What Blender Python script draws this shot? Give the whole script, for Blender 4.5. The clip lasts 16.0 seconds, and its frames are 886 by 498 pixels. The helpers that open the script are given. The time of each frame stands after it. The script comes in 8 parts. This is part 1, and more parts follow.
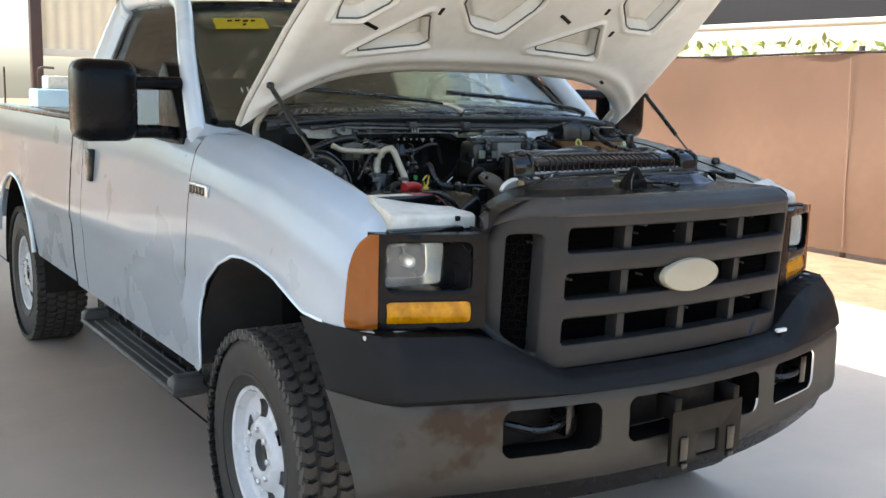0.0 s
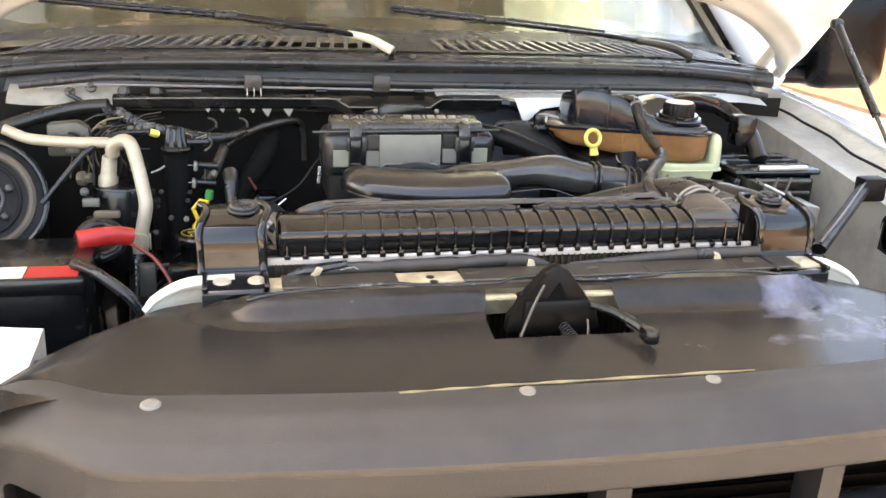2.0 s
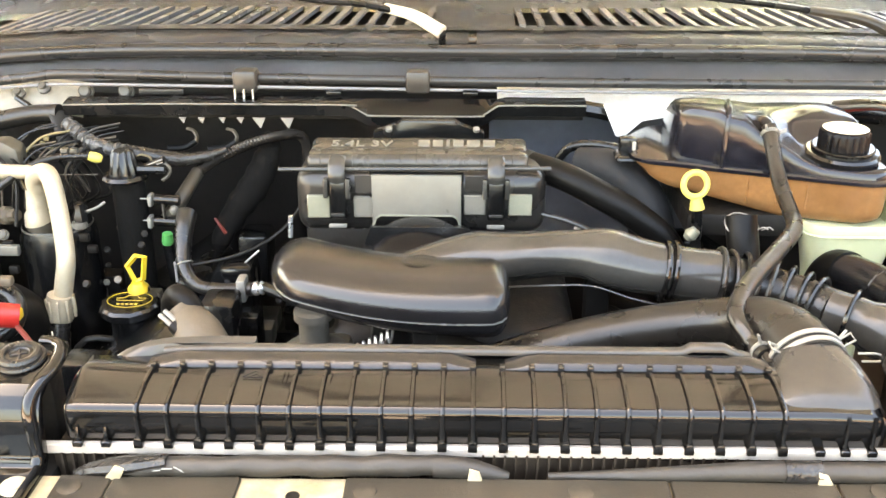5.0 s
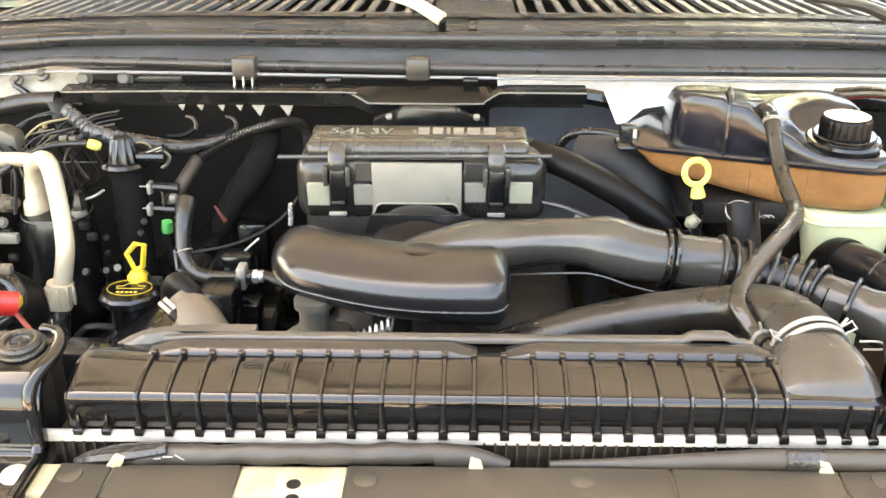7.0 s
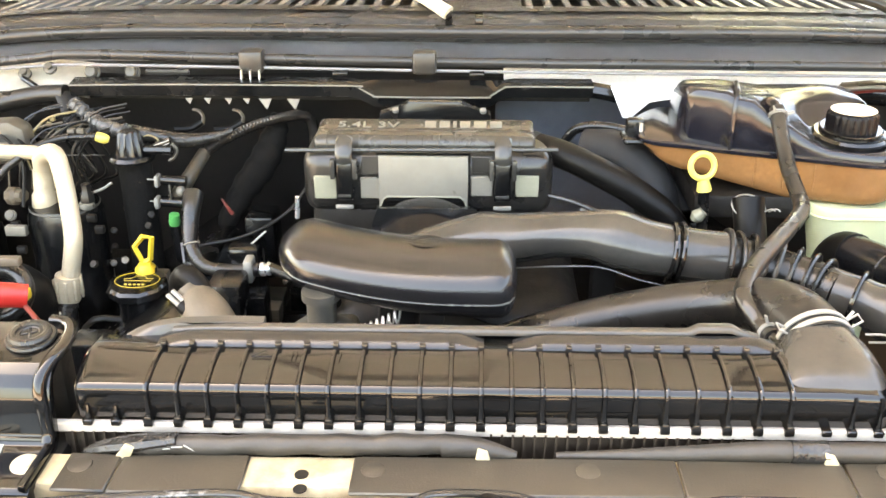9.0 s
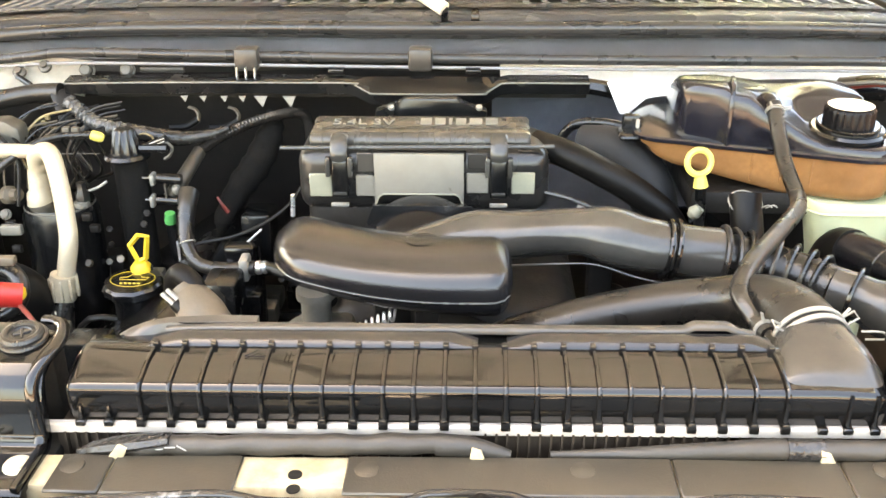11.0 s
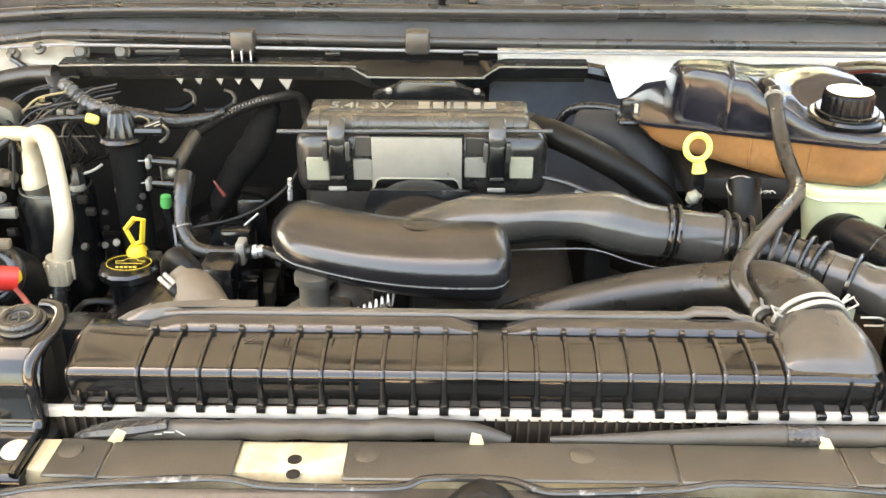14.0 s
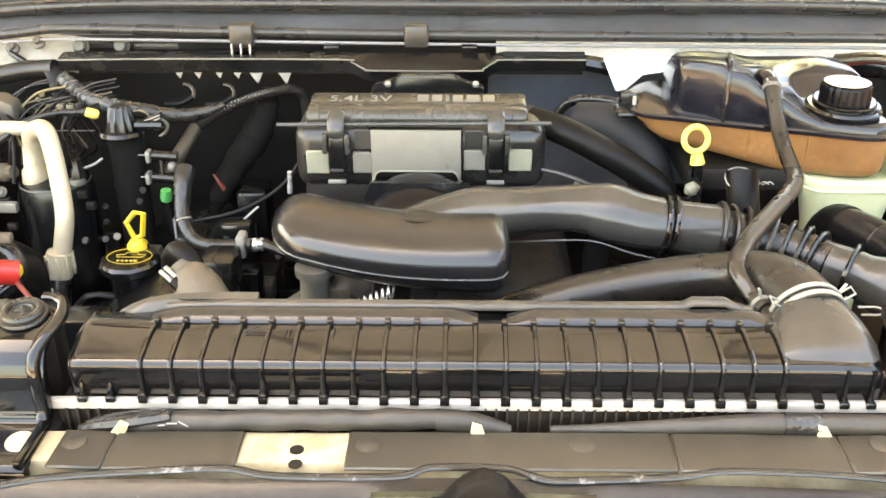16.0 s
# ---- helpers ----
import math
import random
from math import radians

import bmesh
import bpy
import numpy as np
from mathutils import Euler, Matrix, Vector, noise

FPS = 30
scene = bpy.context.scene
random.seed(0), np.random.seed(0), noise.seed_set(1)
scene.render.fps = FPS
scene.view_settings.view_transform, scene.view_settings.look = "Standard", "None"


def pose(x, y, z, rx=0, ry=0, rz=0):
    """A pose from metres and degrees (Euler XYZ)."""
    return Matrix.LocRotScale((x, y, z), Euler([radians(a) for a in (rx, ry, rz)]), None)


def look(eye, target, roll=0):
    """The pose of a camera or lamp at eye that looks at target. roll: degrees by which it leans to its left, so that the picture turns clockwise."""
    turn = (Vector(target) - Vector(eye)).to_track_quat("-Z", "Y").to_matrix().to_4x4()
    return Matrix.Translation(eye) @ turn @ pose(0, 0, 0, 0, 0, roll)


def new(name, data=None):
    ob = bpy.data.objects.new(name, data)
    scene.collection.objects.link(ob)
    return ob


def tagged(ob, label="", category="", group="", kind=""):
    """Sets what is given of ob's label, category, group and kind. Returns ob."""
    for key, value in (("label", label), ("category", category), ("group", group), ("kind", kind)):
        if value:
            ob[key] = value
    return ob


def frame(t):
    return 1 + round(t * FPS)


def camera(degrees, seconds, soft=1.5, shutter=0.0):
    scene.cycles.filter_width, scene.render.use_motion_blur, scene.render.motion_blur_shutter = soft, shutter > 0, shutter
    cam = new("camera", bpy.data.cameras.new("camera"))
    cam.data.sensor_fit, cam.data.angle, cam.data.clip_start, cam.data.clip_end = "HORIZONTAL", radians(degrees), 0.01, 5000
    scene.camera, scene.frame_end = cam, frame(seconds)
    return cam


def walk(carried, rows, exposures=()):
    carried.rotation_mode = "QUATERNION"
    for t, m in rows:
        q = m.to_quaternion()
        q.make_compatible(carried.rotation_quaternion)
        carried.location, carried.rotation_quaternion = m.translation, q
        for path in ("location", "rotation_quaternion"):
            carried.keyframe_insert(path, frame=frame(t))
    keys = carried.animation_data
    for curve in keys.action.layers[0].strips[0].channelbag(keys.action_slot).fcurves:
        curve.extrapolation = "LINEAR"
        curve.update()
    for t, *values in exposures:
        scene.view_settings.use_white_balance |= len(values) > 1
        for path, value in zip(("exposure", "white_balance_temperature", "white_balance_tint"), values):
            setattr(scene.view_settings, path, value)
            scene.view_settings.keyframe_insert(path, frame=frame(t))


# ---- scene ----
cam = camera(48.9, 16.0)
PATH = [
    (0, (-2.161, -1.81, 1.581), (-1.046, -0.182, 1.258), 1.6),
    (0.3, (-1.87, -1.67, 1.569), (-0.821, -0.006, 1.209), 2.8),
    (0.5, (-1.676, -1.585, 1.61), (-0.688, 0.103, 1.192), 3.4),
    (1, (-1.184, -1.274, 1.645), (-0.327, 0.467, 1.16), 3.3),
    (1.2, (-0.978, -1.164, 1.647), (-0.192, 0.607, 1.151), 3.0),
    (1.5, (-0.704, -0.986, 1.682), (-0.041, 0.818, 1.129), 4.2),
    (2, (-0.358, -0.667, 1.714), (0.072, 1.188, 1.102), 2.5),
    (2.1, (-0.295, -0.604, 1.73), (0.088, 1.246, 1.072), 2.1),
    (2.4, (-0.159, -0.458, 1.747), (0.06, 1.402, 1.046), 1.4),
    (2.5, (-0.12, -0.417, 1.751), (0.039, 1.448, 1.048), 1.7),
    (2.7, (-0.052, -0.343, 1.765), (0.02, 1.521, 1.044), 1.7),
    (3, (-0.011, -0.258, 1.773), (-0.023, 1.602, 1.038), 0.3),
    (3.5, (-0.016, -0.192, 1.769), (-0.06, 1.654, 1.001), 0.1),
    (4, (-0.007, -0.174, 1.767), (-0.068, 1.664, 0.981), -0.2),
    (6.5, (-0.001, -0.165, 1.767), (-0.055, 1.658, 0.947), -0.0),
    (7, (-0.004, -0.165, 1.766), (-0.06, 1.656, 0.941), -0.1),
    (7.5, (-0.004, -0.168, 1.767), (-0.064, 1.654, 0.942), -0.2),
    (8, (-0.003, -0.168, 1.766), (-0.065, 1.651, 0.938), -0.1),
    (8.5, (-0.004, -0.169, 1.766), (-0.068, 1.648, 0.933), -0.1),
    (9, (-0.006, -0.169, 1.766), (-0.071, 1.647, 0.931), -0.1),
    (11.5, (0.0, -0.161, 1.766), (-0.067, 1.649, 0.918), -0.4),
    (12, (0.0, -0.158, 1.763), (-0.068, 1.65, 0.91), -0.3),
    (12.5, (-0.001, -0.16, 1.763), (-0.068, 1.648, 0.91), -0.2),
    (13, (-0.002, -0.161, 1.765), (-0.054, 1.643, 0.902), 0.2),
    (13.5, (-0.004, -0.162, 1.765), (-0.05, 1.639, 0.896), 0.3),
    (14, (-0.006, -0.162, 1.766), (-0.058, 1.636, 0.893), 0.0),
    (14.5, (-0.004, -0.164, 1.765), (-0.065, 1.634, 0.89), -0.3),
    (15, (-0.006, -0.165, 1.764), (-0.064, 1.633, 0.889), -0.3),
    (15.5, (-0.006, -0.166, 1.765), (-0.061, 1.629, 0.885), -0.3),
    (16, (-0.007, -0.167, 1.766), (-0.056, 1.627, 0.882), -0.2),
]
walk(cam, [(t, look(eye, target, roll)) for t, eye, target, roll in PATH],
     [(0.0, 1.84, 6500, 4), (0.5, 2.13, 6700, 5), (0.9, 2.38, 6900, 6), (1.2, 2.52, 6900, 9), (1.5, 2.72, 7900, 12), (2.0, 3.6, 8300, 13), (2.5, 3.95, 9700, 13), (3.0, 3.97, 9800, 11), (3.5, 4.28, 9700, 11), (4.0, 4.46, 9650, 11), (9.0, 4.58, 9650, 11), (12.5, 4.56, 9650, 10), (16.0, 4.47, 10000, 9)])  # end of walk

# ---- world, sun, exposure ----
SUN_EL, SUN_AZ = radians(65), radians(300)
world = bpy.data.worlds.new("world")
scene.world = world
world.use_nodes = True
wn = world.node_tree
sky = wn.nodes.new("ShaderNodeTexSky")
sky.sky_type, sky.sun_disc, sky.sun_elevation, sky.sun_rotation = "NISHITA", False, SUN_EL, SUN_AZ
sky.dust_density, sky.air_density, sky.ozone_density = 2.6, 1.0, 0.6
wn.links.new(sky.outputs[0], wn.nodes["Background"].inputs[0])
wn.nodes["Background"].inputs[1].default_value = 0.15
sun = new("sun", bpy.data.lights.new("sun", "SUN"))
sun.data.energy, sun.data.angle, sun.data.color = 2.8, radians(0.6), (1.0, 0.94, 0.85)
sun_dir = Vector((math.sin(SUN_AZ) * math.cos(SUN_EL), math.cos(SUN_AZ) * math.cos(SUN_EL), math.sin(SUN_EL)))
sun.matrix_world = look(sun_dir * 30, (0, 0, 0))


# ---- materials ----
def mat(name, col, rough=0.5, metal=0.0, var=0.12, scale=6.0, bump=0.0, bscale=250.0, coat=0.0, rv=0.08,
        dirt=None, amount=0.45, dscale=5.0, soft=0.12, trans=0.0, ior=1.46, sss=0.0, spec=0.5, drough=None):
    m = bpy.data.materials.new(name)
    m.use_nodes = True
    nt = m.node_tree
    b = nt.nodes["Principled BSDF"]
    tc = nt.nodes.new("ShaderNodeTexCoord")

    def nz(s, detail=4.0, rough_=0.55):
        n = nt.nodes.new("ShaderNodeTexNoise")
        n.inputs["Scale"].default_value, n.inputs["Detail"].default_value, n.inputs["Roughness"].default_value = s, detail, rough_
        nt.links.new(tc.outputs["Object"], n.inputs["Vector"])
        return n.outputs["Fac"]

    def remap(fac, a, bb, c, d):
        r = nt.nodes.new("ShaderNodeMapRange")
        for i, v in enumerate((a, bb, c, d)):
            r.inputs[i + 1].default_value = v
        nt.links.new(fac, r.inputs[0])
        return r.outputs[0]

    def mix(fac, a, bb, mode="MIX"):
        x = nt.nodes.new("ShaderNodeMix")
        x.data_type, x.blend_type = "RGBA", mode
        for sock, v in ((x.inputs[0], fac), (x.inputs[6], a), (x.inputs[7], bb)):
            if isinstance(v, (int, float)):
                sock.default_value = v
            elif isinstance(v, tuple):
                sock.default_value = (*v, 1)
            else:
                nt.links.new(v, sock)
        return x.outputs[2]

    lo = tuple(c * (1 - var) for c in col)
    hi = tuple(min(1, c * (1 + var)) for c in col)
    big, fine = nz(scale), nz(scale * 9)
    c = mix(remap(big, 0.3, 0.7, 0, 1), lo, hi)
    c = mix(remap(fine, 0.35, 0.65, 0, 0.5), c, tuple(x * (1 - var * 0.6) for x in col))
    r = remap(big, 0.3, 0.7, max(0.02, rough - rv), min(1, rough + rv))
    if dirt:
        mask = remap(nz(dscale, 8, 0.65), 1 - amount - soft, 1 - amount + soft, 0, 1)
        c = mix(mask, c, dirt)
        if drough is not None:
            rr = nt.nodes.new("ShaderNodeMix")
            nt.links.new(mask, rr.inputs[0])
            nt.links.new(r, rr.inputs[2])
            rr.inputs[3].default_value = drough
            r = rr.outputs[0]
    nt.links.new(c, b.inputs["Base Color"])
    nt.links.new(r, b.inputs["Roughness"])
    b.inputs["Metallic"].default_value = metal
    b.inputs["Coat Weight"].default_value = coat
    b.inputs["Coat Roughness"].default_value = 0.04
    b.inputs["Transmission Weight"].default_value = trans
    b.inputs["IOR"].default_value = ior
    b.inputs["Specular IOR Level"].default_value = spec
    b.inputs["Subsurface Weight"].default_value = sss
    b.inputs["Subsurface Radius"].default_value = (0.02, 0.012, 0.006)
    if bump:
        bp = nt.nodes.new("ShaderNodeBump")
        bp.inputs["Strength"].default_value, bp.inputs["Distance"].default_value = bump, 0.002
        nt.links.new(nz(bscale, 3), bp.inputs["Height"])
        nt.links.new(bp.outputs[0], b.inputs["Normal"])
    return m


WHITE = mat("white_car_paint", (0.665, 0.745, 0.815), 0.30, var=0.03, coat=1.0, rv=0.05, scale=2)
WHITE_IN = mat("white_inner_paint", (0.56, 0.54, 0.47), 0.42, var=0.08, scale=5, dirt=(0.30, 0.275, 0.23), amount=0.38, dscale=14, soft=0.2)
HOODIN = mat("cream_white_inner_paint", (0.64, 0.635, 0.59), 0.45, var=0.06, scale=5, dirt=(0.49, 0.47, 0.41), amount=0.3, dscale=9, soft=0.25)
CREAM = mat("aged_cream_primer", (0.43, 0.365, 0.235), 0.55, var=0.15, scale=14, dirt=(0.17, 0.115, 0.06), amount=0.44, dscale=24, soft=0.18)
# Dust, plus skylight on the upturned brow painted in as a paler colour.
BROWP = mat("dusty_skylit_charcoal_plastic", (0.052, 0.048, 0.045), 0.42, var=0.16, scale=7, bump=0.3, bscale=900, dirt=(0.095, 0.085, 0.074), amount=0.42, dscale=5, soft=0.3)
EDGESHADE = mat("dark_grey_recess_shade", (0.10, 0.095, 0.085), 0.6, var=0.3, scale=40)
NOTEY = mat("bright_yellow_paper", (0.86, 0.66, 0.05), 0.6, var=0.05, scale=20)
LIPS = mat("pale_flecked_glossy_lip", (0.020, 0.019, 0.018), 0.12, var=0.2, scale=9, rv=0.05, dirt=(0.30, 0.30, 0.29), amount=0.30, dscale=55, soft=0.1, drough=0.4)
SEALANT = mat("yellowed_sealant", (0.20, 0.155, 0.075), 0.5, var=0.3, scale=60)
CONDUIT = mat("shiny_brown_black_conduit", (0.014, 0.012, 0.0105), 0.2, var=0.2, scale=30, rv=0.05)
CLOTH = mat("dark_cloth_sleeve", (0.0055, 0.005, 0.0045), 0.95, var=0.3, scale=40, bump=0.4, bscale=300, spec=0.15)
DUCTG = mat("dusty_grey_black_duct", (0.020, 0.0193, 0.018), 0.14, var=0.2, scale=14, rv=0.04, bump=0.05, bscale=300, dirt=(0.050, 0.046, 0.040), amount=0.4, dscale=10, soft=0.3, drough=0.32)
LIDM = mat("dusty_grey_moulded_plastic", (0.024, 0.0235, 0.0215), 0.18, var=0.2, scale=22, rv=0.06, dirt=(0.058, 0.054, 0.046), amount=0.36, dscale=18, soft=0.3, drough=0.4)
PADM = mat("cream_grey_pad", (0.19, 0.186, 0.137), 0.4, var=0.15, scale=40)
HOSEB = mat("dark_hose_rubber", (0.0045, 0.004, 0.0036), 0.42, spec=0.14, var=0.2, scale=25, rv=0.1, bump=0.1, bscale=300)
UHOSE = mat("worn_hose_rubber", (0.011, 0.0095, 0.0082), 0.33, spec=0.4, var=0.2, scale=25, rv=0.1, bump=0.1, bscale=300)
BLACKH = mat("matt_near_black", (0.0025, 0.0023, 0.002), 0.9, var=0.3, scale=60, spec=0.1)
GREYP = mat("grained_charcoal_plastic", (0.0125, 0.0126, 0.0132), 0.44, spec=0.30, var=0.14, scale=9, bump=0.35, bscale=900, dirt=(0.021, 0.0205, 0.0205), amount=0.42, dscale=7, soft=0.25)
COVERP = mat("dusty_black_cover_plastic", (0.014, 0.013, 0.012), 0.11, var=0.2, scale=9, rv=0.05, dirt=(0.056, 0.048, 0.040), amount=0.46, dscale=6, soft=0.3, drough=0.34)
GLOSS = mat("glossy_black_plastic", (0.0035, 0.0035, 0.0035), 0.075, var=0.2, scale=12, rv=0.03, bump=0.05, bscale=60, dirt=(0.009, 0.008, 0.0068), amount=0.30, dscale=16, soft=0.25, drough=0.26)
SATIN = mat("satin_black_plastic", (0.005, 0.005, 0.005), 0.22, var=0.25, scale=18, rv=0.1, bump=0.08, bscale=120, dirt=(0.018, 0.016, 0.014), amount=0.25, dscale=18, soft=0.2)
DARK = mat("oily_dark_metal", (0.0062, 0.0048, 0.0036), 0.6, spec=0.3, var=0.4, scale=20, rv=0.2, bump=0.4, bscale=90, dirt=(0.013, 0.010, 0.007), amount=0.3, dscale=25)
DUCT = mat("semi_gloss_duct_plastic", (0.007, 0.007, 0.0080), 0.13, spec=0.5, var=0.2, scale=20, rv=0.05, bump=0.10, bscale=700, dirt=(0.016, 0.014, 0.012), amount=0.35, dscale=9, soft=0.3, drough=0.28)
RUBBER = mat("hose_rubber", (0.010, 0.009, 0.008), 0.30, var=0.2, scale=25, rv=0.1, bump=0.12, bscale=300, dirt=(0.028, 0.024, 0.020), amount=0.3, dscale=30, soft=0.2)
TYRE = mat("tyre_rubber", (0.016, 0.0155, 0.015), 0.6, var=0.2, scale=8, bump=0.3, bscale=300, dirt=(0.040, 0.035, 0.029), amount=0.40, dscale=9, soft=0.25)
STEELP = mat("grey_painted_steel", (0.088, 0.082, 0.073), 0.45, var=0.12, scale=4, metal=0.25, bump=0.12, bscale=300, rv=0.08)
BOARDM = mat("dusty_ribbed_rubber", (0.034, 0.034, 0.034), 0.5, var=0.15, scale=10, bump=0.2, bscale=300, dirt=(0.070, 0.066, 0.060), amount=0.42, dscale=6, soft=0.3)
TREADM = mat("dusty_tread_rubber", (0.034, 0.032, 0.029), 0.62, var=0.2, scale=12, bump=0.3, bscale=300, dirt=(0.075, 0.066, 0.054), amount=0.42, dscale=9, soft=0.25)
WHEELP = mat("white_wheel_paint", (0.52, 0.53, 0.545), 0.3, var=0.06, scale=10, dirt=(0.3, 0.28, 0.25), amount=0.3, dscale=18, soft=0.2)
ALU = mat("dull_aluminium", (0.62, 0.60, 0.56), 0.38, metal=0.85, var=0.12, scale=30, bump=0.1, bscale=200, dirt=(0.3, 0.27, 0.22), amount=0.3, dscale=40)
ALU_PIPE = mat("oxidised_aluminium_pipe", (0.38, 0.325, 0.235), 0.42, metal=0.25, var=0.12, scale=30, dirt=(0.27, 0.22, 0.15), amount=0.3, dscale=35)
CRIMP = mat("aluminium_crimp_strip", (0.36, 0.325, 0.285), 0.45, metal=0.25, var=0.1, scale=40, dirt=(0.36, 0.29, 0.20), amount=0.32, dscale=50)
ZINC = mat("zinc_plated_steel", (0.68, 0.68, 0.66), 0.3, metal=0.8, var=0.1, scale=60)
SILVER = mat("silvered_reflector", (0.92, 0.93, 0.88), 0.34, metal=1.0, var=0.08, scale=40, bump=0.18, bscale=45)
SCUFF = mat("scuffed_black_plastic", (0.025, 0.023, 0.0205), 0.34, var=0.2, scale=16, dirt=(0.058, 0.050, 0.041), amount=0.4, dscale=20, soft=0.3)
TAN = mat("dusty_tan_casting_and_lit_rim", (0.085, 0.066, 0.045), 0.6, var=0.2, scale=20, bump=0.2, bscale=200, dirt=(0.10, 0.075, 0.05), amount=0.35, dscale=24, soft=0.2)
PADW = mat("blue_grey_wall_pad", (0.13, 0.14, 0.16), 0.7, var=0.3, scale=6, bump=0.4, bscale=60)
BLUEPAD = mat("grey_insulation_sleeve", (0.0085, 0.0088, 0.0096), 0.7, var=0.3, scale=10, bump=0.4, bscale=60)
CLAMPM = mat("dull_clamp_steel", (0.24, 0.23, 0.205), 0.48, metal=0.35, var=0.12, scale=60, dirt=(0.22, 0.19, 0.15), amount=0.3, dscale=60)
DUSTP = mat("dusty_brown_black_plastic", (0.022, 0.019, 0.015), 0.40, var=0.18, scale=14, bump=0.1, bscale=500, dirt=(0.044, 0.036, 0.025), amount=0.42, dscale=10, soft=0.3)
LEDGE = mat("weathered_grey_cowl_plastic", (0.20, 0.198, 0.205), 0.42, var=0.12, scale=7, bump=0.1, bscale=500, dirt=(0.10, 0.095, 0.09), amount=0.4, dscale=6, soft=0.3)
LIPW = mat("white_body_paint_edge", (0.80, 0.81, 0.80), 0.30, var=0.05, scale=8, coat=0.3, dirt=(0.5, 0.48, 0.43), amount=0.25, dscale=14, soft=0.2)
FOILT = mat("crinkled_foil_tape", (0.07, 0.068, 0.066), 0.22, metal=0.4, var=0.4, scale=90, bump=1.0, bscale=220, rv=0.1)
TAPE = mat("crinkled_grey_tape", (0.020, 0.018, 0.016), 0.20, var=0.4, scale=60, bump=1.0, bscale=160, rv=0.12)
AMBER = mat("amber_lens", (0.88, 0.36, 0.004), 0.14, var=0.4, scale=26, coat=0.4, bump=0.5, bscale=120)
AMBER2 = mat("side_amber_lens", (0.36, 0.105, 0.008), 0.18, var=0.1, scale=20, coat=0.4)
LENS = mat("headlamp_glass", (0.99, 1.0, 0.99), 0.03, trans=0.95, var=0.01, ior=1.30, bump=0.06, bscale=40)
COOLANT = mat("amber_translucent_plastic", (0.23, 0.112, 0.045), 0.20, var=0.3, scale=16, sss=0.12, dirt=(0.11, 0.050, 0.020), amount=0.46, dscale=14, soft=0.25)
DEGAS = mat("dark_tank_plastic", (0.008, 0.0078, 0.011), 0.14, var=0.2, scale=14, rv=0.06)
BOTTLE = mat("pale_green_plastic", (0.44, 0.45, 0.28), 0.42, var=0.1, scale=12, sss=0.15)
PYEL = mat("faded_yellow_plastic", (0.55, 0.46, 0.10), 0.4, var=0.08, scale=40)
YELLOW = mat("yellow_plastic", (0.55, 0.37, 0.03), 0.4, var=0.08, scale=40)
RED = mat("red_plastic", (0.36, 0.018, 0.014), 0.4, var=0.15, scale=40)
DRED = mat("dull_red_plastic", (0.13, 0.018, 0.012), 0.5, var=0.2, scale=40)
GREEN = mat("green_plastic", (0.045, 0.26, 0.07), 0.4, var=0.1, scale=40)
PALE = mat("pale_grey_label_plastic", (0.14, 0.13, 0.108), 0.35, var=0.18, scale=22, dirt=(0.09, 0.085, 0.07), amount=0.3, dscale=22, soft=0.2)
BEIGE = mat("beige_sticker_and_glare", (0.62, 0.56, 0.44), 0.5, var=0.06, scale=20)
EMBLEM = mat("cream_emblem", (0.27, 0.25, 0.19), 0.35, var=0.06, scale=12, coat=0.2)
GLASS = mat("window_glass", (0.045, 0.05, 0.048), 0.02, trans=0.9, var=0.02, ior=1.45)
WSHIELD = mat("clear_green_glass", (0.66, 0.73, 0.66), 0.01, trans=1.0, var=0.01, ior=1.48)
CASEP = mat("hazed_black_case_plastic", (0.0085, 0.008, 0.0078), 0.24, var=0.25, scale=12, rv=0.08, dirt=(0.034, 0.031, 0.027), amount=0.36, dscale=13, soft=0.3, drough=0.45)
SEATM = mat("tan_grey_seat_cloth", (0.08, 0.07, 0.058), 0.9, var=0.2, scale=30, bump=0.3)
MIRRORG = mat("mirror_glass", (0.9, 0.9, 0.9), 0.02, metal=1.0, var=0.0)
WIPER = mat("wiper_black", (0.006, 0.006, 0.006), 0.28, var=0.2, scale=30)
COWLP = mat("weathered_cowl_plastic", (0.072, 0.073, 0.078), 0.26, var=0.15, scale=9, bump=0.15, bscale=600, dirt=(0.125, 0.122, 0.118), amount=0.42, dscale=8, soft=0.3)
SEAL = mat("weatherstrip_rubber", (0.024, 0.023, 0.022), 0.30, var=0.2, scale=20, rv=0.08)
CARPET = mat("grey_cloth", (0.06, 0.056, 0.05), 0.9, var=0.2, scale=30, bump=0.3)
FINS = mat("brown_condenser_fins", (0.030, 0.021, 0.014), 0.6, metal=0.3, var=0.3, scale=60)
FOAM = mat("taped_foam_tube", (0.019, 0.016, 0.0125), 0.55, var=0.25, scale=30, bump=0.5, bscale=60, dirt=(0.034, 0.028, 0.021), amount=0.4, dscale=25, soft=0.2)
BEZEL = mat("dark_bezel_plastic", (0.0035, 0.0035, 0.0042), 0.26, spec=0.16, var=0.15, scale=12, rv=0.06, bump=0.1, bscale=700)
BOOST = mat("dull_cast_metal", (0.085, 0.078, 0.065), 0.5, metal=0.5, var=0.25, scale=25)
FIREW = mat("dark_firewall_mat", (0.014, 0.0108, 0.0085), 0.7, var=0.55, scale=10, bump=0.4, bscale=60)
CONCRETE = mat("concrete_slab", (0.54, 0.455, 0.365), 0.75, var=0.10, scale=0.8, bump=0.25, bscale=120, dirt=(0.41, 0.345, 0.28), amount=0.36, dscale=1.3, soft=0.3)
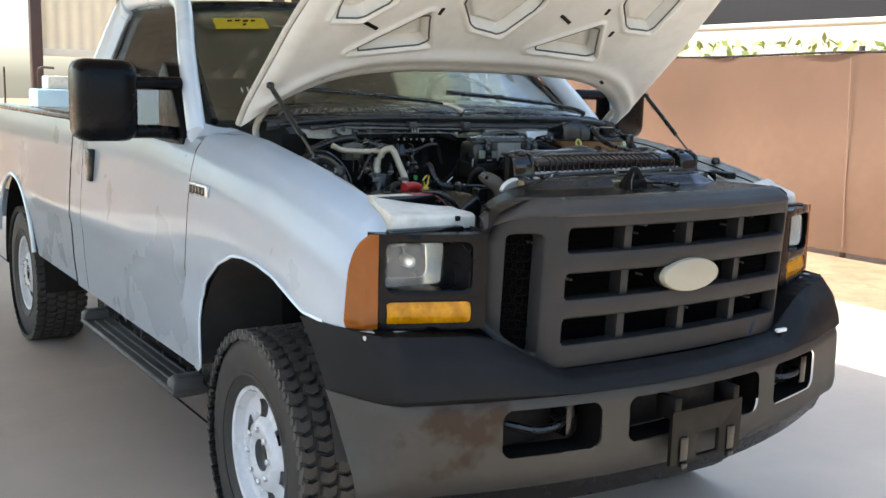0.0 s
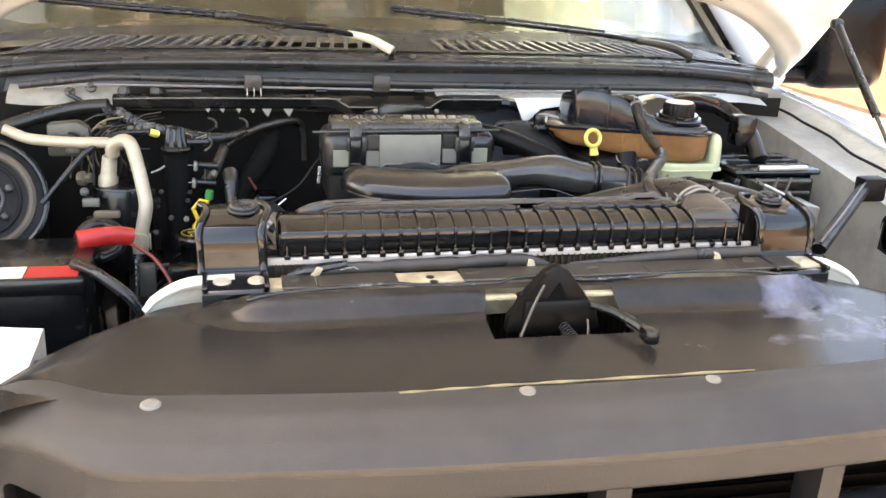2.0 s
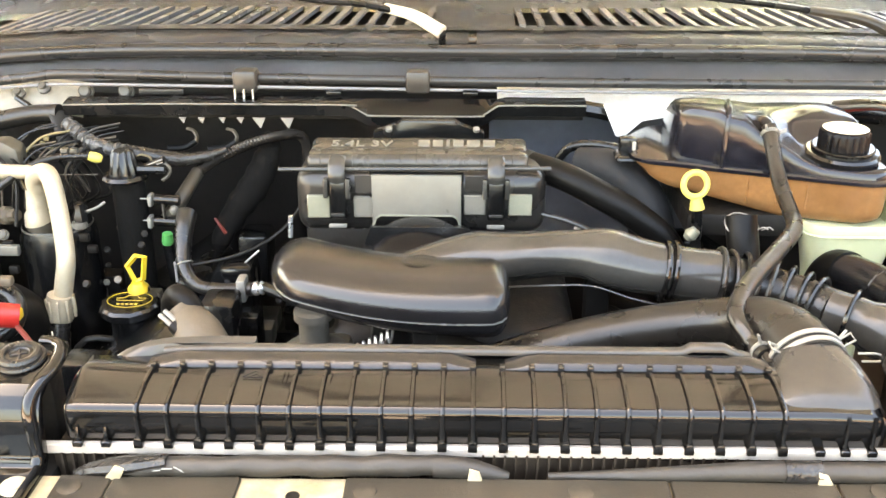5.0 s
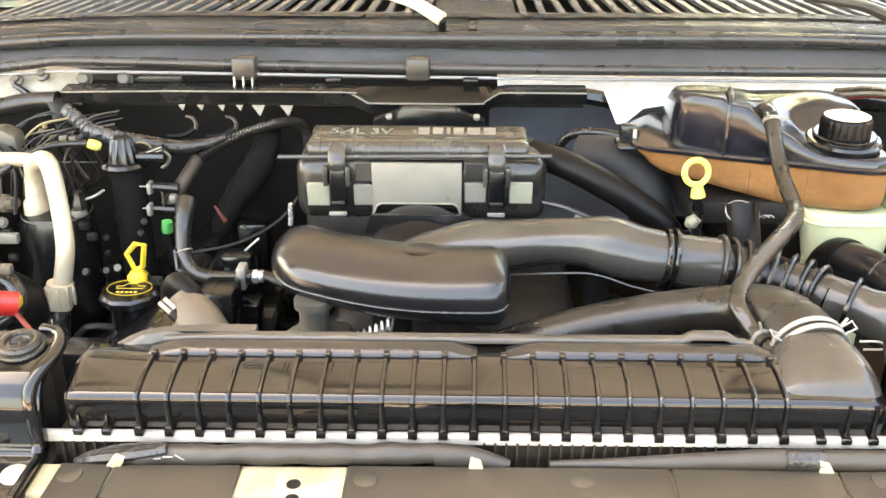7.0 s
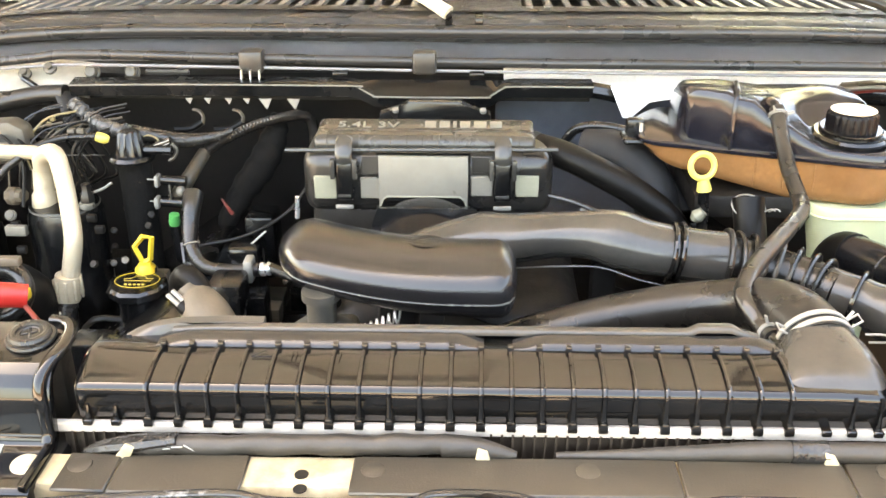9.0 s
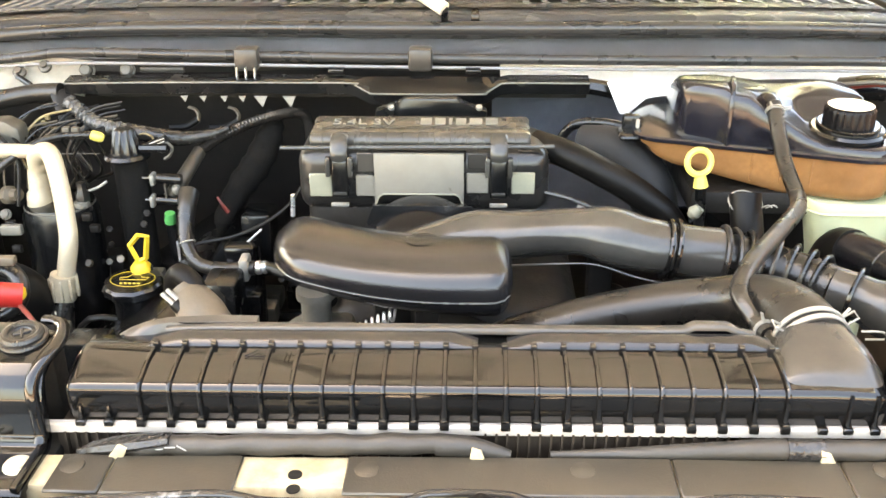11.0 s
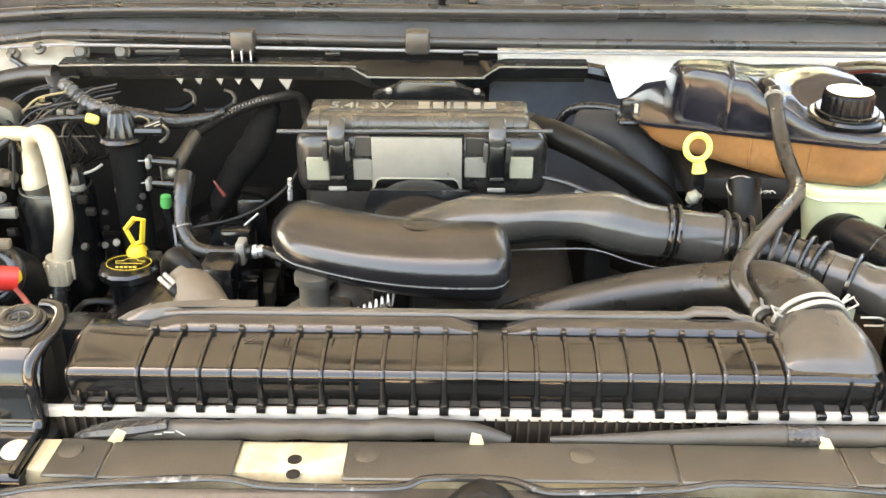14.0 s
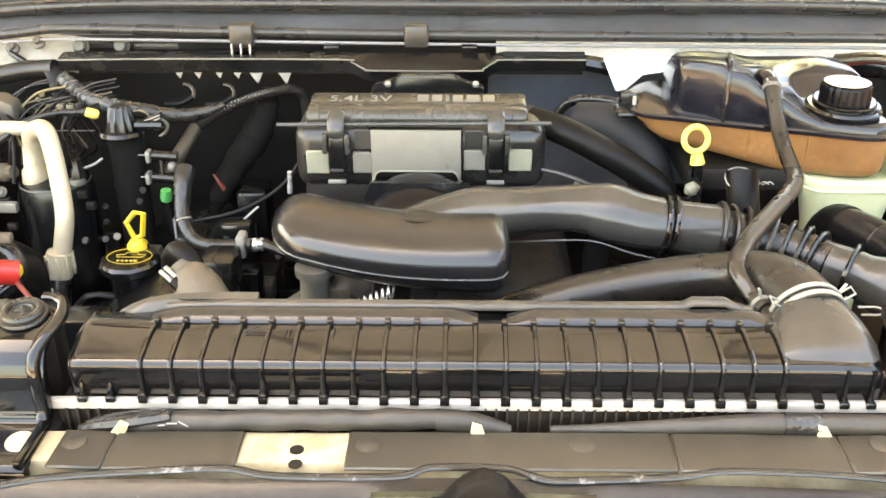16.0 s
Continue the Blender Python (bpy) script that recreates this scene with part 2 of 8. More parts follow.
DIRTM = mat("dry_dirt", (0.30, 0.19, 0.115), 0.95, var=0.25, scale=2.5, bump=0.8, bscale=40, dirt=(0.19, 0.115, 0.07), amount=0.4, dscale=4)
TARP = mat("brown_tarp", (0.335, 0.205, 0.140), 0.6, var=0.13, scale=0.9, bump=0.6, bscale=11)
ROOFM = mat("galvanised_roof_sheet", (0.34, 0.31, 0.26), 0.55, metal=0.3, var=0.1, scale=3)
DARKSTEEL = mat("dark_brown_steel", (0.07, 0.04, 0.03), 0.6, var=0.2, scale=5)
CLAD = mat("cream_cladding", (0.66, 0.60, 0.48), 0.6, var=0.06, scale=3)
LEAFM = mat("sunlit_leaves", (0.36, 0.41, 0.12), 0.55, var=0.4, scale=3)
BARKM = mat("bark", (0.12, 0.085, 0.06), 0.9, var=0.3, scale=12, bump=0.6, bscale=40)
SHADEM = mat("dark_shade_sheet", (0.035, 0.035, 0.038), 0.7, var=0.12, scale=2)
FIBREGLASS = bpy.data.materials.new("pale_green_fibreglass")
FIBREGLASS.use_nodes = True
fg = FIBREGLASS.node_tree
fg_mix, fg_tr, fg_df = fg.nodes.new("ShaderNodeMixShader"), fg.nodes.new("ShaderNodeBsdfTranslucent"), fg.nodes.new("ShaderNodeBsdfDiffuse")
fg_tr.inputs[0].default_value, fg_df.inputs[0].default_value = (0.82, 0.87, 0.74, 1), (0.70, 0.73, 0.64, 1)
fg_mix.inputs[0].default_value = 0.4
fg.links.new(fg_tr.outputs[0], fg_mix.inputs[1])
fg.links.new(fg_df.outputs[0], fg_mix.inputs[2])
fg.links.new(fg_mix.outputs[0], fg.nodes["Material Output"].inputs[0])
BLUEM = mat("faded_blue_paint", (0.30, 0.43, 0.50), 0.5, var=0.1, scale=5)


def rust_or_sheen(m, colour, scale_, low, high, centre, reach):
    """Rust, or a painted sky reflection, in a ragged patch of its own round one place."""
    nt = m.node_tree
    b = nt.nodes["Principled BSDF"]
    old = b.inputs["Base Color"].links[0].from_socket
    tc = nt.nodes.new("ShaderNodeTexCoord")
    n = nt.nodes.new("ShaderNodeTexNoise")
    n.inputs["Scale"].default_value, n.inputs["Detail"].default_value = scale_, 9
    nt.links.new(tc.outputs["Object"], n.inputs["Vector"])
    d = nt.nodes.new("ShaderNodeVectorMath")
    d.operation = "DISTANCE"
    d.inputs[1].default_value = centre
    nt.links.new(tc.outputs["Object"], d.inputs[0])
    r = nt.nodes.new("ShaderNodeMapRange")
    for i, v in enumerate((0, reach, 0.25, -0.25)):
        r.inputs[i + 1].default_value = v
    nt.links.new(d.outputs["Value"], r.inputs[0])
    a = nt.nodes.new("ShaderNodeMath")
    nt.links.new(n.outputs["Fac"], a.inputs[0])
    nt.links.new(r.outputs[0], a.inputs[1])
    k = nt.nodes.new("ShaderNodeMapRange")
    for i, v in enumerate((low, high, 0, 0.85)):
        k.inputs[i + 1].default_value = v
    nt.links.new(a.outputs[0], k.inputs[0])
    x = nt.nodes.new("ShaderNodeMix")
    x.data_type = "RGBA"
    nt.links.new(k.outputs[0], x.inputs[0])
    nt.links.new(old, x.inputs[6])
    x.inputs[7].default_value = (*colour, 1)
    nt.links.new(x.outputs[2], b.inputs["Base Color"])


# Sky reflection painted on the shield as a pale bluish patch.
rust_or_sheen(COVERP, (0.27, 0.28, 0.37), 16, 0.50, 0.74, (0.33, 0.30, 1.31), 0.15)
rust_or_sheen(STEELP, (0.05, 0.028, 0.016), 14, 0.55, 0.72, (-0.74, 0.12, 0.73), 0.32)


# ---- mesh helpers ----
def thing(name, base, label, category, group="", kind=""):
    e = new(name)
    e.location, e.empty_display_size = base, 0.05
    return tagged(e, label, category, group, kind)


def meshed(name, bm, material, sharp=38, recalc=True):
    if recalc:
        bmesh.ops.recalc_face_normals(bm, faces=bm.faces)
    me = bpy.data.meshes.new(name)
    bm.to_mesh(me)
    bm.free()
    me.shade_smooth()
    me.set_sharp_from_angle(angle=radians(sharp))
    me.materials.append(material)
    return me


def put(name, me, parent, label="", at=None):
    """An object of its own on a mesh that alike parts share."""
    ob = new(name, me)
    if at is not None:
        ob.matrix_basis = at
    ob.parent = parent
    if parent is not None and parent.type == "EMPTY":
        ob.matrix_parent_inverse = Matrix.Translation(-parent.location)
    return tagged(ob, label)


def part(name, bm, material, parent, label="", sharp=38):
    return put(name, meshed(name, bm, material, sharp), parent, label)


def solo(name, bm, material, label, category, group="", kind="", sharp=38):
    ob = new(name, meshed(name, bm, material, sharp))
    return tagged(ob, label, category, group, kind)


def box(x0, x1, y0, y1, z0, z1, bev=0.0, seg=2, bm=None):
    bm = bm or bmesh.new()
    r = bmesh.ops.create_cube(bm, size=1)["verts"]
    for v in r:
        v.co = ((x0 + x1) / 2 + v.co.x * (x1 - x0), (y0 + y1) / 2 + v.co.y * (y1 - y0), (z0 + z1) / 2 + v.co.z * (z1 - z0))
    if bev:
        es = list({e for v in r for e in v.link_edges})
        bmesh.ops.bevel(bm, geom=es, offset=bev, segments=seg, affect="EDGES", profile=0.5)
    return bm


def skin(rings, bm=None, caps=True, closed=True):
    """Joins rings of equal length into a surface."""
    bm = bm or bmesh.new()
    vs = [[bm.verts.new(p) for p in ring] for ring in rings]
    n = len(vs[0])
    for a, b in zip(vs, vs[1:]):
        for i in range(n if closed else n - 1):
            j = (i + 1) % n
            try:
                bm.faces.new((a[i], a[j], b[j], b[i]))
            except ValueError:
                pass
    if caps and closed:
        bm.faces.new(vs[0][::-1])
        bm.faces.new(vs[-1])
    return bm


def spline(pts, n=6):
    """A smooth line through a few points."""
    p = [Vector(q) for q in pts]
    p = [p[0] * 2 - p[1]] + p + [p[-1] * 2 - p[-2]]
    out = []
    for i in range(1, len(p) - 2):
        for k in range(n):
            t = k / n
            a, b, c, d = p[i - 1:i + 3]
            out.append(0.5 * (2 * b + (c - a) * t + (2 * a - 5 * b + 4 * c - d) * t * t + (3 * b - a - 3 * c + d) * t ** 3))
    return out + [p[-2]]


def tube(pts, r, seg=12, n=6, bm=None, smooth=True, flat=1.0, rib=0.0, caps=True):
    """A round tube along a line; r is a number or a function of 0..1; rib makes corrugations."""
    line = spline(pts, n) if smooth else [Vector(p) for p in pts]
    rings = []
    up = Vector((0, 0, 1))
    side = None
    for i, c in enumerate(line):
        d = (line[min(i + 1, len(line) - 1)] - line[max(i - 1, 0)]).normalized()
        s = d.cross(up) if side is None else side - d * side.dot(d)
        if s.length < 1e-4:
            s = d.cross(Vector((0, 1, 0)))
        side = s.normalized()
        w = side.cross(d).normalized()
        u = i / max(1, len(line) - 1)
        rr = r(u) if callable(r) else r
        if rib and i % 2:
            rr *= 1 + rib
        rings.append([c + side * rr * math.cos(a) + w * rr * flat * math.sin(a) for a in (math.tau * k / seg for k in range(seg))])
    return skin(rings, bm, caps)


def lathe(profile, centre, axis=(0, 0, 1), seg=24, bm=None):
    """Turns pairs (radius, height) round an axis."""
    q = Vector(axis).to_track_quat("Z", "Y")
    c = Vector(centre)
    rings = [[c + q @ Vector((max(r, 1e-4) * math.cos(a), max(r, 1e-4) * math.sin(a), h)) for a in (math.tau * k / seg for k in range(seg))] for r, h in profile]
    return skin(rings, bm)


def prism(outline, axis, a, b, bm=None, bev=0.0):
    """A closed outline in two coordinates, pushed along the third axis from a to b."""
    def at(p, h):
        return {"x": (h, *p), "y": (p[0], h, p[1]), "z": (*p, h)}[axis]
    bm = bm or bmesh.new()
    lo, hi = [bm.verts.new(at(p, a)) for p in outline], [bm.verts.new(at(p, b)) for p in outline]
    fs = [bm.faces.new(lo), bm.faces.new(hi[::-1])]
    n = len(outline)
    fs += [bm.faces.new((lo[i], hi[i], hi[(i + 1) % n], lo[(i + 1) % n])) for i in range(n)]
    if bev:
        bmesh.ops.bevel(bm, geom=list({e for f in fs for e in f.edges}), offset=bev, segments=2, affect="EDGES", profile=0.5)
    return bm


def rrect(x0, x1, z0, z1, r, n=4):
    out = []
    for cx, cz, a0 in ((x1 - r, z1 - r, 0), (x0 + r, z1 - r, 90), (x0 + r, z0 + r, 180), (x1 - r, z0 + r, 270)):
        out += [(cx + r * math.cos(radians(a0 + 90 * k / n)), cz + r * math.sin(radians(a0 + 90 * k / n))) for k in range(n + 1)]
    return out


def sheet(fn, nu, nv, thick=0.0, bm=None):
    """A surface fn(u, v) for u, v in 0..1, given thickness against its normal."""
    bm = bm or bmesh.new()
    g = [[bm.verts.new(fn(i / nu, j / nv)) for j in range(nv + 1)] for i in range(nu + 1)]
    fs = [bm.faces.new((g[i][j], g[i + 1][j], g[i + 1][j + 1], g[i][j + 1])) for i in range(nu) for j in range(nv)]
    if thick:
        bmesh.ops.solidify(bm, geom=fs, thickness=thick)
    return bm


def interp(x, table):
    for (a, fa), (b, fb) in zip(table, table[1:]):
        if x <= b:
            return fa + (fb - fa) * max(0.0, (x - a)) / (b - a)
    return table[-1][1]


def ring(centre, axis, big, small, seg=28, sub=8, bm=None):
    """A torus."""
    q = Vector(axis).to_track_quat("Z", "Y")
    c = Vector(centre)
    bm = bm or bmesh.new()
    vs = [[bm.verts.new(c + q @ Vector(((big + small * math.cos(b)) * math.cos(a), (big + small * math.cos(b)) * math.sin(a), small * math.sin(b))))
           for b in (math.tau * j / sub for j in range(sub))] for a in (math.tau * i / seg for i in range(seg))]
    for i in range(seg):
        for j in range(sub):
            bm.faces.new((vs[i][j], vs[(i + 1) % seg][j], vs[(i + 1) % seg][(j + 1) % sub], vs[i][(j + 1) % sub]))
    return bm

# ---- ground, fence, carport ----
g = bmesh.new()
sheet(lambda u, v: (-60 + 120 * u, -40 + 120 * v, 0.0), 24, 24, bm=g)
solo("ground", g, DIRTM, "dry brown dirt yard reaching the horizon", "ground", kind="structure")
slab = solo("concrete_slab", box(-14, 4.75, -12, 13, -0.2, 0.05, 0.01), CONCRETE, "worn grey concrete slab with dirty patches", "floor", kind="structure")
slab.location.z = -0.045
joint = box(-0.585, -0.573, -12, 13, 0.0052, 0.0075)
solo("slab_joint", joint, DARK, "dark expansion joint in the concrete slab", "joint", kind="structure")

roof = bmesh.new()
sheet(lambda u, v: (-6.5 + 7.5 * u, 0.35 + 11 * v, 3.35 - 0.012 * abs(((u * 70) % 1) - 0.5) * 4), 140, 4, 0.02, roof)
solo("carport_roof", roof, ROOFM, "galvanised corrugated carport roof sheet", "roof", kind="structure")
roof = bmesh.new()
sheet(lambda u, v: (0.97 + 0.76 * u, 0.35 + 11 * v, 3.362 - 0.012 * abs(((u * 7) % 1) - 0.5) * 4), 56, 4, 0.003, roof)
solo("roof_light_strip", roof, FIBREGLASS, "pale green translucent fibreglass roof strip", "roof", kind="structure")
for y in (0.45, 6.0, 11.2):
    solo("roof_beam", box(-6.5, 1.68, y - 0.06, y + 0.06, 3.13, 3.31, 0.008), DARKSTEEL, "dark brown steel roof beam", "beam", "carport frame", "structure")
for x in (-6.4, 1.62):
    for y in (6.0, 11.2):
        solo("carport_post", box(x - 0.05, x + 0.05, y - 0.05, y + 0.05, 0, 3.13, 0.006), DARKSTEEL, "dark brown square steel carport post", "post", "carport frame", "structure")

fence = thing("tarp_fence", (6.7, 8, 0), "brown tarp screen on a yard fence with a roped top", "fence")
FX = 6.7
for k in range(9):
    y0 = -8 + k * 4.0
    def cloth(u, v, y0=y0, k=k):
        z = 0.06 + 1.99 * v
        sag = 0.035 * math.sin(math.pi * u) * v
        return (FX + 0.025 * math.sin((y0 + 4 * u) * 4.7) * (0.3 + 0.7 * v) + 0.02 * math.sin(v * 7 + (y0 + 4 * u) * 0.6), y0 + 4.0 * u, z - sag)
    part("tarp_panel", sheet(cloth, 40, 10, 0.004), TARP, fence)
for k in range(10):
    part("fence_post", tube([(FX + 0.07, -8 + 4 * k, 0), (FX + 0.07, -8 + 4 * k, 2.12)], 0.03, smooth=False), DARKSTEEL, fence)
top_line = [(FX, -8 + 2 * k, 2.06 - (0.035 if k % 2 else 0.0)) for k in range(19)]
part("top_rope", tube(top_line, 0.014, 6, 4), WIPER, fence, "dark rope hem")
for ys in (0.1, 4.05, 7.9):
    part("seam", tube([(FX - 0.032, ys, 2.0), (FX - 0.034, ys - 0.05, 1.2), (FX - 0.030, ys - 0.1, 0.12)], 0.006, 6, 5), TARP, fence)
part("rail", tube([(FX + 0.07, -8, 2.36), (FX + 0.07, 28, 2.36)], 0.035, smooth=False), CLAD, fence, "pale top rail")
for k in range(5):
    part("rail_stay", tube([(FX + 0.07, -6 + 7 * k, 2.0), (FX + 0.07, -6 + 7 * k, 2.37)], 0.02, 8, smooth=False), DARKSTEEL, fence)

neighbour = thing("neighbour_shed", (15, 8, 0), "long dark shed roof beyond the fence", "shed")
part("roof", box(13, 19, -14, 34, 2.86, 5.4, 0.02), SHADEM, neighbour)
for k in range(7):
    part("post", box(13.22, 13.37, -13 + 7.5 * k, -12.85 + 7.5 * k, 0, 2.86), DARKSTEEL, neighbour)
part("back_wall", box(13.02, 13.2, -14, 34, 0, 2.86), CLAD, neighbour, "sunlit cream wall")

rnd = random.Random(4)
for k in range(9):
    y = -8 + 4.1 * k + rnd.uniform(-0.8, 0.8)
    x = 9.2 + rnd.uniform(-0.5, 0.8)
    bush = thing("shrub", (x, y, 0), "yellow-green sunlit shrub behind the fence", "shrub", "shrubs behind the fence")
    trunk = bmesh.new()
    for j in range(4):
        tube([(x, y, 0), (x + rnd.uniform(-0.2, 0.2), y + rnd.uniform(-0.3, 0.3), 1.0), (x + rnd.uniform(-0.5, 0.5), y + rnd.uniform(-0.9, 0.9), 2.1)], lambda u: 0.04 * (1 - 0.7 * u), 6, 3, trunk)
    part("trunk", trunk, BARKM, bush)
    crown = bmesh.new()
    for j in range(520):
        c = Vector((x + rnd.gauss(0, 0.42), y + rnd.gauss(0, 1.15), min(2.36, 1.75 + abs(rnd.gauss(0, 0.36)))))
        a, b = Vector((rnd.uniform(-1, 1), rnd.uniform(-1, 1), rnd.uniform(-1, 1))).normalized(), Vector((rnd.uniform(-1, 1), rnd.uniform(-1, 1), rnd.uniform(-1, 1))).normalized()
        s = rnd.uniform(0.05, 0.11)
        vs = [crown.verts.new(c + p * s) for p in (a, b * 0.5, -a, -b * 0.5)]
        crown.faces.new(vs)
    part("crown", crown, LEAFM, bush)

shed = thing("cream_shed", (3, 16, 0), "cream corrugated steel shed wall on dark posts", "shed")
clad = bmesh.new()
sheet(lambda u, v: (1.62 + 9 * u, 16 + 0.012 * math.sin(u * 9 / 0.2 * math.tau), 2.08 + 3.6 * v), 360, 1, 0.01, clad)
part("cladding", clad, CLAD, shed)
for x in (1.56, 6, 10.5):
    part("post", box(x - 0.09, x + 0.09, 15.85, 16.03, 0, 5.7, 0.01), DARKSTEEL, shed)
part("sill_beam", box(1.65, 10.4, 15.9, 16.02, 1.96, 2.08, 0.01), CLAD, shed)
drum = thing("yard_machine", (1.45, 14.2, 0), "faded blue and white machine standing in the yard", "machine")
part("cabinet", box(1.12, 1.75, 13.9, 14.5, 0.1, 1.42, 0.03), BLUEM, drum)
part("top_box", box(1.3, 1.62, 14.0, 14.4, 1.42, 1.62, 0.02), WHITE_IN, drum, "white top box")
part("pipe", tube([(1.2, 14.1, 1.4), (1.2, 14.1, 1.72), (1.42, 14.1, 1.74)], 0.02, 8, 3), DARKSTEEL, drum)
part("foot", box(1.16, 1.7, 13.95, 14.45, 0, 0.1), DARKSTEEL, drum)
for x, y in ((0.75, 15.0), (0.98, 15.6)):
    solo("yard_pole", tube([(x, y, 0), (x, y, 1.75)], 0.016, 8, smooth=False), DARKSTEEL, "thin dark steel yard pole", "pole", "yard poles")

# ---- the truck ----
truck = thing("pickup_truck", (0, 0, 0), "white work pickup truck with open hood and black grille", "pickup truck")
CROWN = [(0.30, 1.17), (0.345, 1.205), (0.42, 1.258), (0.52, 1.293), (0.66, 1.328), (0.8, 1.355), (1.12, 1.402), (1.45, 1.43), (1.7, 1.44)]
FLANK = [(0.0, 0.845), (0.012, 0.90), (0.035, 0.94), (0.08, 0.97), (0.16, 0.99), (0.28, 1.003), (0.42, 1.012), (0.5, 1.017), (0.53, 1.008), (0.7, 1.0), (0.95, 0.975)]


def arch(y, cy, r, floor, cz=0.44):
    d = abs(y - cy)
    return max(floor, cz + math.sqrt(r * r - d * d) * 1.08) if d < r else floor


FRONT_ARCH = [(0.44, 0.955), (0.56, 0.968), (0.65, 1.002), (0.75, 1.033), (0.86, 1.050), (0.96, 1.055), (1.05, 1.046), (1.16, 1.003), (1.25, 0.935), (1.31, 0.86), (1.34, 0.78), (1.36, 0.68), (1.385, 0.60), (1.42, 0.578)]


def flank_x(z, crown, y):
    x = interp(max(0.0, crown - z), FLANK)
    st = lambda t: (lambda q: q * q * (3 - 2 * q))(max(0.0, min(1.0, t)))
    swage = 0.026 * (st((0.925 - z) / 0.06) - st((0.82 - z) / 0.26)) * st((y - 1.25) / 0.3)
    return x + swage - 0.055 * max(0.0, (0.66 - y) / 0.3) ** 2


for s, tag in ((-1, "near"), (1, "far")):
    # front fender with its wheel arch
    def fend(u, v, s=s):
        y0 = 0.387 - 0.06 * v * v
        y = y0 + (1.45 - y0) * u
        c = interp(y, CROWN)
        low = interp(y, FRONT_ARCH)
        z = low + (c - low) * (1 - (1 - v) ** 1.9)
        return (s * flank_x(z, c, y), y, z)
    part("front_fender", sheet(fend, 72, 22, -s * 0.006), WHITE, truck)
    lip = []
    for k in range(61):
        y = 0.47 + 0.95 * k / 60
        z = interp(y, FRONT_ARCH)
        lip.append((s * (flank_x(z, interp(y, CROWN), y) - 0.001), y, z))
    part("arch_lip", tube(lip, 0.005, 8, smooth=False), WHITE, truck)
    # wheel well
    well = bmesh.new()
    prof = [(0.96 + 0.55 * math.cos(radians(a)), 0.44 + 0.635 * math.sin(radians(a))) for a in range(12, 169, 12)]
    skin([[(s * 0.965, y, z) for y, z in prof], [(s * 0.60, y, z) for y, z in prof]], well, caps=False, closed=False)
    part("wheel_well", well, BOARDM, truck, "dusty black wheel well liner")
    # inner fender shelf under the hood edge
    def shelf(u, v, s=s):
        y = 0.36 + 1.0 * u
        c = interp(y, CROWN)
        return (s * (0.845 - (0.125 if s > 0 else 0.048) * v), y, c - 0.004 - 0.014 * (1 - abs(2 * v - 1)) - 0.02 * v)
    part("inner_fender_rail", sheet(shelf, 40, 6, s * 0.004), WHITE_IN, truck)
    def apron(u, v, s=s):
        y = 0.38 + 0.98 * u
        c = interp(y, CROWN) - 0.024
        return (s * ((0.72 if s > 0 else 0.797) + 0.015 * math.sin(v * 3) - 0.05 * v), y, c - (c - 1.085) * v)
    panel = sheet(apron, 98, 40, s * 0.003)
    if s > 0:
        cut_out = [f for f in panel.faces if ((f.calc_center_median().y - 0.664) / 0.050) ** 4 + ((f.calc_center_median().z - 1.268) / 0.034) ** 4 < 1]
        bmesh.ops.delete(panel, geom=cut_out, context="FACES")
        part("opening_rim", tube([(0.7215, 0.664 + 0.050 * math.copysign(abs(math.cos(a)) ** 0.5, math.cos(a)), 1.268 + 0.034 * math.copysign(abs(math.sin(a)) ** 0.5, math.sin(a))) for a in (math.tau * k / 40 for k in range(41))], 0.003, 8, 1), HOSEB, truck, "black edge of the fender opening")
        part("opening_liner", box(0.745, 0.80, 0.58, 0.76, 1.15, 1.306, 0.01), HOSEB, truck, "dark liner behind the fender opening")
        part("rail_seam", tube([(0.79 + 0.004 * math.sin(k * 1.7), 0.46 + 0.045 * k, interp(0.46 + 0.045 * k, CROWN) - 0.0135 + 0.0015 * math.sin(k * 1.1)) for k in range(19)], 0.0028, 6, 3), HOSEB, truck, "black wavy sealant line")
    part("inner_fender_panel", panel, WHITE_IN, truck)
    part("bump_stop", lathe([(0.0, 0), (0.016, 0), (0.017, 0.01), (0.012, 0.024), (0.0, 0.026)], (s * 0.815, 0.70, 1.328), seg=14), WIPER, truck)

    # door, cab corner and bed side
    def side(y0, y1, low, top, arch_at=None):
        def fn(u, v, s=s):
            y = y0 + (y1 - y0) * u
            l = arch(y, arch_at, 0.53, low) if arch_at else low
            z = l + (top - l) * v
            near = max(0.0, min(1.0, (1.95 - y) / 0.45))
            return (s * (near * interp(max(0.0, 1.43 - z), FLANK) + (1 - near) * interp(max(0.0, 1.43 - z), [(0, 0.955), (0.04, 0.972), (0.1, 0.985), (0.16, 0.992), (0.28, 1.003), (0.42, 1.012), (0.5, 1.017), (0.53, 1.008), (0.7, 1.0), (0.95, 0.975)])), y, z)
        return sheet(fn, 56, 24, -s * 0.01)
    door = part("door", side(1.457, 2.86, 0.585, 1.385), WHITE, truck)
    part("cab_corner", side(2.868, 3.06, 0.585, 1.385), WHITE, truck)
    part("sill", box(min(s * 0.74, s * 0.90), max(s * 0.74, s * 0.90), 1.45, 3.06, 0.46, 0.60, 0.01), SATIN, truck)
    bed_side = part("bed_side", side(3.085, 5.55, 0.60, 1.385, 4.43), WHITE, truck)
    part("bed_rail", box(min(s * 0.86, s * 0.965), max(s * 0.86, s * 0.965), 3.085, 5.55, 1.383, 1.412, 0.008), SATIN, truck, "black plastic bed rail cap")
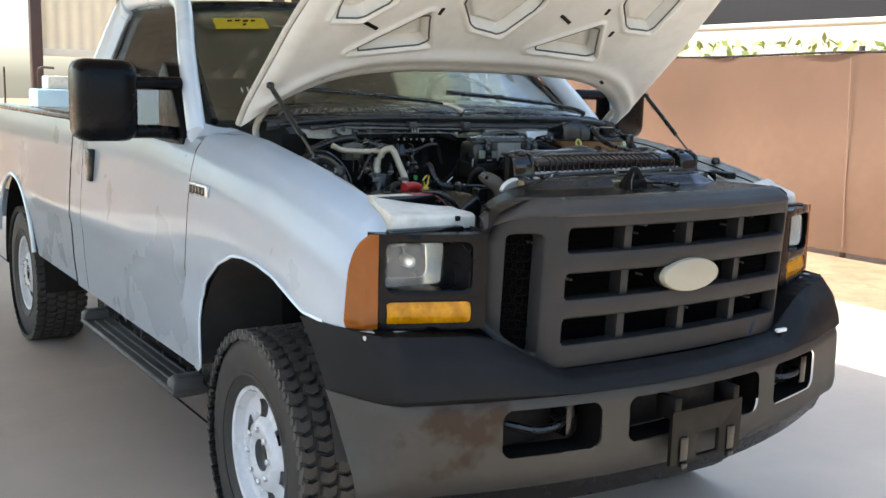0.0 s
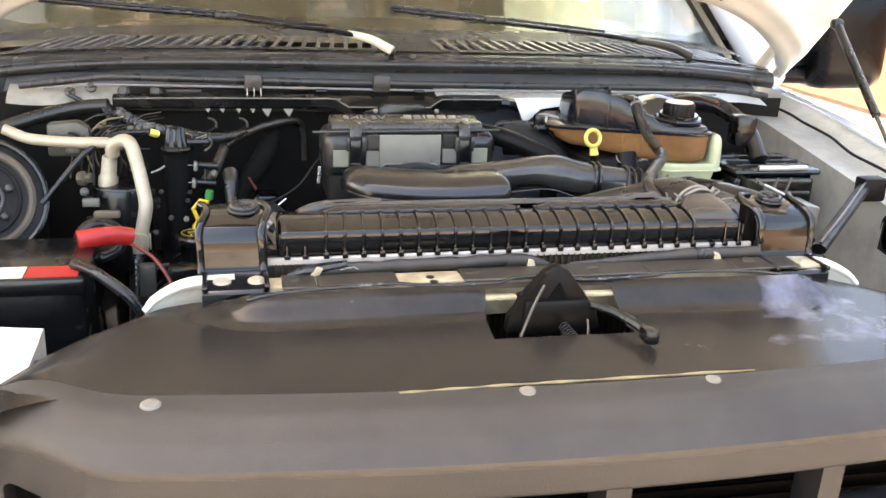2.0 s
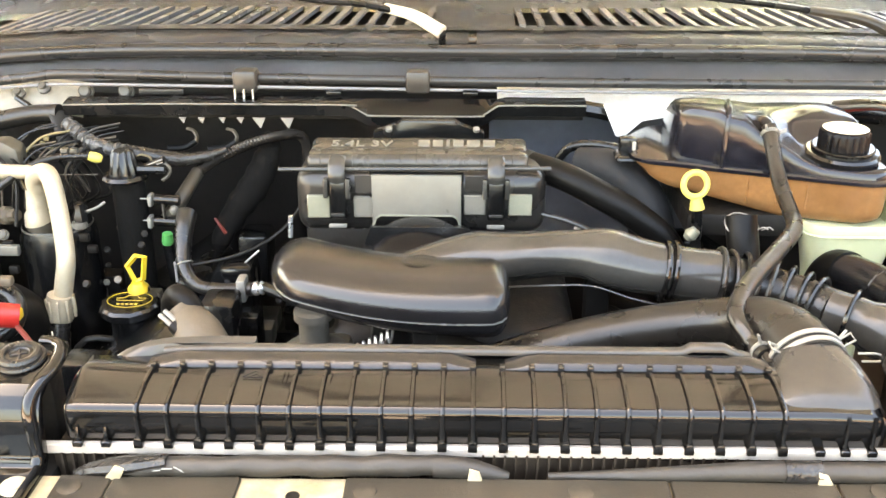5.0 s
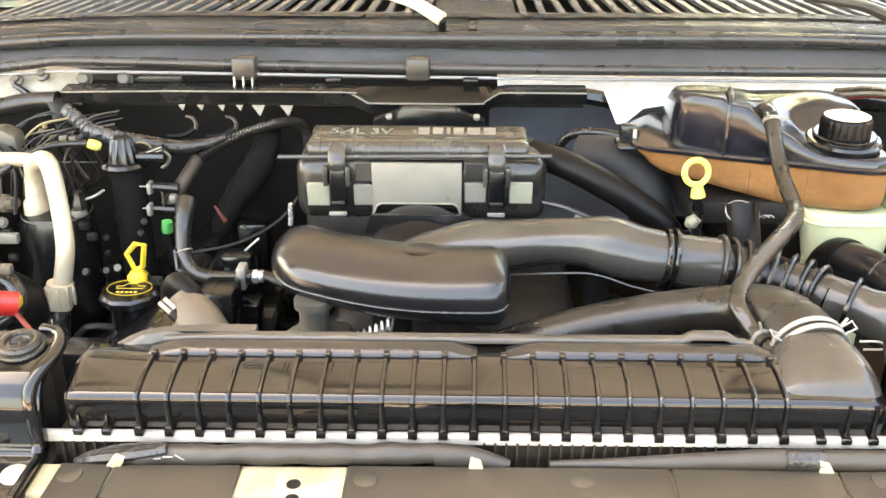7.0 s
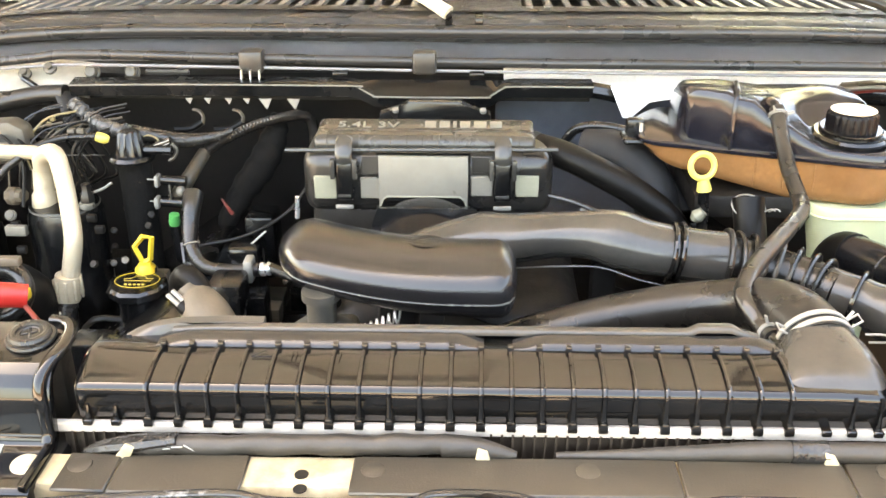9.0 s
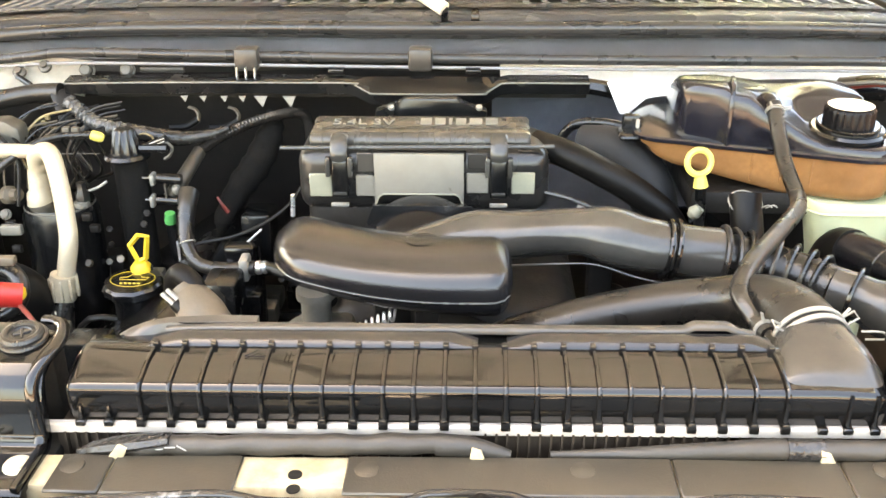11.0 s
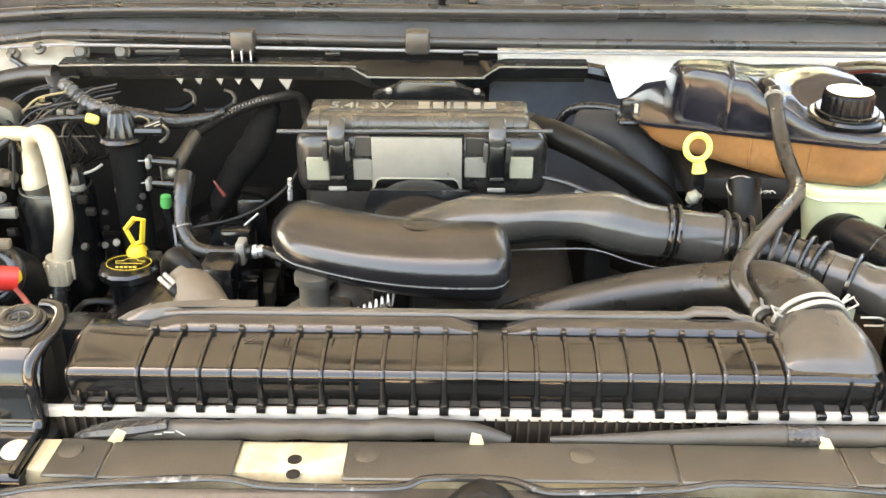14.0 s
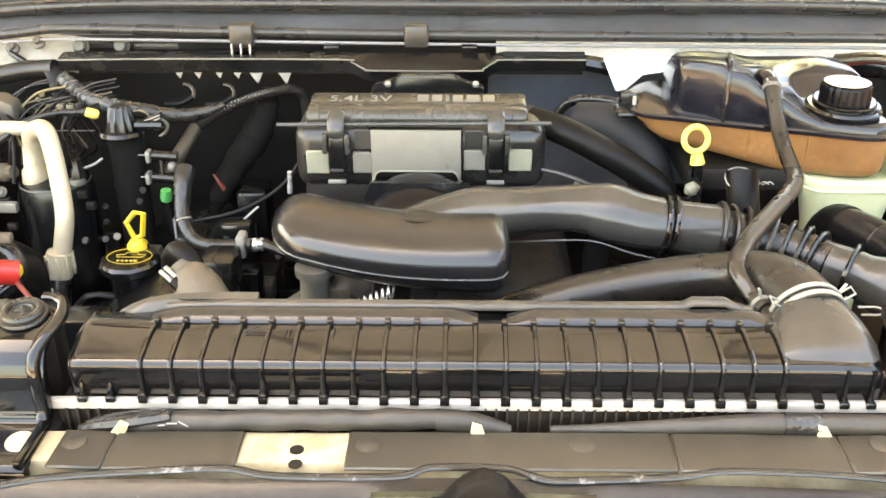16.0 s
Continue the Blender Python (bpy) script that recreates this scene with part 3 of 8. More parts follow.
    rl = [(s * 1.012, 4.43 + 0.53 * math.cos(radians(a)), 0.44 + 0.53 * 1.08 * math.sin(radians(a))) for a in range(18, 163, 6)]
    part("rear_arch_lip", tube(rl, 0.012, 8, smooth=False), WHITE, truck)
    well = bmesh.new()
    prof = [(4.43 + 0.56 * math.cos(radians(a)), 0.44 + 0.60 * math.sin(radians(a))) for a in range(-5, 186, 10)]
    skin([[(s * 0.97, y, z) for y, z in prof], [(s * 0.60, y, z) for y, z in prof]], well, caps=False, closed=False)
    part("rear_wheel_well", well, DARK, truck)
    # door handle, badge, mirror
    part("handle", box(min(s * 0.985, s * 1.022), max(s * 0.985, s * 1.022), 2.66, 2.73, 1.13, 1.275, 0.01), SATIN, door, "black vertical pull handle")
    badge = box(min(s * 0.99, s * 1.008), max(s * 0.99, s * 1.008), 1.265, 1.43, 1.205, 1.247, 0.004)
    badge = part("badge", badge, ZINC, truck, "small chrome badge with dark bars")
    for k in range(5):
        part("bar", box(min(s * 1.006, s * 1.011), max(s * 1.006, s * 1.011), 1.275 + 0.03 * k, 1.295 + 0.03 * k, 1.212, 1.24, 0.001), SATIN, badge)
    mirror = bmesh.new()
    rings = []
    for f, y in ((0.30, 1.562), (0.62, 1.566), (0.82, 1.575), (0.93, 1.59), (0.985, 1.612), (1.0, 1.64), (1.0, 1.70), (0.93, 1.715)):
        rings.append([(s * (1.222 + (p - 1.222) * f), y, 1.51 + (q - 1.51) * f) for p, q in rrect(1.118, 1.326, 1.372, 1.652, 0.045)])
    skin(rings, mirror)
    mirror = part("towing_mirror", mirror, BEZEL, truck, "large black towing mirror housing", 60)
    part("mirror_glass", prism([(s * p, q) for p, q in rrect(1.135, 1.309, 1.39, 1.634, 0.035)], "y", 1.7155, 1.718), MIRRORG, mirror)
    for z in (1.575, 1.405):
        part("mirror_arm", tube([(s * 0.95, 1.66, z + (0.0 if z > 1.5 else -0.01)), (s * 1.04, 1.65, z), (s * 1.16, 1.645, z)], 0.024, 12, 3), BEZEL, mirror)
    part("mirror_base", prism([(1.575, 1.352), (1.86, 1.352), (1.86, 1.60), (1.80, 1.655), (1.76, 1.64)], "x", s * 0.915, s * 0.966, bev=0.008), HOSEB, truck, "black triangular mirror mount")
    # pillars, window frame and glass of the cab
    def cabx(z):
        return interp(z, [(1.34, 0.962), (1.6, 0.90), (1.92, 0.79)])
    a_pillar = [(s * cabx(z), y, z) for y, z in ((1.50, 1.40), (1.60, 1.50), (1.80, 1.68), (2.02, 1.87), (2.16, 1.925))]
    part("a_pillar", tube(a_pillar, 0.034, 14, 6, flat=1.3), WHITE, truck)
    low = spline([(s * 0.948, 1.545, 1.395), (s * 0.935, 1.44, 1.402), (s * 0.905, 1.335, 1.414), (s * 0.855, 1.275, 1.415)], 6)
    high = spline([(s * 0.955, 1.60, 1.490), (s * 0.944, 1.53, 1.458), (s * 0.905, 1.45, 1.434), (s * 0.850, 1.37, 1.427)], 6)
    part("cowl_corner", sheet(lambda u, v: low[round(u * 18)].lerp(high[round(u * 18)], v) + Vector((0, 0, -0.012 * math.sin(math.pi * v))), 18, 10, -s * 0.004), WHITE, truck, "white corner panel below the windshield")
    b_pillar = [(s * (cabx(z) - 0.005), y, z) for y, z in ((2.90, 1.38), (2.89, 1.6), (2.82, 1.87), (2.76, 1.93))]
    part("b_pillar", tube(b_pillar, lambda u: 0.10 - 0.02 * u, 10, 5, flat=0.6), WHITE, truck)
    part("roof_rail", tube([(s * 0.795, 2.14, 1.925), (s * 0.79, 2.5, 1.935), (s * 0.795, 2.8, 1.925)], 0.035, 10, 5), WHITE, truck)
    def win(u, v, s=s):
        z = 1.375 + 0.52 * v
        y0 = interp(z, [(1.37, 1.62), (1.5, 1.65), (1.68, 1.84), (1.89, 2.08)])
        y1 = interp(z, [(1.37, 2.82), (1.6, 2.81), (1.89, 2.74)])
        return (s * (cabx(z) - 0.012), y0 + (y1 - y0) * u, z)
    pane = part("side_window", sheet(win, 10, 10, 0.004), GLASS, truck, "dark tinted side glass")
    pane.visible_shadow = False
    edge = [win(0, k / 8) for k in range(9)] + [win(k / 8, 1) for k in range(1, 9)] + [win(1, 1 - k / 8) for k in range(1, 9)]
    part("window_seal", tube(edge, 0.012, 6, smooth=False), SEAL, truck)
    part("belt_moulding", tube([(s * 0.966, 1.60, 1.372), (s * 0.968, 2.86, 1.378)], 0.012, 6, smooth=False), SEAL, truck)
    # running board
    board = bmesh.new()
    prism([(s * 0.77, 0.452), (s * 0.77, 0.428), (s * 0.985, 0.422), (s * 1.010, 0.430), (s * 1.02, 0.443), (s * 1.01, 0.455)], "y", 1.60, 2.92, board, 0.004)
    board = part("running_board", board, BOARDM, truck, "ribbed dark grey running board")
    for k in range(5):
        x = 0.80 + 0.041 * k
        part("tread_rib", box(min(s * x, s * (x + 0.017)), max(s * x, s * (x + 0.017)), 1.74, 2.80, 0.450, 0.462, 0.003), BOARDM, board)
    for y0, y1 in ((1.60, 1.68), (2.86, 2.925)):
        cap = bmesh.new()
        prism([(s * 0.775, 0.50), (s * 0.775, 0.44), (s * 1.0, 0.44), (s * 1.017, 0.452), (s * 1.01, 0.484), (s * 0.99, 0.496)], "y", y0, y1, cap, 0.008)
        part("end_cap", cap, BOARDM, board)
    for y in (1.75, 2.3, 2.78):
        part("bracket", box(min(s * 0.70, s * 0.82), max(s * 0.70, s * 0.82), y, y + 0.05, 0.425, 0.50), DARK, board)

# cab shell: roof, floor, firewall, back wall, dash, seats
def rooftop(u, v):
    x = -0.80 + 1.6 * u
    return (x, 2.10 + 0.74 * v, 1.955 - 0.045 * (2 * u - 1) ** 2 - 0.02 * (2 * v - 1) ** 2)
part("roof", sheet(rooftop, 24, 12, 0.02), WHITE, truck)
part("cab_floor", box(-0.88, 0.88, 1.4, 3.04, 0.56, 0.62), DARK, truck)
back = part("cab_back_wall", box(-0.93, 0.93, 3.0, 3.05, 0.55, 1.42, 0.01), WHITE, truck)
rear_pane = part("rear_window", prism(rrect(-0.74, 0.74, 1.44, 1.88, 0.05), "y", 2.94, 2.946), GLASS, truck)
rear_pane.visible_shadow = False
part("dashboard", tube([(-0.88, 1.72, 1.30), (0, 1.66, 1.33), (0.88, 1.72, 1.30)], 0.13, 12, 6), CARPET, truck)
for x in (-0.42, 0.42):
    seat = part("seat", box(x - 0.36, x + 0.36, 2.1, 2.7, 0.62, 0.98, 0.06, 3), SEATM, truck)
    part("backrest", box(x - 0.34, x + 0.34, 2.62, 2.80, 0.95, 1.52, 0.07, 3), SEATM, seat)
    part("headrest", box(x - 0.13, x + 0.13, 2.68, 2.78, 1.53, 1.70, 0.04, 3), SEATM, seat)
steer = ring((0.42, 1.98, 1.30), (0, -0.9, 0.45), 0.18, 0.014)
part("steering_wheel", steer, SATIN, truck)
part("steering_column", tube([(0.42, 1.72, 1.20), (0.42, 1.985, 1.305)], 0.03, 8, smooth=False), SATIN, truck)

def shield(u, v):
    x = -0.86 + 1.72 * u
    w = 1 - 0.10 * v
    bow = 0.13 * (2 * u - 1) ** 2
    return (x * w, 1.43 + bow * (1 - 0.3 * v) + 0.66 * v, 1.475 - 0.03 * (2 * u - 1) ** 2 + 0.445 * v)
glass = part("windshield", sheet(shield, 20, 12, 0.005), WSHIELD, truck, "raked windshield glass")
glass.visible_shadow = False
frame_line = [shield(0, k / 6) for k in range(7)] + [shield(k / 10, 1) for k in range(1, 11)] + [shield(1, 1 - k / 6) for k in range(1, 7)]
part("windshield_seal", tube(frame_line, 0.016, 6, smooth=False), SEAL, truck)
part("mirror_inside", box(-0.12, 0.12, 1.88, 1.91, 1.78, 1.84, 0.01), SATIN, glass, "black rear-view mirror")
# notes on the windshield
note = bmesh.new()
for a, b in (((0.072, 0.755), (0.205, 0.855)),):
    pts = [Vector(shield(u, v)) + Vector((0, -0.006, 0.006)) for u, v in ((a[0], a[1]), (b[0], a[1]), (b[0], b[1]), (a[0], b[1]))]
    note.faces.new([note.verts.new(p) for p in pts])
bmesh.ops.solidify(note, geom=note.faces[:], thickness=0.001)
note = part("price_note", note, NOTEY, glass, "yellow paper note with black scrawl")
for k, (u, v, du) in enumerate(((0.105, 0.82, 0.012), (0.125, 0.822, 0.012), (0.145, 0.818, 0.012), (0.165, 0.82, 0.01), (0.14, 0.785, 0.008))):
    p = Vector(shield(u, v)) + Vector((0, -0.011, 0.009))
    q = Vector(shield(u + du, v + 0.004)) + Vector((0, -0.011, 0.009))
    part("ink_bar", tube([p, q], 0.004, 6, smooth=False), SATIN, note)
for k, u in enumerate((0.075, 0.088)):
    p, q = (Vector(shield(u, v)) + Vector((0, -0.008, 0.006)) for v in (0.21, 0.24))
    part("chalk_mark", tube([p, q], 0.0035, 6, smooth=False), WHITE_IN, glass, "white paint-pen bar")

# bed
part("bed_floor", box(-0.86, 0.86, 3.1, 5.52, 0.80, 0.84), SATIN, truck, "black bed liner")
part("bed_front_wall", box(-0.90, 0.90, 3.085, 3.12, 0.6, 1.385, 0.006), WHITE, truck)
part("tailgate", box(-0.90, 0.90, 5.5, 5.56, 0.62, 1.385, 0.012), WHITE, truck)
for s in (-1, 1):
    part("liner_wall", box(min(s * 0.86, s * 0.90), max(s * 0.86, s * 0.90), 3.12, 5.5, 0.84, 1.38), SATIN, truck)
    part("frame_rail", box(min(s * 0.40, s * 0.50), max(s * 0.40, s * 0.50), 0.25, 5.5, 0.50, 0.66, 0.01), DARK, truck)
for y in (0.96, 4.43):
    axle = tube([(-0.75, y, 0.41), (0.75, y, 0.41)], 0.05, 12, smooth=False)
    bmesh.ops.create_uvsphere(axle, u_segments=16, v_segments=10, radius=0.15, matrix=Matrix.Translation((0.12, y, 0.41)))
    part("axle", axle, DARK, truck)
    for s in (-1, 1):
        part("spring_pack", box(min(s * 0.46, s * 0.53), max(s * 0.46, s * 0.53), y - 0.45, y + 0.45, 0.46, 0.505), DARK, truck)
part("crossmember", box(-0.5, 0.5, 0.30, 0.42, 0.50, 0.62, 0.01), DARK, truck)
part("lower_crossmember", box(-0.68, 0.68, 0.36, 0.56, 0.62, 0.70, 0.01), DARK, truck)

# wheels
R = 0.408
def build_rim():
    bm = bmesh.new()
    n = 60
    # dished disc with six oval windows
    prof = [(0.052, 0.110), (0.070, 0.118), (0.095, 0.118), (0.110, 0.110), (0.122, 0.095), (0.132, 0.088), (0.150, 0.085), (0.168, 0.084), (0.178, 0.086), (0.190, 0.088), (0.196, 0.092)]
    vs = [[bm.verts.new((h, r * math.cos(math.tau * k / n), r * math.sin(math.tau * k / n))) for k in range(n)] for r, h in prof]
    for a in range(len(prof) - 1):
        for k in range(n):
            mid = (prof[a][0] + prof[a + 1][0]) / 2
            if ((k % 10 + 0.5 - 5) / 2.6) ** 2 + ((mid - 0.150) / 0.030) ** 2 < 1:
                continue
            bm.faces.new((vs[a][k], vs[a][(k + 1) % n], vs[a + 1][(k + 1) % n], vs[a + 1][k]))
    barrel = [(0.196, 0.092), (0.205, 0.104), (0.212, 0.120), (0.224, 0.124), (0.228, 0.116), (0.216, 0.08), (0.205, 0.02), (0.196, -0.10), (0.222, -0.105)]
    vb = [[bm.verts.new((h, r * math.cos(math.tau * k / n), r * math.sin(math.tau * k / n))) for k in range(n)] for r, h in barrel]
    for a in range(len(barrel) - 1):
        for k in range(n):
            bm.faces.new((vb[a][k], vb[a][(k + 1) % n], vb[a + 1][(k + 1) % n], vb[a + 1][k]))
    return bm
def build_tyre():
    prof = [(0.224, 0.112), (0.235, 0.122), (0.262, 0.128), (0.262, 0.1305), (0.27, 0.1305), (0.272, 0.128), (0.32, 0.131), (0.35, 0.129), (0.375, 0.122), (0.388, 0.110), (0.394, 0.09), (0.395, 0.0)]
    prof += [(r, -h) for r, h in prof[-2::-1]]
    n = 72
    rings = [[(h * 1.08, r * math.cos(math.tau * k / n), r * math.sin(math.tau * k / n)) for k in range(n)] for r, h in prof]
    return skin(rings, caps=False)
def build_tread():
    """Staggered blocks with zigzag flanks, pushed out from the carcass."""
    verts, faces = [], []
    rows = [(-0.108, 0.034, 0.0), (-0.063, 0.042, 0.5), (-0.012, 0.044, 0.0), (0.040, 0.042, 0.5), (0.094, 0.042, 0.0)]
    n = 58
    for x0, w, off in rows + [(0.118, 0.020, 0.5), (-0.128, 0.02, 0.5)]:
        shoulder = abs(x0) > 0.115
        for k in range(n):
            a0 = math.tau * (k + off) / n
            da = math.tau / n * (0.60 if shoulder else 0.80)
            b = len(verts)
            pts = [(x0, 0.05), (x0 + w * 0.5, -0.22), (x0 + w * 1.08, 0.12), (x0 + w * 0.94, 0.98), (x0 + w * 0.45, 0.72), (x0 - w * 0.06, 0.92)]
            r1 = (0.387 if shoulder else 0.400) + (0.004 if k % 2 else 0.0) * shoulder
            for rr, sh in ((r1 - 0.012, 1.0), (r1 + 0.0085, 0.9)):
                for x, f in pts:
                    a = a0 + da * (0.5 + (f - 0.5) * sh)
                    xx = x0 + w / 2 + (x - x0 - w / 2) * sh
                    verts.append((xx * 1.08, rr * math.cos(a), rr * math.sin(a)))
            m = len(pts)
            faces.append([b + m + i for i in range(m)])
            faces += [(b + i, b + (i + 1) % m, b + m + (i + 1) % m, b + m + i) for i in range(m)]
    me = bpy.data.meshes.new("tread")
    me.from_pydata(verts, [], faces)
    me.materials.append(TREADM)
    return me
rim_me = meshed("wheel", build_rim(), WHEELP)
tyre_me = meshed("tyre", build_tyre(), TYRE, 50)
tread_me = build_tread()
hub_me = meshed("hub", lathe([(0.0, 0.075), (0.024, 0.075), (0.026, 0.088), (0.044, 0.092), (0.052, 0.088), (0.052, -0.08), (0.0, -0.08)], (0, 0, 0), (1, 0, 0), 24), BOOST)
nut_mes = []
for k in range(8):
    a = math.tau * (k + 0.5) / 8
    nut_mes.append(meshed("wheel_nut", lathe([(0.0, 0.0), (0.011, 0.0), (0.011, 0.010), (0.007, 0.014), (0.0, 0.0145)], (0.117, 0.085 * math.cos(a), 0.085 * math.sin(a)), (1, 0, 0), 6), ZINC))
brake_me = meshed("brake_disc", lathe([(0.0, -0.02), (0.165, -0.02), (0.165, -0.05), (0.0, -0.05)], (0, 0, 0), (1, 0, 0), 40), BOOST)
for s in (-1, 1):
    for y in (0.96, 4.43):
        m = Matrix.Translation((s * 0.836, y, R)) @ Matrix.Rotation(radians(-1.5 if y < 2 else 0.0), 4, "Z") @ (Matrix.Rotation(math.pi, 4, "Z") if s < 0 else Matrix.Identity(4)) @ Matrix.Rotation(0.3 + y, 4, "X")
        wheel = put("wheel", rim_me, truck, "white steel wheel with oval windows", m)
        put("tyre", tyre_me, wheel, "black all-terrain tyre")
        put("tread", tread_me, wheel)
        put("hub", hub_me, wheel)
        for nut_me in nut_mes:
            put("wheel_nut", nut_me, wheel)
        put("brake_disc", brake_me, wheel)

# ---- front end ----
def bump_y(x, z=0.85):
    """Plan of the bumper; its ends are cut back towards the bottom."""
    a = abs(x)
    end = max(0.03, 0.235 + (z - 0.57) * 0.78 - 0.175)
    return 0.175 * (a / 0.9) ** 2 if a < 0.9 else 0.175 + end * ((a - 0.9) / 0.105) ** 1.6

def bx(u):
    """Across the bumper, denser round the corners."""
    t = 2 * u - 1
    return math.copysign(min(1.005, abs(t) * 1.02 - 0.015 * abs(t) ** 6), t)

openings = ((-0.655, -0.365, 0.632, 0.762), (-0.275, 0.275, 0.632, 0.762), (0.365, 0.655, 0.632, 0.762))

def bumper_mesh():
    """Steel face with three windows, their edges turned in."""
    xs = sorted(set([round(-1.005 + 2.01 * k / 60, 4) for k in range(61)] + [round(v + sg * d, 4) for o in openings for v, sg in ((o[0], 1), (o[1], -1)) for d in (0.0, 0.003, 0.006, 0.010, 0.015, 0.021, 0.03)]))
    zs = [0.525, 0.54, 0.565, 0.60, 0.632, 0.635, 0.638, 0.642, 0.647, 0.653, 0.662, 0.70, 0.732, 0.741, 0.747, 0.752, 0.756, 0.759, 0.762, 0.775, 0.788, 0.793]
    def yy(x, z):
        return bump_y(x, z) + interp(z, [(0.525, 0.05), (0.55, 0.016), (0.60, 0.0), (0.68, -0.004), (0.77, 0.0), (0.788, 0.008), (0.793, 0.03)])
    bm = bmesh.new()
    g = {(i, j): bm.verts.new((x, yy(x, z), z)) for i, x in enumerate(xs) for j, z in enumerate(zs)}
    fs = []
    for i in range(len(xs) - 1):
        for j in range(len(zs) - 1):
            cx, cz = (xs[i] + xs[i + 1]) / 2, (zs[j] + zs[j + 1]) / 2
            if any(o[0] < cx < o[1] and o[2] < cz < o[3] and (max(0.0, abs(cx - (o[0] + o[1]) / 2) - (o[1] - o[0]) / 2 + 0.030) ** 2 + max(0.0, abs(cz - (o[2] + o[3]) / 2) - (o[3] - o[2]) / 2 + 0.030) ** 2) ** 0.5 < 0.030 for o in openings):
                continue
            fs.append(bm.faces.new((g[i, j], g[i + 1, j], g[i + 1, j + 1], g[i, j + 1])))
    for v in [v for v in bm.verts if not v.link_faces]:
        bm.verts.remove(v)
    bmesh.ops.solidify(bm, geom=fs, thickness=-0.012)
    return bm
bumper = part("front_bumper", bumper_mesh(), STEELP, truck, "grey painted steel bumper with rust stains")
for o in openings:
    cx = (o[0] + o[1]) / 2
    well = bmesh.new()
    outline = rrect(o[0] - 0.002, o[1] + 0.002, o[2] - 0.002, o[3] + 0.002, 0.032, 8)
    skin([[(x, bump_y(x) + 0.006, z) for x, z in outline], [(x, bump_y(x) + 0.10, z) for x, z in outline]], well, caps=False)
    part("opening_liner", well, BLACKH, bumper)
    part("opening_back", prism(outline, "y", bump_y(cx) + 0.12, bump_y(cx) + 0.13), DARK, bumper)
    if abs(cx) > 0.3:
        hook = tube([(cx - 0.09, bump_y(cx) + 0.10, 0.70), (cx - 0.02, bump_y(cx) + 0.04, 0.69), (cx + 0.06, bump_y(cx) + 0.04, 0.695), (cx + 0.08, bump_y(cx) + 0.1, 0.70)], 0.011, 8, 5)
        part("tow_hook", hook, WIPER, bumper)
        part("hook_plate", box(cx + 0.07, cx + 0.10, bump_y(cx) + 0.03, bump_y(cx) + 0.10, 0.655, 0.745, 0.004), SATIN, bumper)
    for x in (o[0] + 0.022, o[1] - 0.022):
        part("bolt", lathe([(0, 0), (0.009, 0), (0.009, 0.006), (0, 0.007)], (x, bump_y(x) + 0.119, 0.70), (0, -1, 0), 8), BOOST, bumper)
skirt = sheet(lambda u, v: (bx(u) * 0.97, bump_y(bx(u) * 0.97, 0.55) + 0.055 + 0.03 * v, 0.527 - 0.07 * v), 50, 3, 0.006)
part("air_dam", skirt, SATIN, bumper, "black lower air dam")
# plastic valance over the steel
def valance_top(x):
    return interp(abs(x), [(0.0, 0.842), (0.45, 0.842), (0.62, 0.93), (0.70, 0.948), (1.02, 0.958)])
def val(u, v):
    x = bx(u)
    top = valance_top(x)
    z = 0.791 + (top - 0.791) * v
    y = bump_y(x, z)
    back = interp(v, [(0, 0.004), (0.06, -0.008), (0.3, 0.0), (0.7, 0.028), (1.0, 0.075)])
    return (x, y + back * (1.0 if abs(x) < 0.93 else 0.4), z)
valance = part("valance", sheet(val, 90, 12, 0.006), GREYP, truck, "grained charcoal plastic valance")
def deck(u, v):
    x = -0.98 + 1.96 * u
    return (x, bump_y(x) + 0.072 + (0.42 - bump_y(x) - 0.072) * v * (1 if abs(x) < 0.9 else 0.3), valance_top(x) - 0.002)
part("valance_deck", sheet(deck, 60, 4, 0.004), DARK, valance)
part("side_reflector", box(0.445, 0.49, 0.085, 0.10, 0.842, 0.854, 0.003), HOODIN, valance, "small white clip")

# grille
def face_y(x):
    a = abs(x)
    return 0.080 + 0.034 * min(1.0, a / 0.47) ** 2 + 1.06 * 0.012 * math.log(1 + math.exp(min(40, (a - 0.475) / 0.012)))
def bent(x0, x1, z0, z1, dy0, dy1, n=24, bev=0.006, lean=0.0, bm=None):
    """A bar that follows the bow of the grille."""
    bm = bm or bmesh.new()
    rings = []
    for k in range(n + 1):
        x = x0 + (x1 - x0) * k / n
        y = face_y(x)
        o = rrect(dy0, dy1, z0, z1, bev, 2)
        rings.append([(x, y + p + (1.05 - q) * lean, q) for p, q in o])
    return skin(rings, bm)
LEAN = 0.05
def moulded(x, z, depth):
    """Places a point of the flat grille drawing on its bowed, winged form."""
    a = max(0.0, (abs(x) - 0.50) / 0.118)
    z += 0.105 * a ** 1.2 * max(0.0, 1.262 - z) / 0.42
    z -= 0.045 * min(1.1, a) ** 2 * max(0.0, (z - 1.12) / 0.142)
    return Vector((x, face_y(x) + depth + (1.05 - z) * LEAN, z))
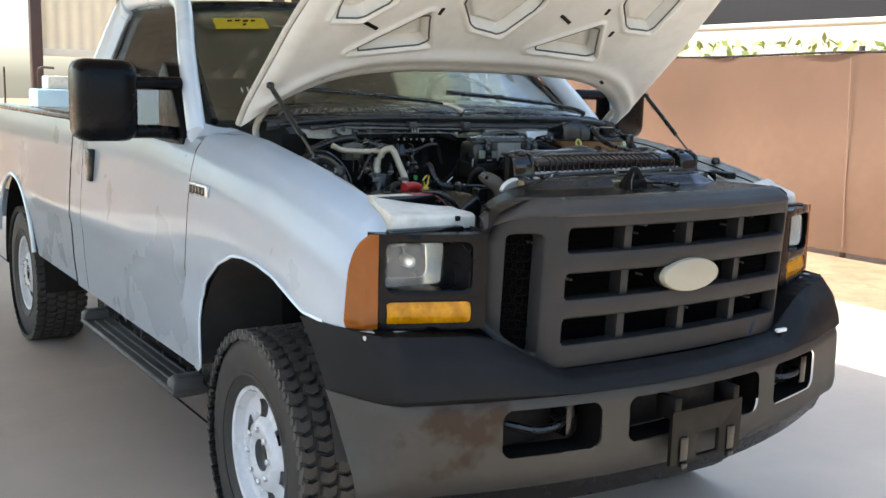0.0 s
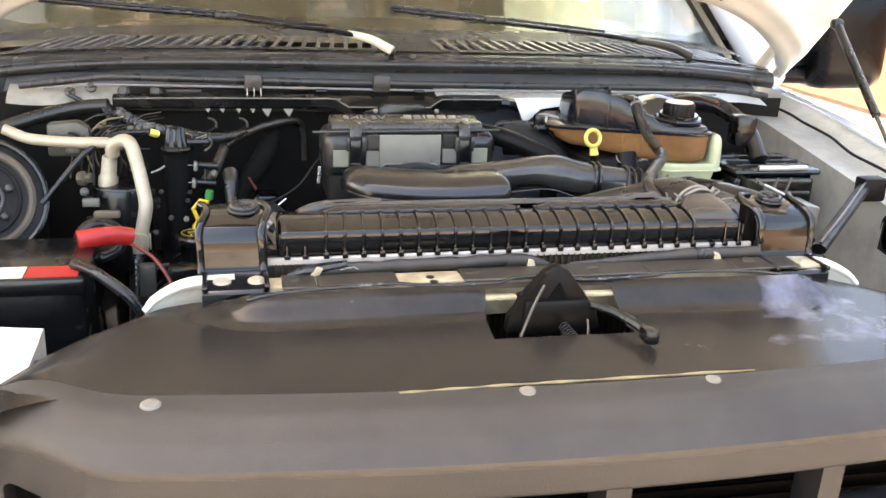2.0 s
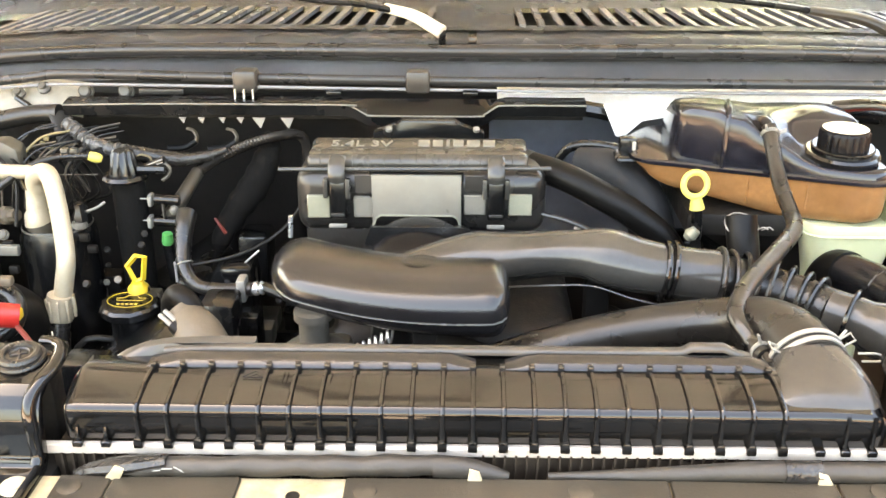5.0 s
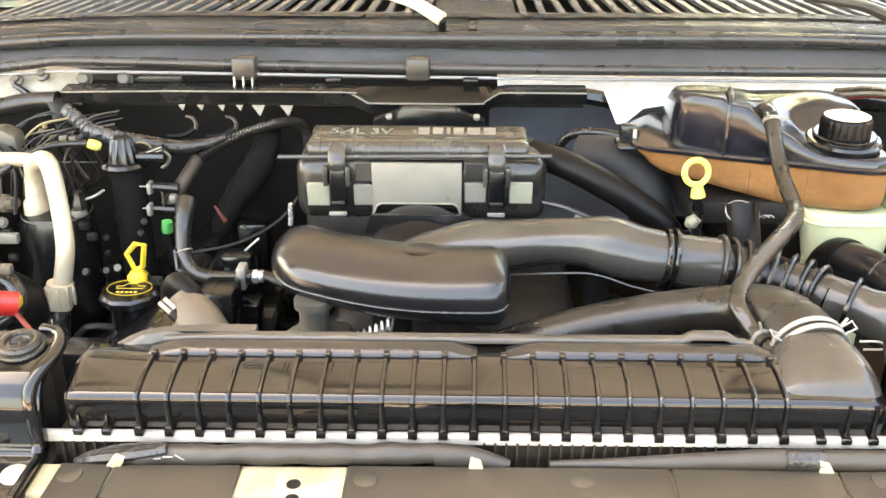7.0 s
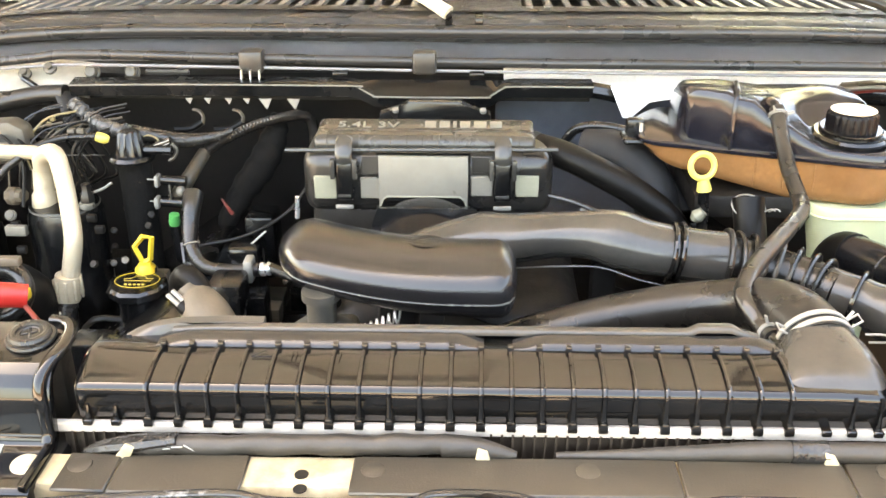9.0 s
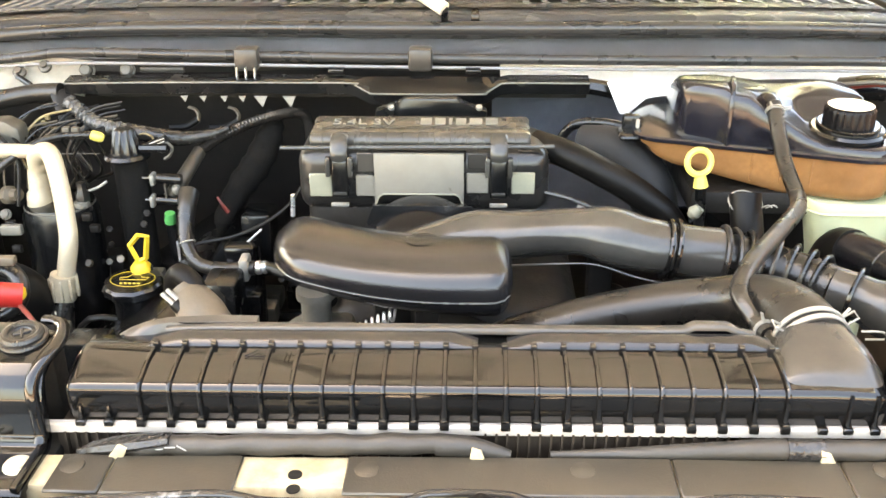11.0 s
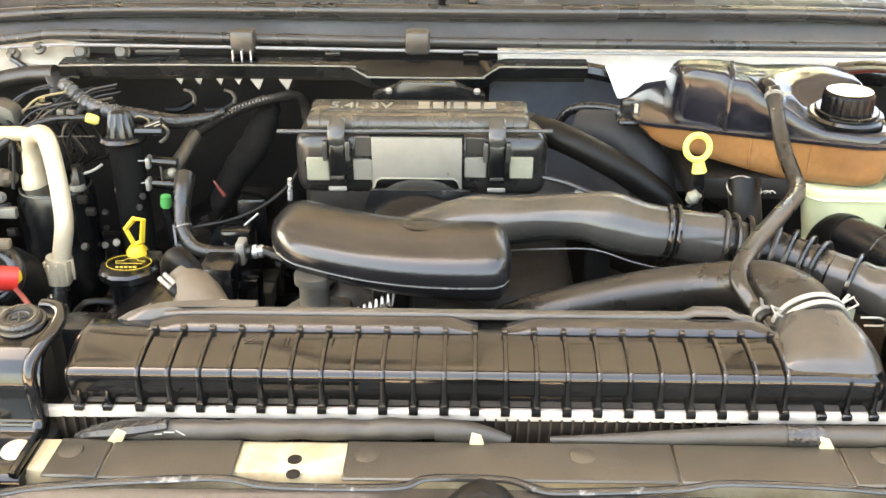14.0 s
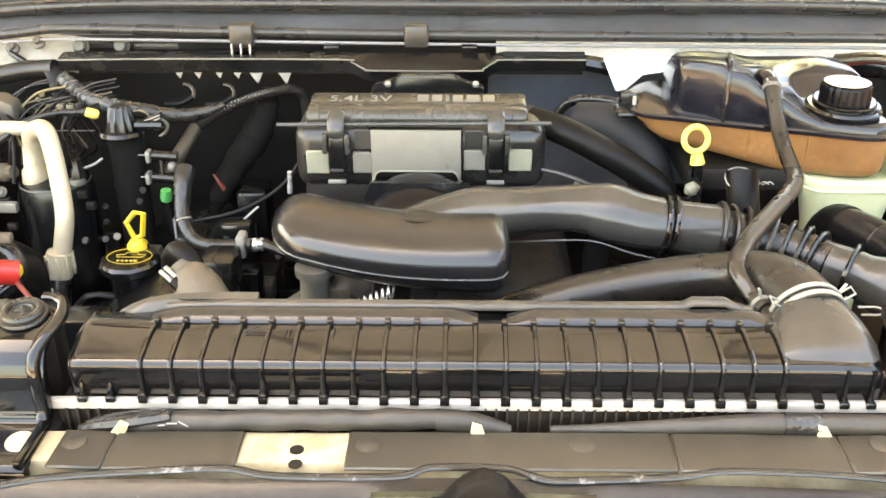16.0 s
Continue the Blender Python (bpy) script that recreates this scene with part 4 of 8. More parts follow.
def holed(bm, outer, hole, r, depth=0.05, place=moulded):
    """A panel with one rounded window whose edge turns in."""
    x0, x1, z0, z1 = outer
    h0, h1, k0, k1 = hole
    path = []
    raw = rrect(h0, h1, k0, k1, r, 4)
    for (ax, az), (bx_, bz_) in zip(raw, raw[1:] + raw[:1]):
        m = max(1, int(math.hypot(bx_ - ax, bz_ - az) / 0.02))
        path += [(ax + (bx_ - ax) * t / m, az + (bz_ - az) * t / m) for t in range(m)]
    cx, cz = (h0 + h1) / 2, (k0 + k1) / 2
    def out(p):
        ex, ez = abs(p[0] - cx) > (h1 - h0) / 2 - r, abs(p[1] - cz) > (k1 - k0) / 2 - r
        ox, oz = (x1 if p[0] > cx else x0), (z1 if p[1] > cz else z0)
        return (ox if ex else p[0], oz if ez else p[1])
    def grow(p, d):
        return (cx + (p[0] - cx) * (1 + 2 * d / (h1 - h0)), cz + (p[1] - cz) * (1 + 2 * d / (k1 - k0)))
    loops = [[place(*out(p), 0.0) for p in path], [place(*grow(p, 0.006), 0.0) for p in path], [place(*grow(p, 0.002), 0.0015) for p in path], [place(*p, 0.006) for p in path], [place(*p, depth) for p in path]]
    skin(loops, bm, caps=False)
plate = bmesh.new()
def plate_at(x, z, d):
    return Vector((x, -0.046 + d, z))
holed(plate, (-0.167, 0.123, 0.562, 0.718), (-0.060, 0.030, 0.575, 0.640), 0.006, 0.012, plate_at)
skin([[plate_at(x, z, d) for x, z in rrect(-0.167, 0.123, 0.562, 0.718, 0.0005, 1)] for d in (0.0, 0.012)], plate, caps=False)
plate = part("plate_bracket", plate, HOSEB, bumper, "empty black number plate bracket")
for x in (-0.118, 0.078):
    part("clip_slot", box(x - 0.016, x + 0.016, -0.052, -0.045, 0.570, 0.640, 0.004), SATIN, plate)
    part("hook", box(x - 0.012, x + 0.012, -0.056, -0.040, 0.548, 0.566, 0.004), SATIN, plate)
for x in (-0.145, 0.098):
    part("arm", box(x - 0.013, x + 0.013, -0.044, 0.03, 0.69, 0.755, 0.004), HOSEB, plate)
bm = bmesh.new()
for za, zb, k0, k1 in ((1.131, 1.262, 1.160, 1.227), (1.005, 1.131, 1.032, 1.103), (0.842, 1.005, 0.906, 0.978)):
    holed(bm, (-0.486, 0.486, za, zb), (-0.445, 0.462, k0, k1), 0.012)
for s in (-1, 1):
    holed(bm, (min(s * 0.486, s * 0.618), max(s * 0.486, s * 0.618), 0.842, 1.262), (min(s * 0.502, s * 0.572), max(s * 0.502, s * 0.572), 0.874, 1.208), 0.014)
    skin([[moulded(s * 0.618, 0.842 + 0.42 * k / 12, d) for k in range(13)] for d in (0.0, 0.004, 0.06)], bm, caps=False, closed=False)
rim_x = [-0.618 + 1.236 * k / 60 for k in range(61)]
skin([[moulded(x, 0.842, d) + Vector((0, 0, -0.004 if d > 0 else 0)) for x in rim_x] for d in (0.0, 0.006, 0.06)], bm, caps=False, closed=False)
bmesh.ops.remove_doubles(bm, verts=bm.verts, dist=0.0004)
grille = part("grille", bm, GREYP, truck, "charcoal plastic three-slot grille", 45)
for s in (-1, 1):
    mesh_bm = bmesh.new()
    for r in range(14):
        for c in range(3):
            x = s * (0.510 + 0.021 * c + (0.010 if r % 2 else 0))
            ring((x, face_y(x) + 0.052, 0.905 + 0.0235 * r), (s * 0.7, -0.7, 0), 0.0125, 0.0020, 6, 4, mesh_bm)
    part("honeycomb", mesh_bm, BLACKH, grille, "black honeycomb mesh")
for z0, z1 in ((1.16, 1.226), (1.033, 1.102), (0.907, 0.977)):
    for x in (-0.236, 0.0, 0.236):
        part("divider", bent(x - 0.013, x + 0.013, z0 - 0.006, z1 + 0.006, 0.016, 0.06, 2, 0.004, LEAN), GREYP, grille)
emblem = bmesh.new()
def oval(w, h, y, n=40):
    return [(w * math.cos(math.tau * k / n), y, 1.073 + h * math.sin(math.tau * k / n)) for k in range(n)]
skin([oval(0.116, 0.049, 0.086), oval(0.116, 0.049, 0.073), oval(0.112, 0.046, 0.067), oval(0.06, 0.024, 0.064), oval(0.001, 0.001, 0.0635)], emblem)
part("oval_emblem", emblem, EMBLEM, grille, "plain cream oval emblem")
part("emblem_seat", skin([oval(0.113, 0.047, 0.110), oval(0.113, 0.047, 0.075), oval(0.10, 0.04, 0.070)]), GREYP, grille)
# condenser and frame behind the bars
grid = bmesh.new()
for k in range(26):
    box(-0.56, 0.56, 0.245, 0.25, 0.84 + 0.0165 * k, 0.8445 + 0.0165 * k, bm=grid)
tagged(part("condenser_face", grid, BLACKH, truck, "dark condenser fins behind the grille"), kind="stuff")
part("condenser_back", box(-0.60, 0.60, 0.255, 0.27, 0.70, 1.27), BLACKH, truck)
for x in (-0.39, -0.12, 0.14, 0.40):
    for k in range(9):
        rx = x + rnd.uniform(-0.09, 0.09)
        rz = rnd.choice((0.925, 0.96, 1.05, 1.085, 1.18, 1.205)) + rnd.uniform(-0.01, 0.01)
        part("grille_clip", box(rx - 0.0035, rx + 0.0035, 0.222, 0.25, rz - 0.003, rz + 0.003, 0.001, 1), CLAMPM, truck)

# top cover of the grille
def brow(u, v):
    x = (2 * u - 1) * 0.617
    y0 = face_y(x)
    z = interp(v, [(0, 1.258), (0.35, 1.283), (0.7, 1.30), (1, 1.304)])
    dy = interp(v, [(0, 0.0), (0.12, -0.004), (0.35, 0.012), (0.7, 0.045), (1, 0.075)])
    drop = 0.045 * max(0.0, (abs(x) - 0.50) / 0.118) ** 2
    return (x, y0 + dy * (1 - 0.65 * (abs(x) / 0.618) ** 10) - (1.25 - 1.05) * LEAN, z - drop * (1 + 0.3 * v))
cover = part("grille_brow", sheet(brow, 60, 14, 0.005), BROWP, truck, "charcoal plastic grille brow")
for cx_, cy_, cz_ in ((-0.430, 0.158, 1.3015), (-0.082, 0.139, 1.3010), (0.112, 0.140, 1.3010)):
    part("push_clip", lathe([(0, -0.006), (0.0095, -0.006), (0.0095, 0.0005), (0.0075, 0.0028), (0, 0.0036)], (cx_, cy_, cz_), (0, -0.12, 1), 16), PALE, cover, "pale push clip head")
for x, y in ((-0.083, 0.136), (0.112, 0.138)):
    part("push_clip", lathe([(0, 0), (0.010, 0), (0.008, 0.003), (0, 0.004)], (x, y, 1.2955), (0, -0.2, 1), 12), WHITE_IN, cover, "white push clip")
def sight(u, v):
    half = interp(v, [(0, 0.592), (0.35, 0.588), (0.75, 0.545), (1, 0.480)])
    x = (2 * u - 1) * half
    back = interp(abs(x), [(0.0, 0.361), (0.32, 0.352), (0.36, 0.358), (0.43, 0.402), (0.54, 0.398)])
    y = 0.150 + (back - 0.150) * v
    w_ = max(0.0, (v - 0.80) / 0.20)
    z = 1.301 + 0.004 * v + 0.027 * w_ * w_ * (3 - 2 * w_) * interp(abs(x), [(0, 1), (0.33, 1), (0.42, 0.05), (0.6, 0.0)])
    z -= 0.030 * max(0.0, (abs(x) - half * 0.82) / (half * 0.18)) ** 2
    return (x, y + 0.055 * (abs(x) / 0.6) ** 3 * (1 - v), z)
bm = bmesh.new()
nu, nv = 84, 22
g = {}
for i in range(nu + 1):
    for j in range(nv + 1):
        g[i, j] = bm.verts.new(sight(i / nu, j / nv))
hole = lambda x, y: -0.076 < x < 0.082 and 0.262 < y < 0.350
fs = []
for i in range(nu):
    for j in range(nv):
        c = (g[i, j].co + g[i + 1, j + 1].co) / 2
        if not hole(c.x, c.y):
            fs.append(bm.faces.new((g[i, j], g[i + 1, j], g[i + 1, j + 1], g[i, j + 1])))
bmesh.ops.solidify(bm, geom=fs, thickness=0.004)
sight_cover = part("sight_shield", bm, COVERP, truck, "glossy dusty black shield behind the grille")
for s in (-1, 1):
    def skirt(u, v, s=s):
        x, y, z = sight(0.0 if s < 0 else 1.0, v)
        a = u * math.pi / 2
        return (x + s * 0.020 * math.sin(a), y + 0.012 * v * math.sin(a) + 0.03 * u * (1 - v) ** 3, z + 0.0005 - 0.055 * (1 - math.cos(a)) - 0.012 * u)
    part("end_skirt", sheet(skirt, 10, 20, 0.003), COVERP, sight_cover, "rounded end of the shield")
part("rear_lip", tube([(-0.34, 0.346, 1.327), (-0.32, 0.349, 1.3305), (-0.286, 0.356, 1.332), (-0.21, 0.363, 1.3335), (-0.17, 0.365, 1.3335), (-0.136, 0.360, 1.332), (-0.055, 0.361, 1.332), (-0.030, 0.367, 1.3355), (0.02, 0.367, 1.3355), (0.041, 0.360, 1.334), (0.06, 0.358, 1.333), (0.136, 0.362, 1.334), (0.176, 0.368, 1.335), (0.273, 0.364, 1.334), (0.34, 0.352, 1.328)], 0.0034, 10, 5, flat=0.6), LIPS, sight_cover, "pale-flecked rear lip")
caulk = tube([(-0.205, 0.149, 1.3035), (-0.12, 0.150, 1.3045), (0.0, 0.151, 1.3045), (0.165, 0.153, 1.304)], lambda u: 0.0012 + 0.0006 * math.sin(u * 37), 6, 12)
part("caulk_bead", caulk, SEALANT, sight_cover, "yellowed bead of sealant")

# hood latch in the opening of the shield
latch = part("hood_latch", box(-0.034, 0.046, 0.312, 0.352, 1.283, 1.326, 0.006), HOSEB, truck, "black hood latch with striker")
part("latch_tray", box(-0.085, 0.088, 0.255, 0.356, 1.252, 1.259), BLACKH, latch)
part("latch_post", prism([(-0.052, 1.285), (0.062, 1.285), (0.058, 1.305), (0.040, 1.330), (0.020, 1.358), (0.004, 1.366), (-0.010, 1.358), (-0.030, 1.326), (-0.050, 1.305)], "y", 0.318, 0.334, bev=0.004), HOSEB, latch)
part("post_window", prism([(-0.012, 1.315), (0.024, 1.315), (0.008, 1.346)], "y", 0.3165, 0.3185), BLACKH, latch)
part("latch_lever", tube([(0.03, 0.342, 1.312), (0.057, 0.304, 1.318), (0.074, 0.262, 1.318), (0.082, 0.235, 1.315)], 0.0055, 8, 5), SATIN, latch)
part("lever_tip", box(0.074, 0.090, 0.218, 0.244, 1.306, 1.323, 0.005), WIPER, latch)
part("side_bar", tube([(-0.045, 0.285, 1.295), (-0.026, 0.305, 1.322), (-0.012, 0.312, 1.345)], 0.0018, 8, 4), BOOST, latch, "bare steel link")
part("spring", tube([(0.012 + 0.006 * math.cos(k), 0.305 - 0.0010 * k, 1.296 + 0.006 * math.sin(k)) for k in range(0, 40)], 0.0012, 5, 2, smooth=False), DARK, latch)
part("wire", tube([(0.022, 0.268, 1.286), (0.034, 0.285, 1.296), (0.038, 0.300, 1.306)], 0.0014, 6, 4), BOOST, latch, "bright link wire")
for x0, x1 in ((-0.082, -0.034), (0.05, 0.088)):
    part("hem", box(x0, x1, 0.341, 0.353, 1.317, 1.3215, 0.001), CREAM, latch, "bare cream edge")

# headlamps, one on each side
for s in (-1, 1):
    def bz(x):  # depth of the bezel face across its width
        return 0.335 - (0.92 - abs(x)) * 0.40
    front = lambda x, z, d, s=s: Vector((s * x, bz(x) + d + 0.012 * max(0.0, (abs(x - 0.7595) - 0.126) / 0.0115) ** 2, z))
    shell = bmesh.new()
    holed(shell, (0.622, 0.897, 1.040, 1.208), (0.664, 0.878, 1.058, 1.184), 0.020, 0.05, front)
    holed(shell, (0.622, 0.897, 0.952, 1.040), (0.664, 0.876, 0.970, 1.027), 0.012, 0.03, front)
    for xe in (0.622, 0.897):
        skin([[front(xe, 0.952 + 0.256 * k / 6, d) for k in range(7)] for d in (0.0, 0.05)], shell, caps=False, closed=False)
    for ze in (0.952, 1.208):
        skin([[front(0.622 + 0.275 * k / 10, ze, d) for k in range(11)] for d in (0.0, 0.05)], shell, caps=False, closed=False)
    bmesh.ops.remove_doubles(shell, verts=shell.verts, dist=0.0004)
    lamp = part("headlamp", shell, BEZEL, truck, "headlamp with a black bezel and amber turn signal", 50)
    slot = box(-0.012, 0.012, -0.002, 0.002, -0.003, 0.003, 0.001, 1)
    bmesh.ops.transform(slot, matrix=Matrix.Translation((s * 0.682, 0.283, 1.125)) @ Matrix.Rotation(s * radians(80), 4, "Z"), verts=slot.verts)
    part("slot", slot, BLACKH, lamp)
    # side wall that leads in to the recessed lamp
    part("bezel_wedge", skin([[(s * 0.67, 0.235, 1.05), (s * 0.67, 0.235, 1.19), (s * 0.67, 0.33, 1.19), (s * 0.67, 0.33, 1.05)],
                              [(s * 0.695, 0.342, 1.05), (s * 0.685, 0.336, 1.19), (s * 0.685, 0.348, 1.19), (s * 0.695, 0.352, 1.05)]]), BEZEL, lamp)
    part("lower_shelf", skin([[(s * 0.67, 0.24, 1.030), (s * 0.87, 0.325, 1.030), (s * 0.87, 0.345, 1.030), (s * 0.67, 0.345, 1.030)], [(s * 0.67, 0.24, 1.050), (s * 0.87, 0.325, 1.050), (s * 0.87, 0.345, 1.062), (s * 0.67, 0.345, 1.062)]]), BEZEL, lamp)
    o = rrect(0.688, 0.872, 1.062, 1.178, 0.022, 4)
    cx, cz = 0.780, 1.12
    bowl = bmesh.new()
    skin([[(s * (cx + (x - cx) * f), y, cz + (z - cz) * f) for x, z in o] for f, y in ((1.0, 0.350), (0.93, 0.376), (0.78, 0.398), (0.55, 0.413), (0.3, 0.420), (0.05, 0.422))], bowl, caps=False)
    part("reflector", bowl, SILVER, lamp, "chromed reflector bowl", 20)
    for k in range(7):
        zf = 1.102 + 0.0055 * k
        part("lens_flute", tube([(s * 0.722, 0.3265, zf), (s * 0.735, 0.3255, zf), (s * 0.748, 0.3245, zf)], 0.0013, 6, 3), LENS, lamp).visible_shadow = False
    part("bulb_shield", lathe([(0, 0.0), (0.008, 0.001), (0.0135, 0.005), (0.0155, 0.012), (0.0155, 0.05), (0, 0.05)], (s * 0.780, 0.358, 1.122), (0, 1, 0), 24), SILVER, lamp, "round chrome bulb shield")
    gl = bmesh.new()
    skin([[(s * (cx + (x - cx) * f), y, cz + (z - cz) * f) for x, z in o] for f, y in ((1.0, 0.352), (1.0, 0.338), (0.93, 0.330), (0.7, 0.326), (0.35, 0.324), (0.03, 0.3235))], gl)
    gl = part("lens", gl, LENS, lamp, "clear headlamp glass")
    gl.visible_shadow = False
    def amb(u, v, s=s):
        x = 0.666 + 0.209 * u
        return (s * x, bz(x) + 0.006 - 0.006 * math.sin(math.pi * v) + 0.0008 * math.sin(u * 82), 0.970 + 0.057 * v)
    part("turn_signal", sheet(amb, 80, 6, 0.012), AMBER, lamp, "bright amber turn signal lens")
    def mark(u, v, s=s):
        z0, z1 = 0.957, 1.207
        z = z0 + (z1 - z0) * v
        x = 0.896 + (interp(u, [(0, 0.896), (0.35, 0.932), (1, 0.968)]) - 0.896) * interp(v, [(0, 0.9), (0.08, 1.0), (0.8, 1.0), (0.92, 0.88), (1, 0.62)])
        y = interp(u, [(0, 0.330), (0.35, 0.343), (1, 0.386 - 0.045 * max(0, (v - 0.55) / 0.45) ** 1.5)])
        return (s * (x - 0.02 * v * u), y, z)
    part("side_marker", sheet(mark, 10, 12, 0.01), AMBER2, lamp, "dark amber side marker lens")
    part("lamp_ledge", box(min(s * 0.63, s * 0.95), max(s * 0.63, s * 0.95), 0.30, 0.36, 0.938, 0.951, 0.003), WHITE_IN, lamp, "pale bracket edge under the lamp")
    # header panel behind the lamp
    header = bmesh.new()
    rings = []
    for k in range(13):
        u = k / 12
        up_ = 0.040 * u ** 1.3
        wave = 0.003 * math.sin(u * 17)
        rings.append([(s * (0.575 + 0.268 * u), y, z + r * up_ + (wave if z < 1.21 else 0.0)) for y, z, r in ((0.3525, 1.204, 0.0), (0.3520, 1.233, 0.1), (0.3545, 1.239, 0.15), (0.361, 1.2435, 0.2), (0.375, 1.246, 0.25), (0.440, 1.2475, 0.7), (0.462, 1.2500, 0.95), (0.478, 1.2505, 1.0), (0.482, 1.246, 1.0), (0.482, 1.20, 0.0))])
    skin(rings, header)
    header = part("header_panel", header, WHITE_IN, truck, "cream-white header panel")
    part("square_hole", box(min(s * 0.628, s * 0.643), max(s * 0.628, s * 0.643), 0.347, 0.3535, 1.227, 1.241, 0.001), DARK, header)
    part("black_lip", box(min(s * 0.63, s * 0.86), max(s * 0.63, s * 0.86), 0.325, 0.36, 1.200, 1.216, 0.005), SATIN, header)
    part("panel_brace", box(min(s * 0.60, s * 0.66), max(s * 0.60, s * 0.66), 0.33, 0.42, 1.13, 1.20, 0.006), DARK, header)
    part("lower_support", box(min(s * 0.58, s * 0.84), max(s * 0.58, s * 0.84), 0.40, 0.46, 0.7, 1.205, 0.006), DARK, truck)

# ---- hood, raised on two gas struts ----
HY, HZ = 1.34, 1.452
HD, HN = Vector((0, -0.766, 0.643)), Vector((0, 0.643, 0.766))
cells = [  # recesses of the inner frame: corner points across and along the hood
    [(-0.62, 0.405), (-0.33, 0.45), (-0.40, 0.60)],
    [(0.10, 0.45), (0.43, 0.435), (0.34, 0.60)],
    [(-0.30, 0.66), (-0.20, 0.54), (-0.06, 0.51), (0.02, 0.66), (0.0, 1.0), (-0.22, 1.0)],
    [(0.36, 0.72), (0.47, 0.60), (0.59, 0.60), (0.60, 0.74), (0.58, 1.0), (0.36, 1.0)],
    [(-0.74, 0.56), (-0.64, 0.56), (-0.56, 0.64), (-0.52, 1.0), (-0.72, 1.0)],
]
def inside(p, poly):
    d = 1e9
    hit = False
    for (x0, y0), (x1, y1) in zip(poly, poly[1:] + poly[:1]):
        if (y0 > p[1]) != (y1 > p[1]) and p[0] < (x1 - x0) * (p[1] - y0) / (y1 - y0) + x0:
            hit = not hit
        vx, vy = x1 - x0, y1 - y0
        t = max(0, min(1, ((p[0] - x0) * vx + (p[1] - y0) * vy) / (vx * vx + vy * vy)))
        d = min(d, math.hypot(p[0] - x0 - t * vx, p[1] - y0 - t * vy))
    return d if hit else -d
def hood_half(v):
    return interp(v, [(0, 0.862), (0.12, 0.868), (0.5, 0.85), (0.9, 0.80), (1.15, 0.74)])
def hood_at(x, v, off):
    return Vector((x, HY, HZ)) + HD * v + HN * (off + 0.035 * (1 - (x / 0.87) ** 2))
def rear_edge(t):
    return 0.285 * (1 - abs(t) ** 5)
def top_skin(u, w):
    v0 = rear_edge(2 * u - 1)
    v = v0 + (1.15 - v0) * w
    return hood_at((2 * u - 1) * hood_half(v), v, 0.008)
def under(u, w):
    v0 = rear_edge(2 * u - 1)
    v = v0 + (1.14 - v0) * w
    h = hood_half(v)
    x = (2 * u - 1) * h
    din = max(inside((x, v), c) for c in cells)
    dep = max(0.0, min(1.0, (din + 0.004) / 0.014)) + 0.30 * math.exp(-((din - 0.013) / 0.007) ** 2) - 0.22 * math.exp(-((din + 0.014) / 0.008) ** 2)
    edge = min(1.0, (h - abs(x)) / 0.05, (v - v0) / 0.05)
    beam = 0.012 * math.exp(-((v - v0 - 0.10) / 0.03) ** 2)
    return hood_at(x, v, -0.045 + 0.036 * dep + 0.022 * (1 - max(0, edge)) ** 2 - beam * max(0, edge))
hood = part("hood", sheet(top_skin, 36, 24, 0.003), WHITE, truck, "raised white hood")
part("inner_frame", sheet(under, 250, 150), HOODIN, hood, "pressed cream-white inner frame")
# Shade at the recess edges, drawn as thin dark lines.
for cell in cells:
    groove = []
    for (xa, va), (xb, vb) in zip(cell, cell[1:] + cell[:1]):
        groove += [hood_at(xa + (xb - xa) * t_ / 8, va + (vb - va) * t_ / 8, -0.0435) for t_ in range(1, 8)]
    part("shade_line", tube(groove + groove[:1], 0.0032, 6, 2), EDGESHADE, hood, "painted line of shade round a recess")
for x, v, a, w in ((-0.671, 0.282, 35, 0.016), (-0.60, 0.535, 25, 0.04), (-0.361, 0.606, 95, 0.016), (0.166, 0.612, 28, 0.036), (0.322, 0.668, 95, 0.015), (0.42, 0.564, 95, 0.015), (0.569, 0.302, 35, 0.016)):
    slot = box(-w, w, -0.007, 0.007, -0.002, 0.002, 0.0015, 1)
    m = Matrix.Translation(hood_at(x, v, -0.0462)) @ HN.to_track_quat("Z", "Y").to_matrix().to_4x4() @ Matrix.Rotation(radians(a), 4, "Z")
    bmesh.ops.transform(slot, matrix=m, verts=slot.verts)
    part("slot", slot, DARK, hood)
for s in (-1, 1):
    part("hinge", tube([(s * 0.80, 1.33, 1.40), (s * 0.80, 1.32, 1.45), (s * 0.79, 1.20, 1.555)], 0.012, 8, 4), WHITE_IN, hood)
    edge = [hood_at(s * hood_half(v), v, -0.006) for v in [k * 0.114 for k in range(11)]]
    part("side_hem", tube(edge, 0.011, 8, 2), WHITE_IN, hood)
    low, high = Vector((s * 0.82, 0.84, 1.364)), Vector((s * 0.845, 1.115, 1.578))
    strut = part("gas_strut", tube([low, low.lerp(high, 0.5)], 0.0042, 10, smooth=False), BOOST, truck, "black gas strut holding the hood")
    part("cylinder", tube([low.lerp(high, 0.30), high], 0.0085, 12, smooth=False), WIPER, strut)
    for p in (low, high):
        part("ball_end", lathe([(0, -0.012), (0.009, -0.010), (0.012, 0), (0.009, 0.010), (0, 0.012)], p, (1, 0, 0), 12), WIPER, strut)

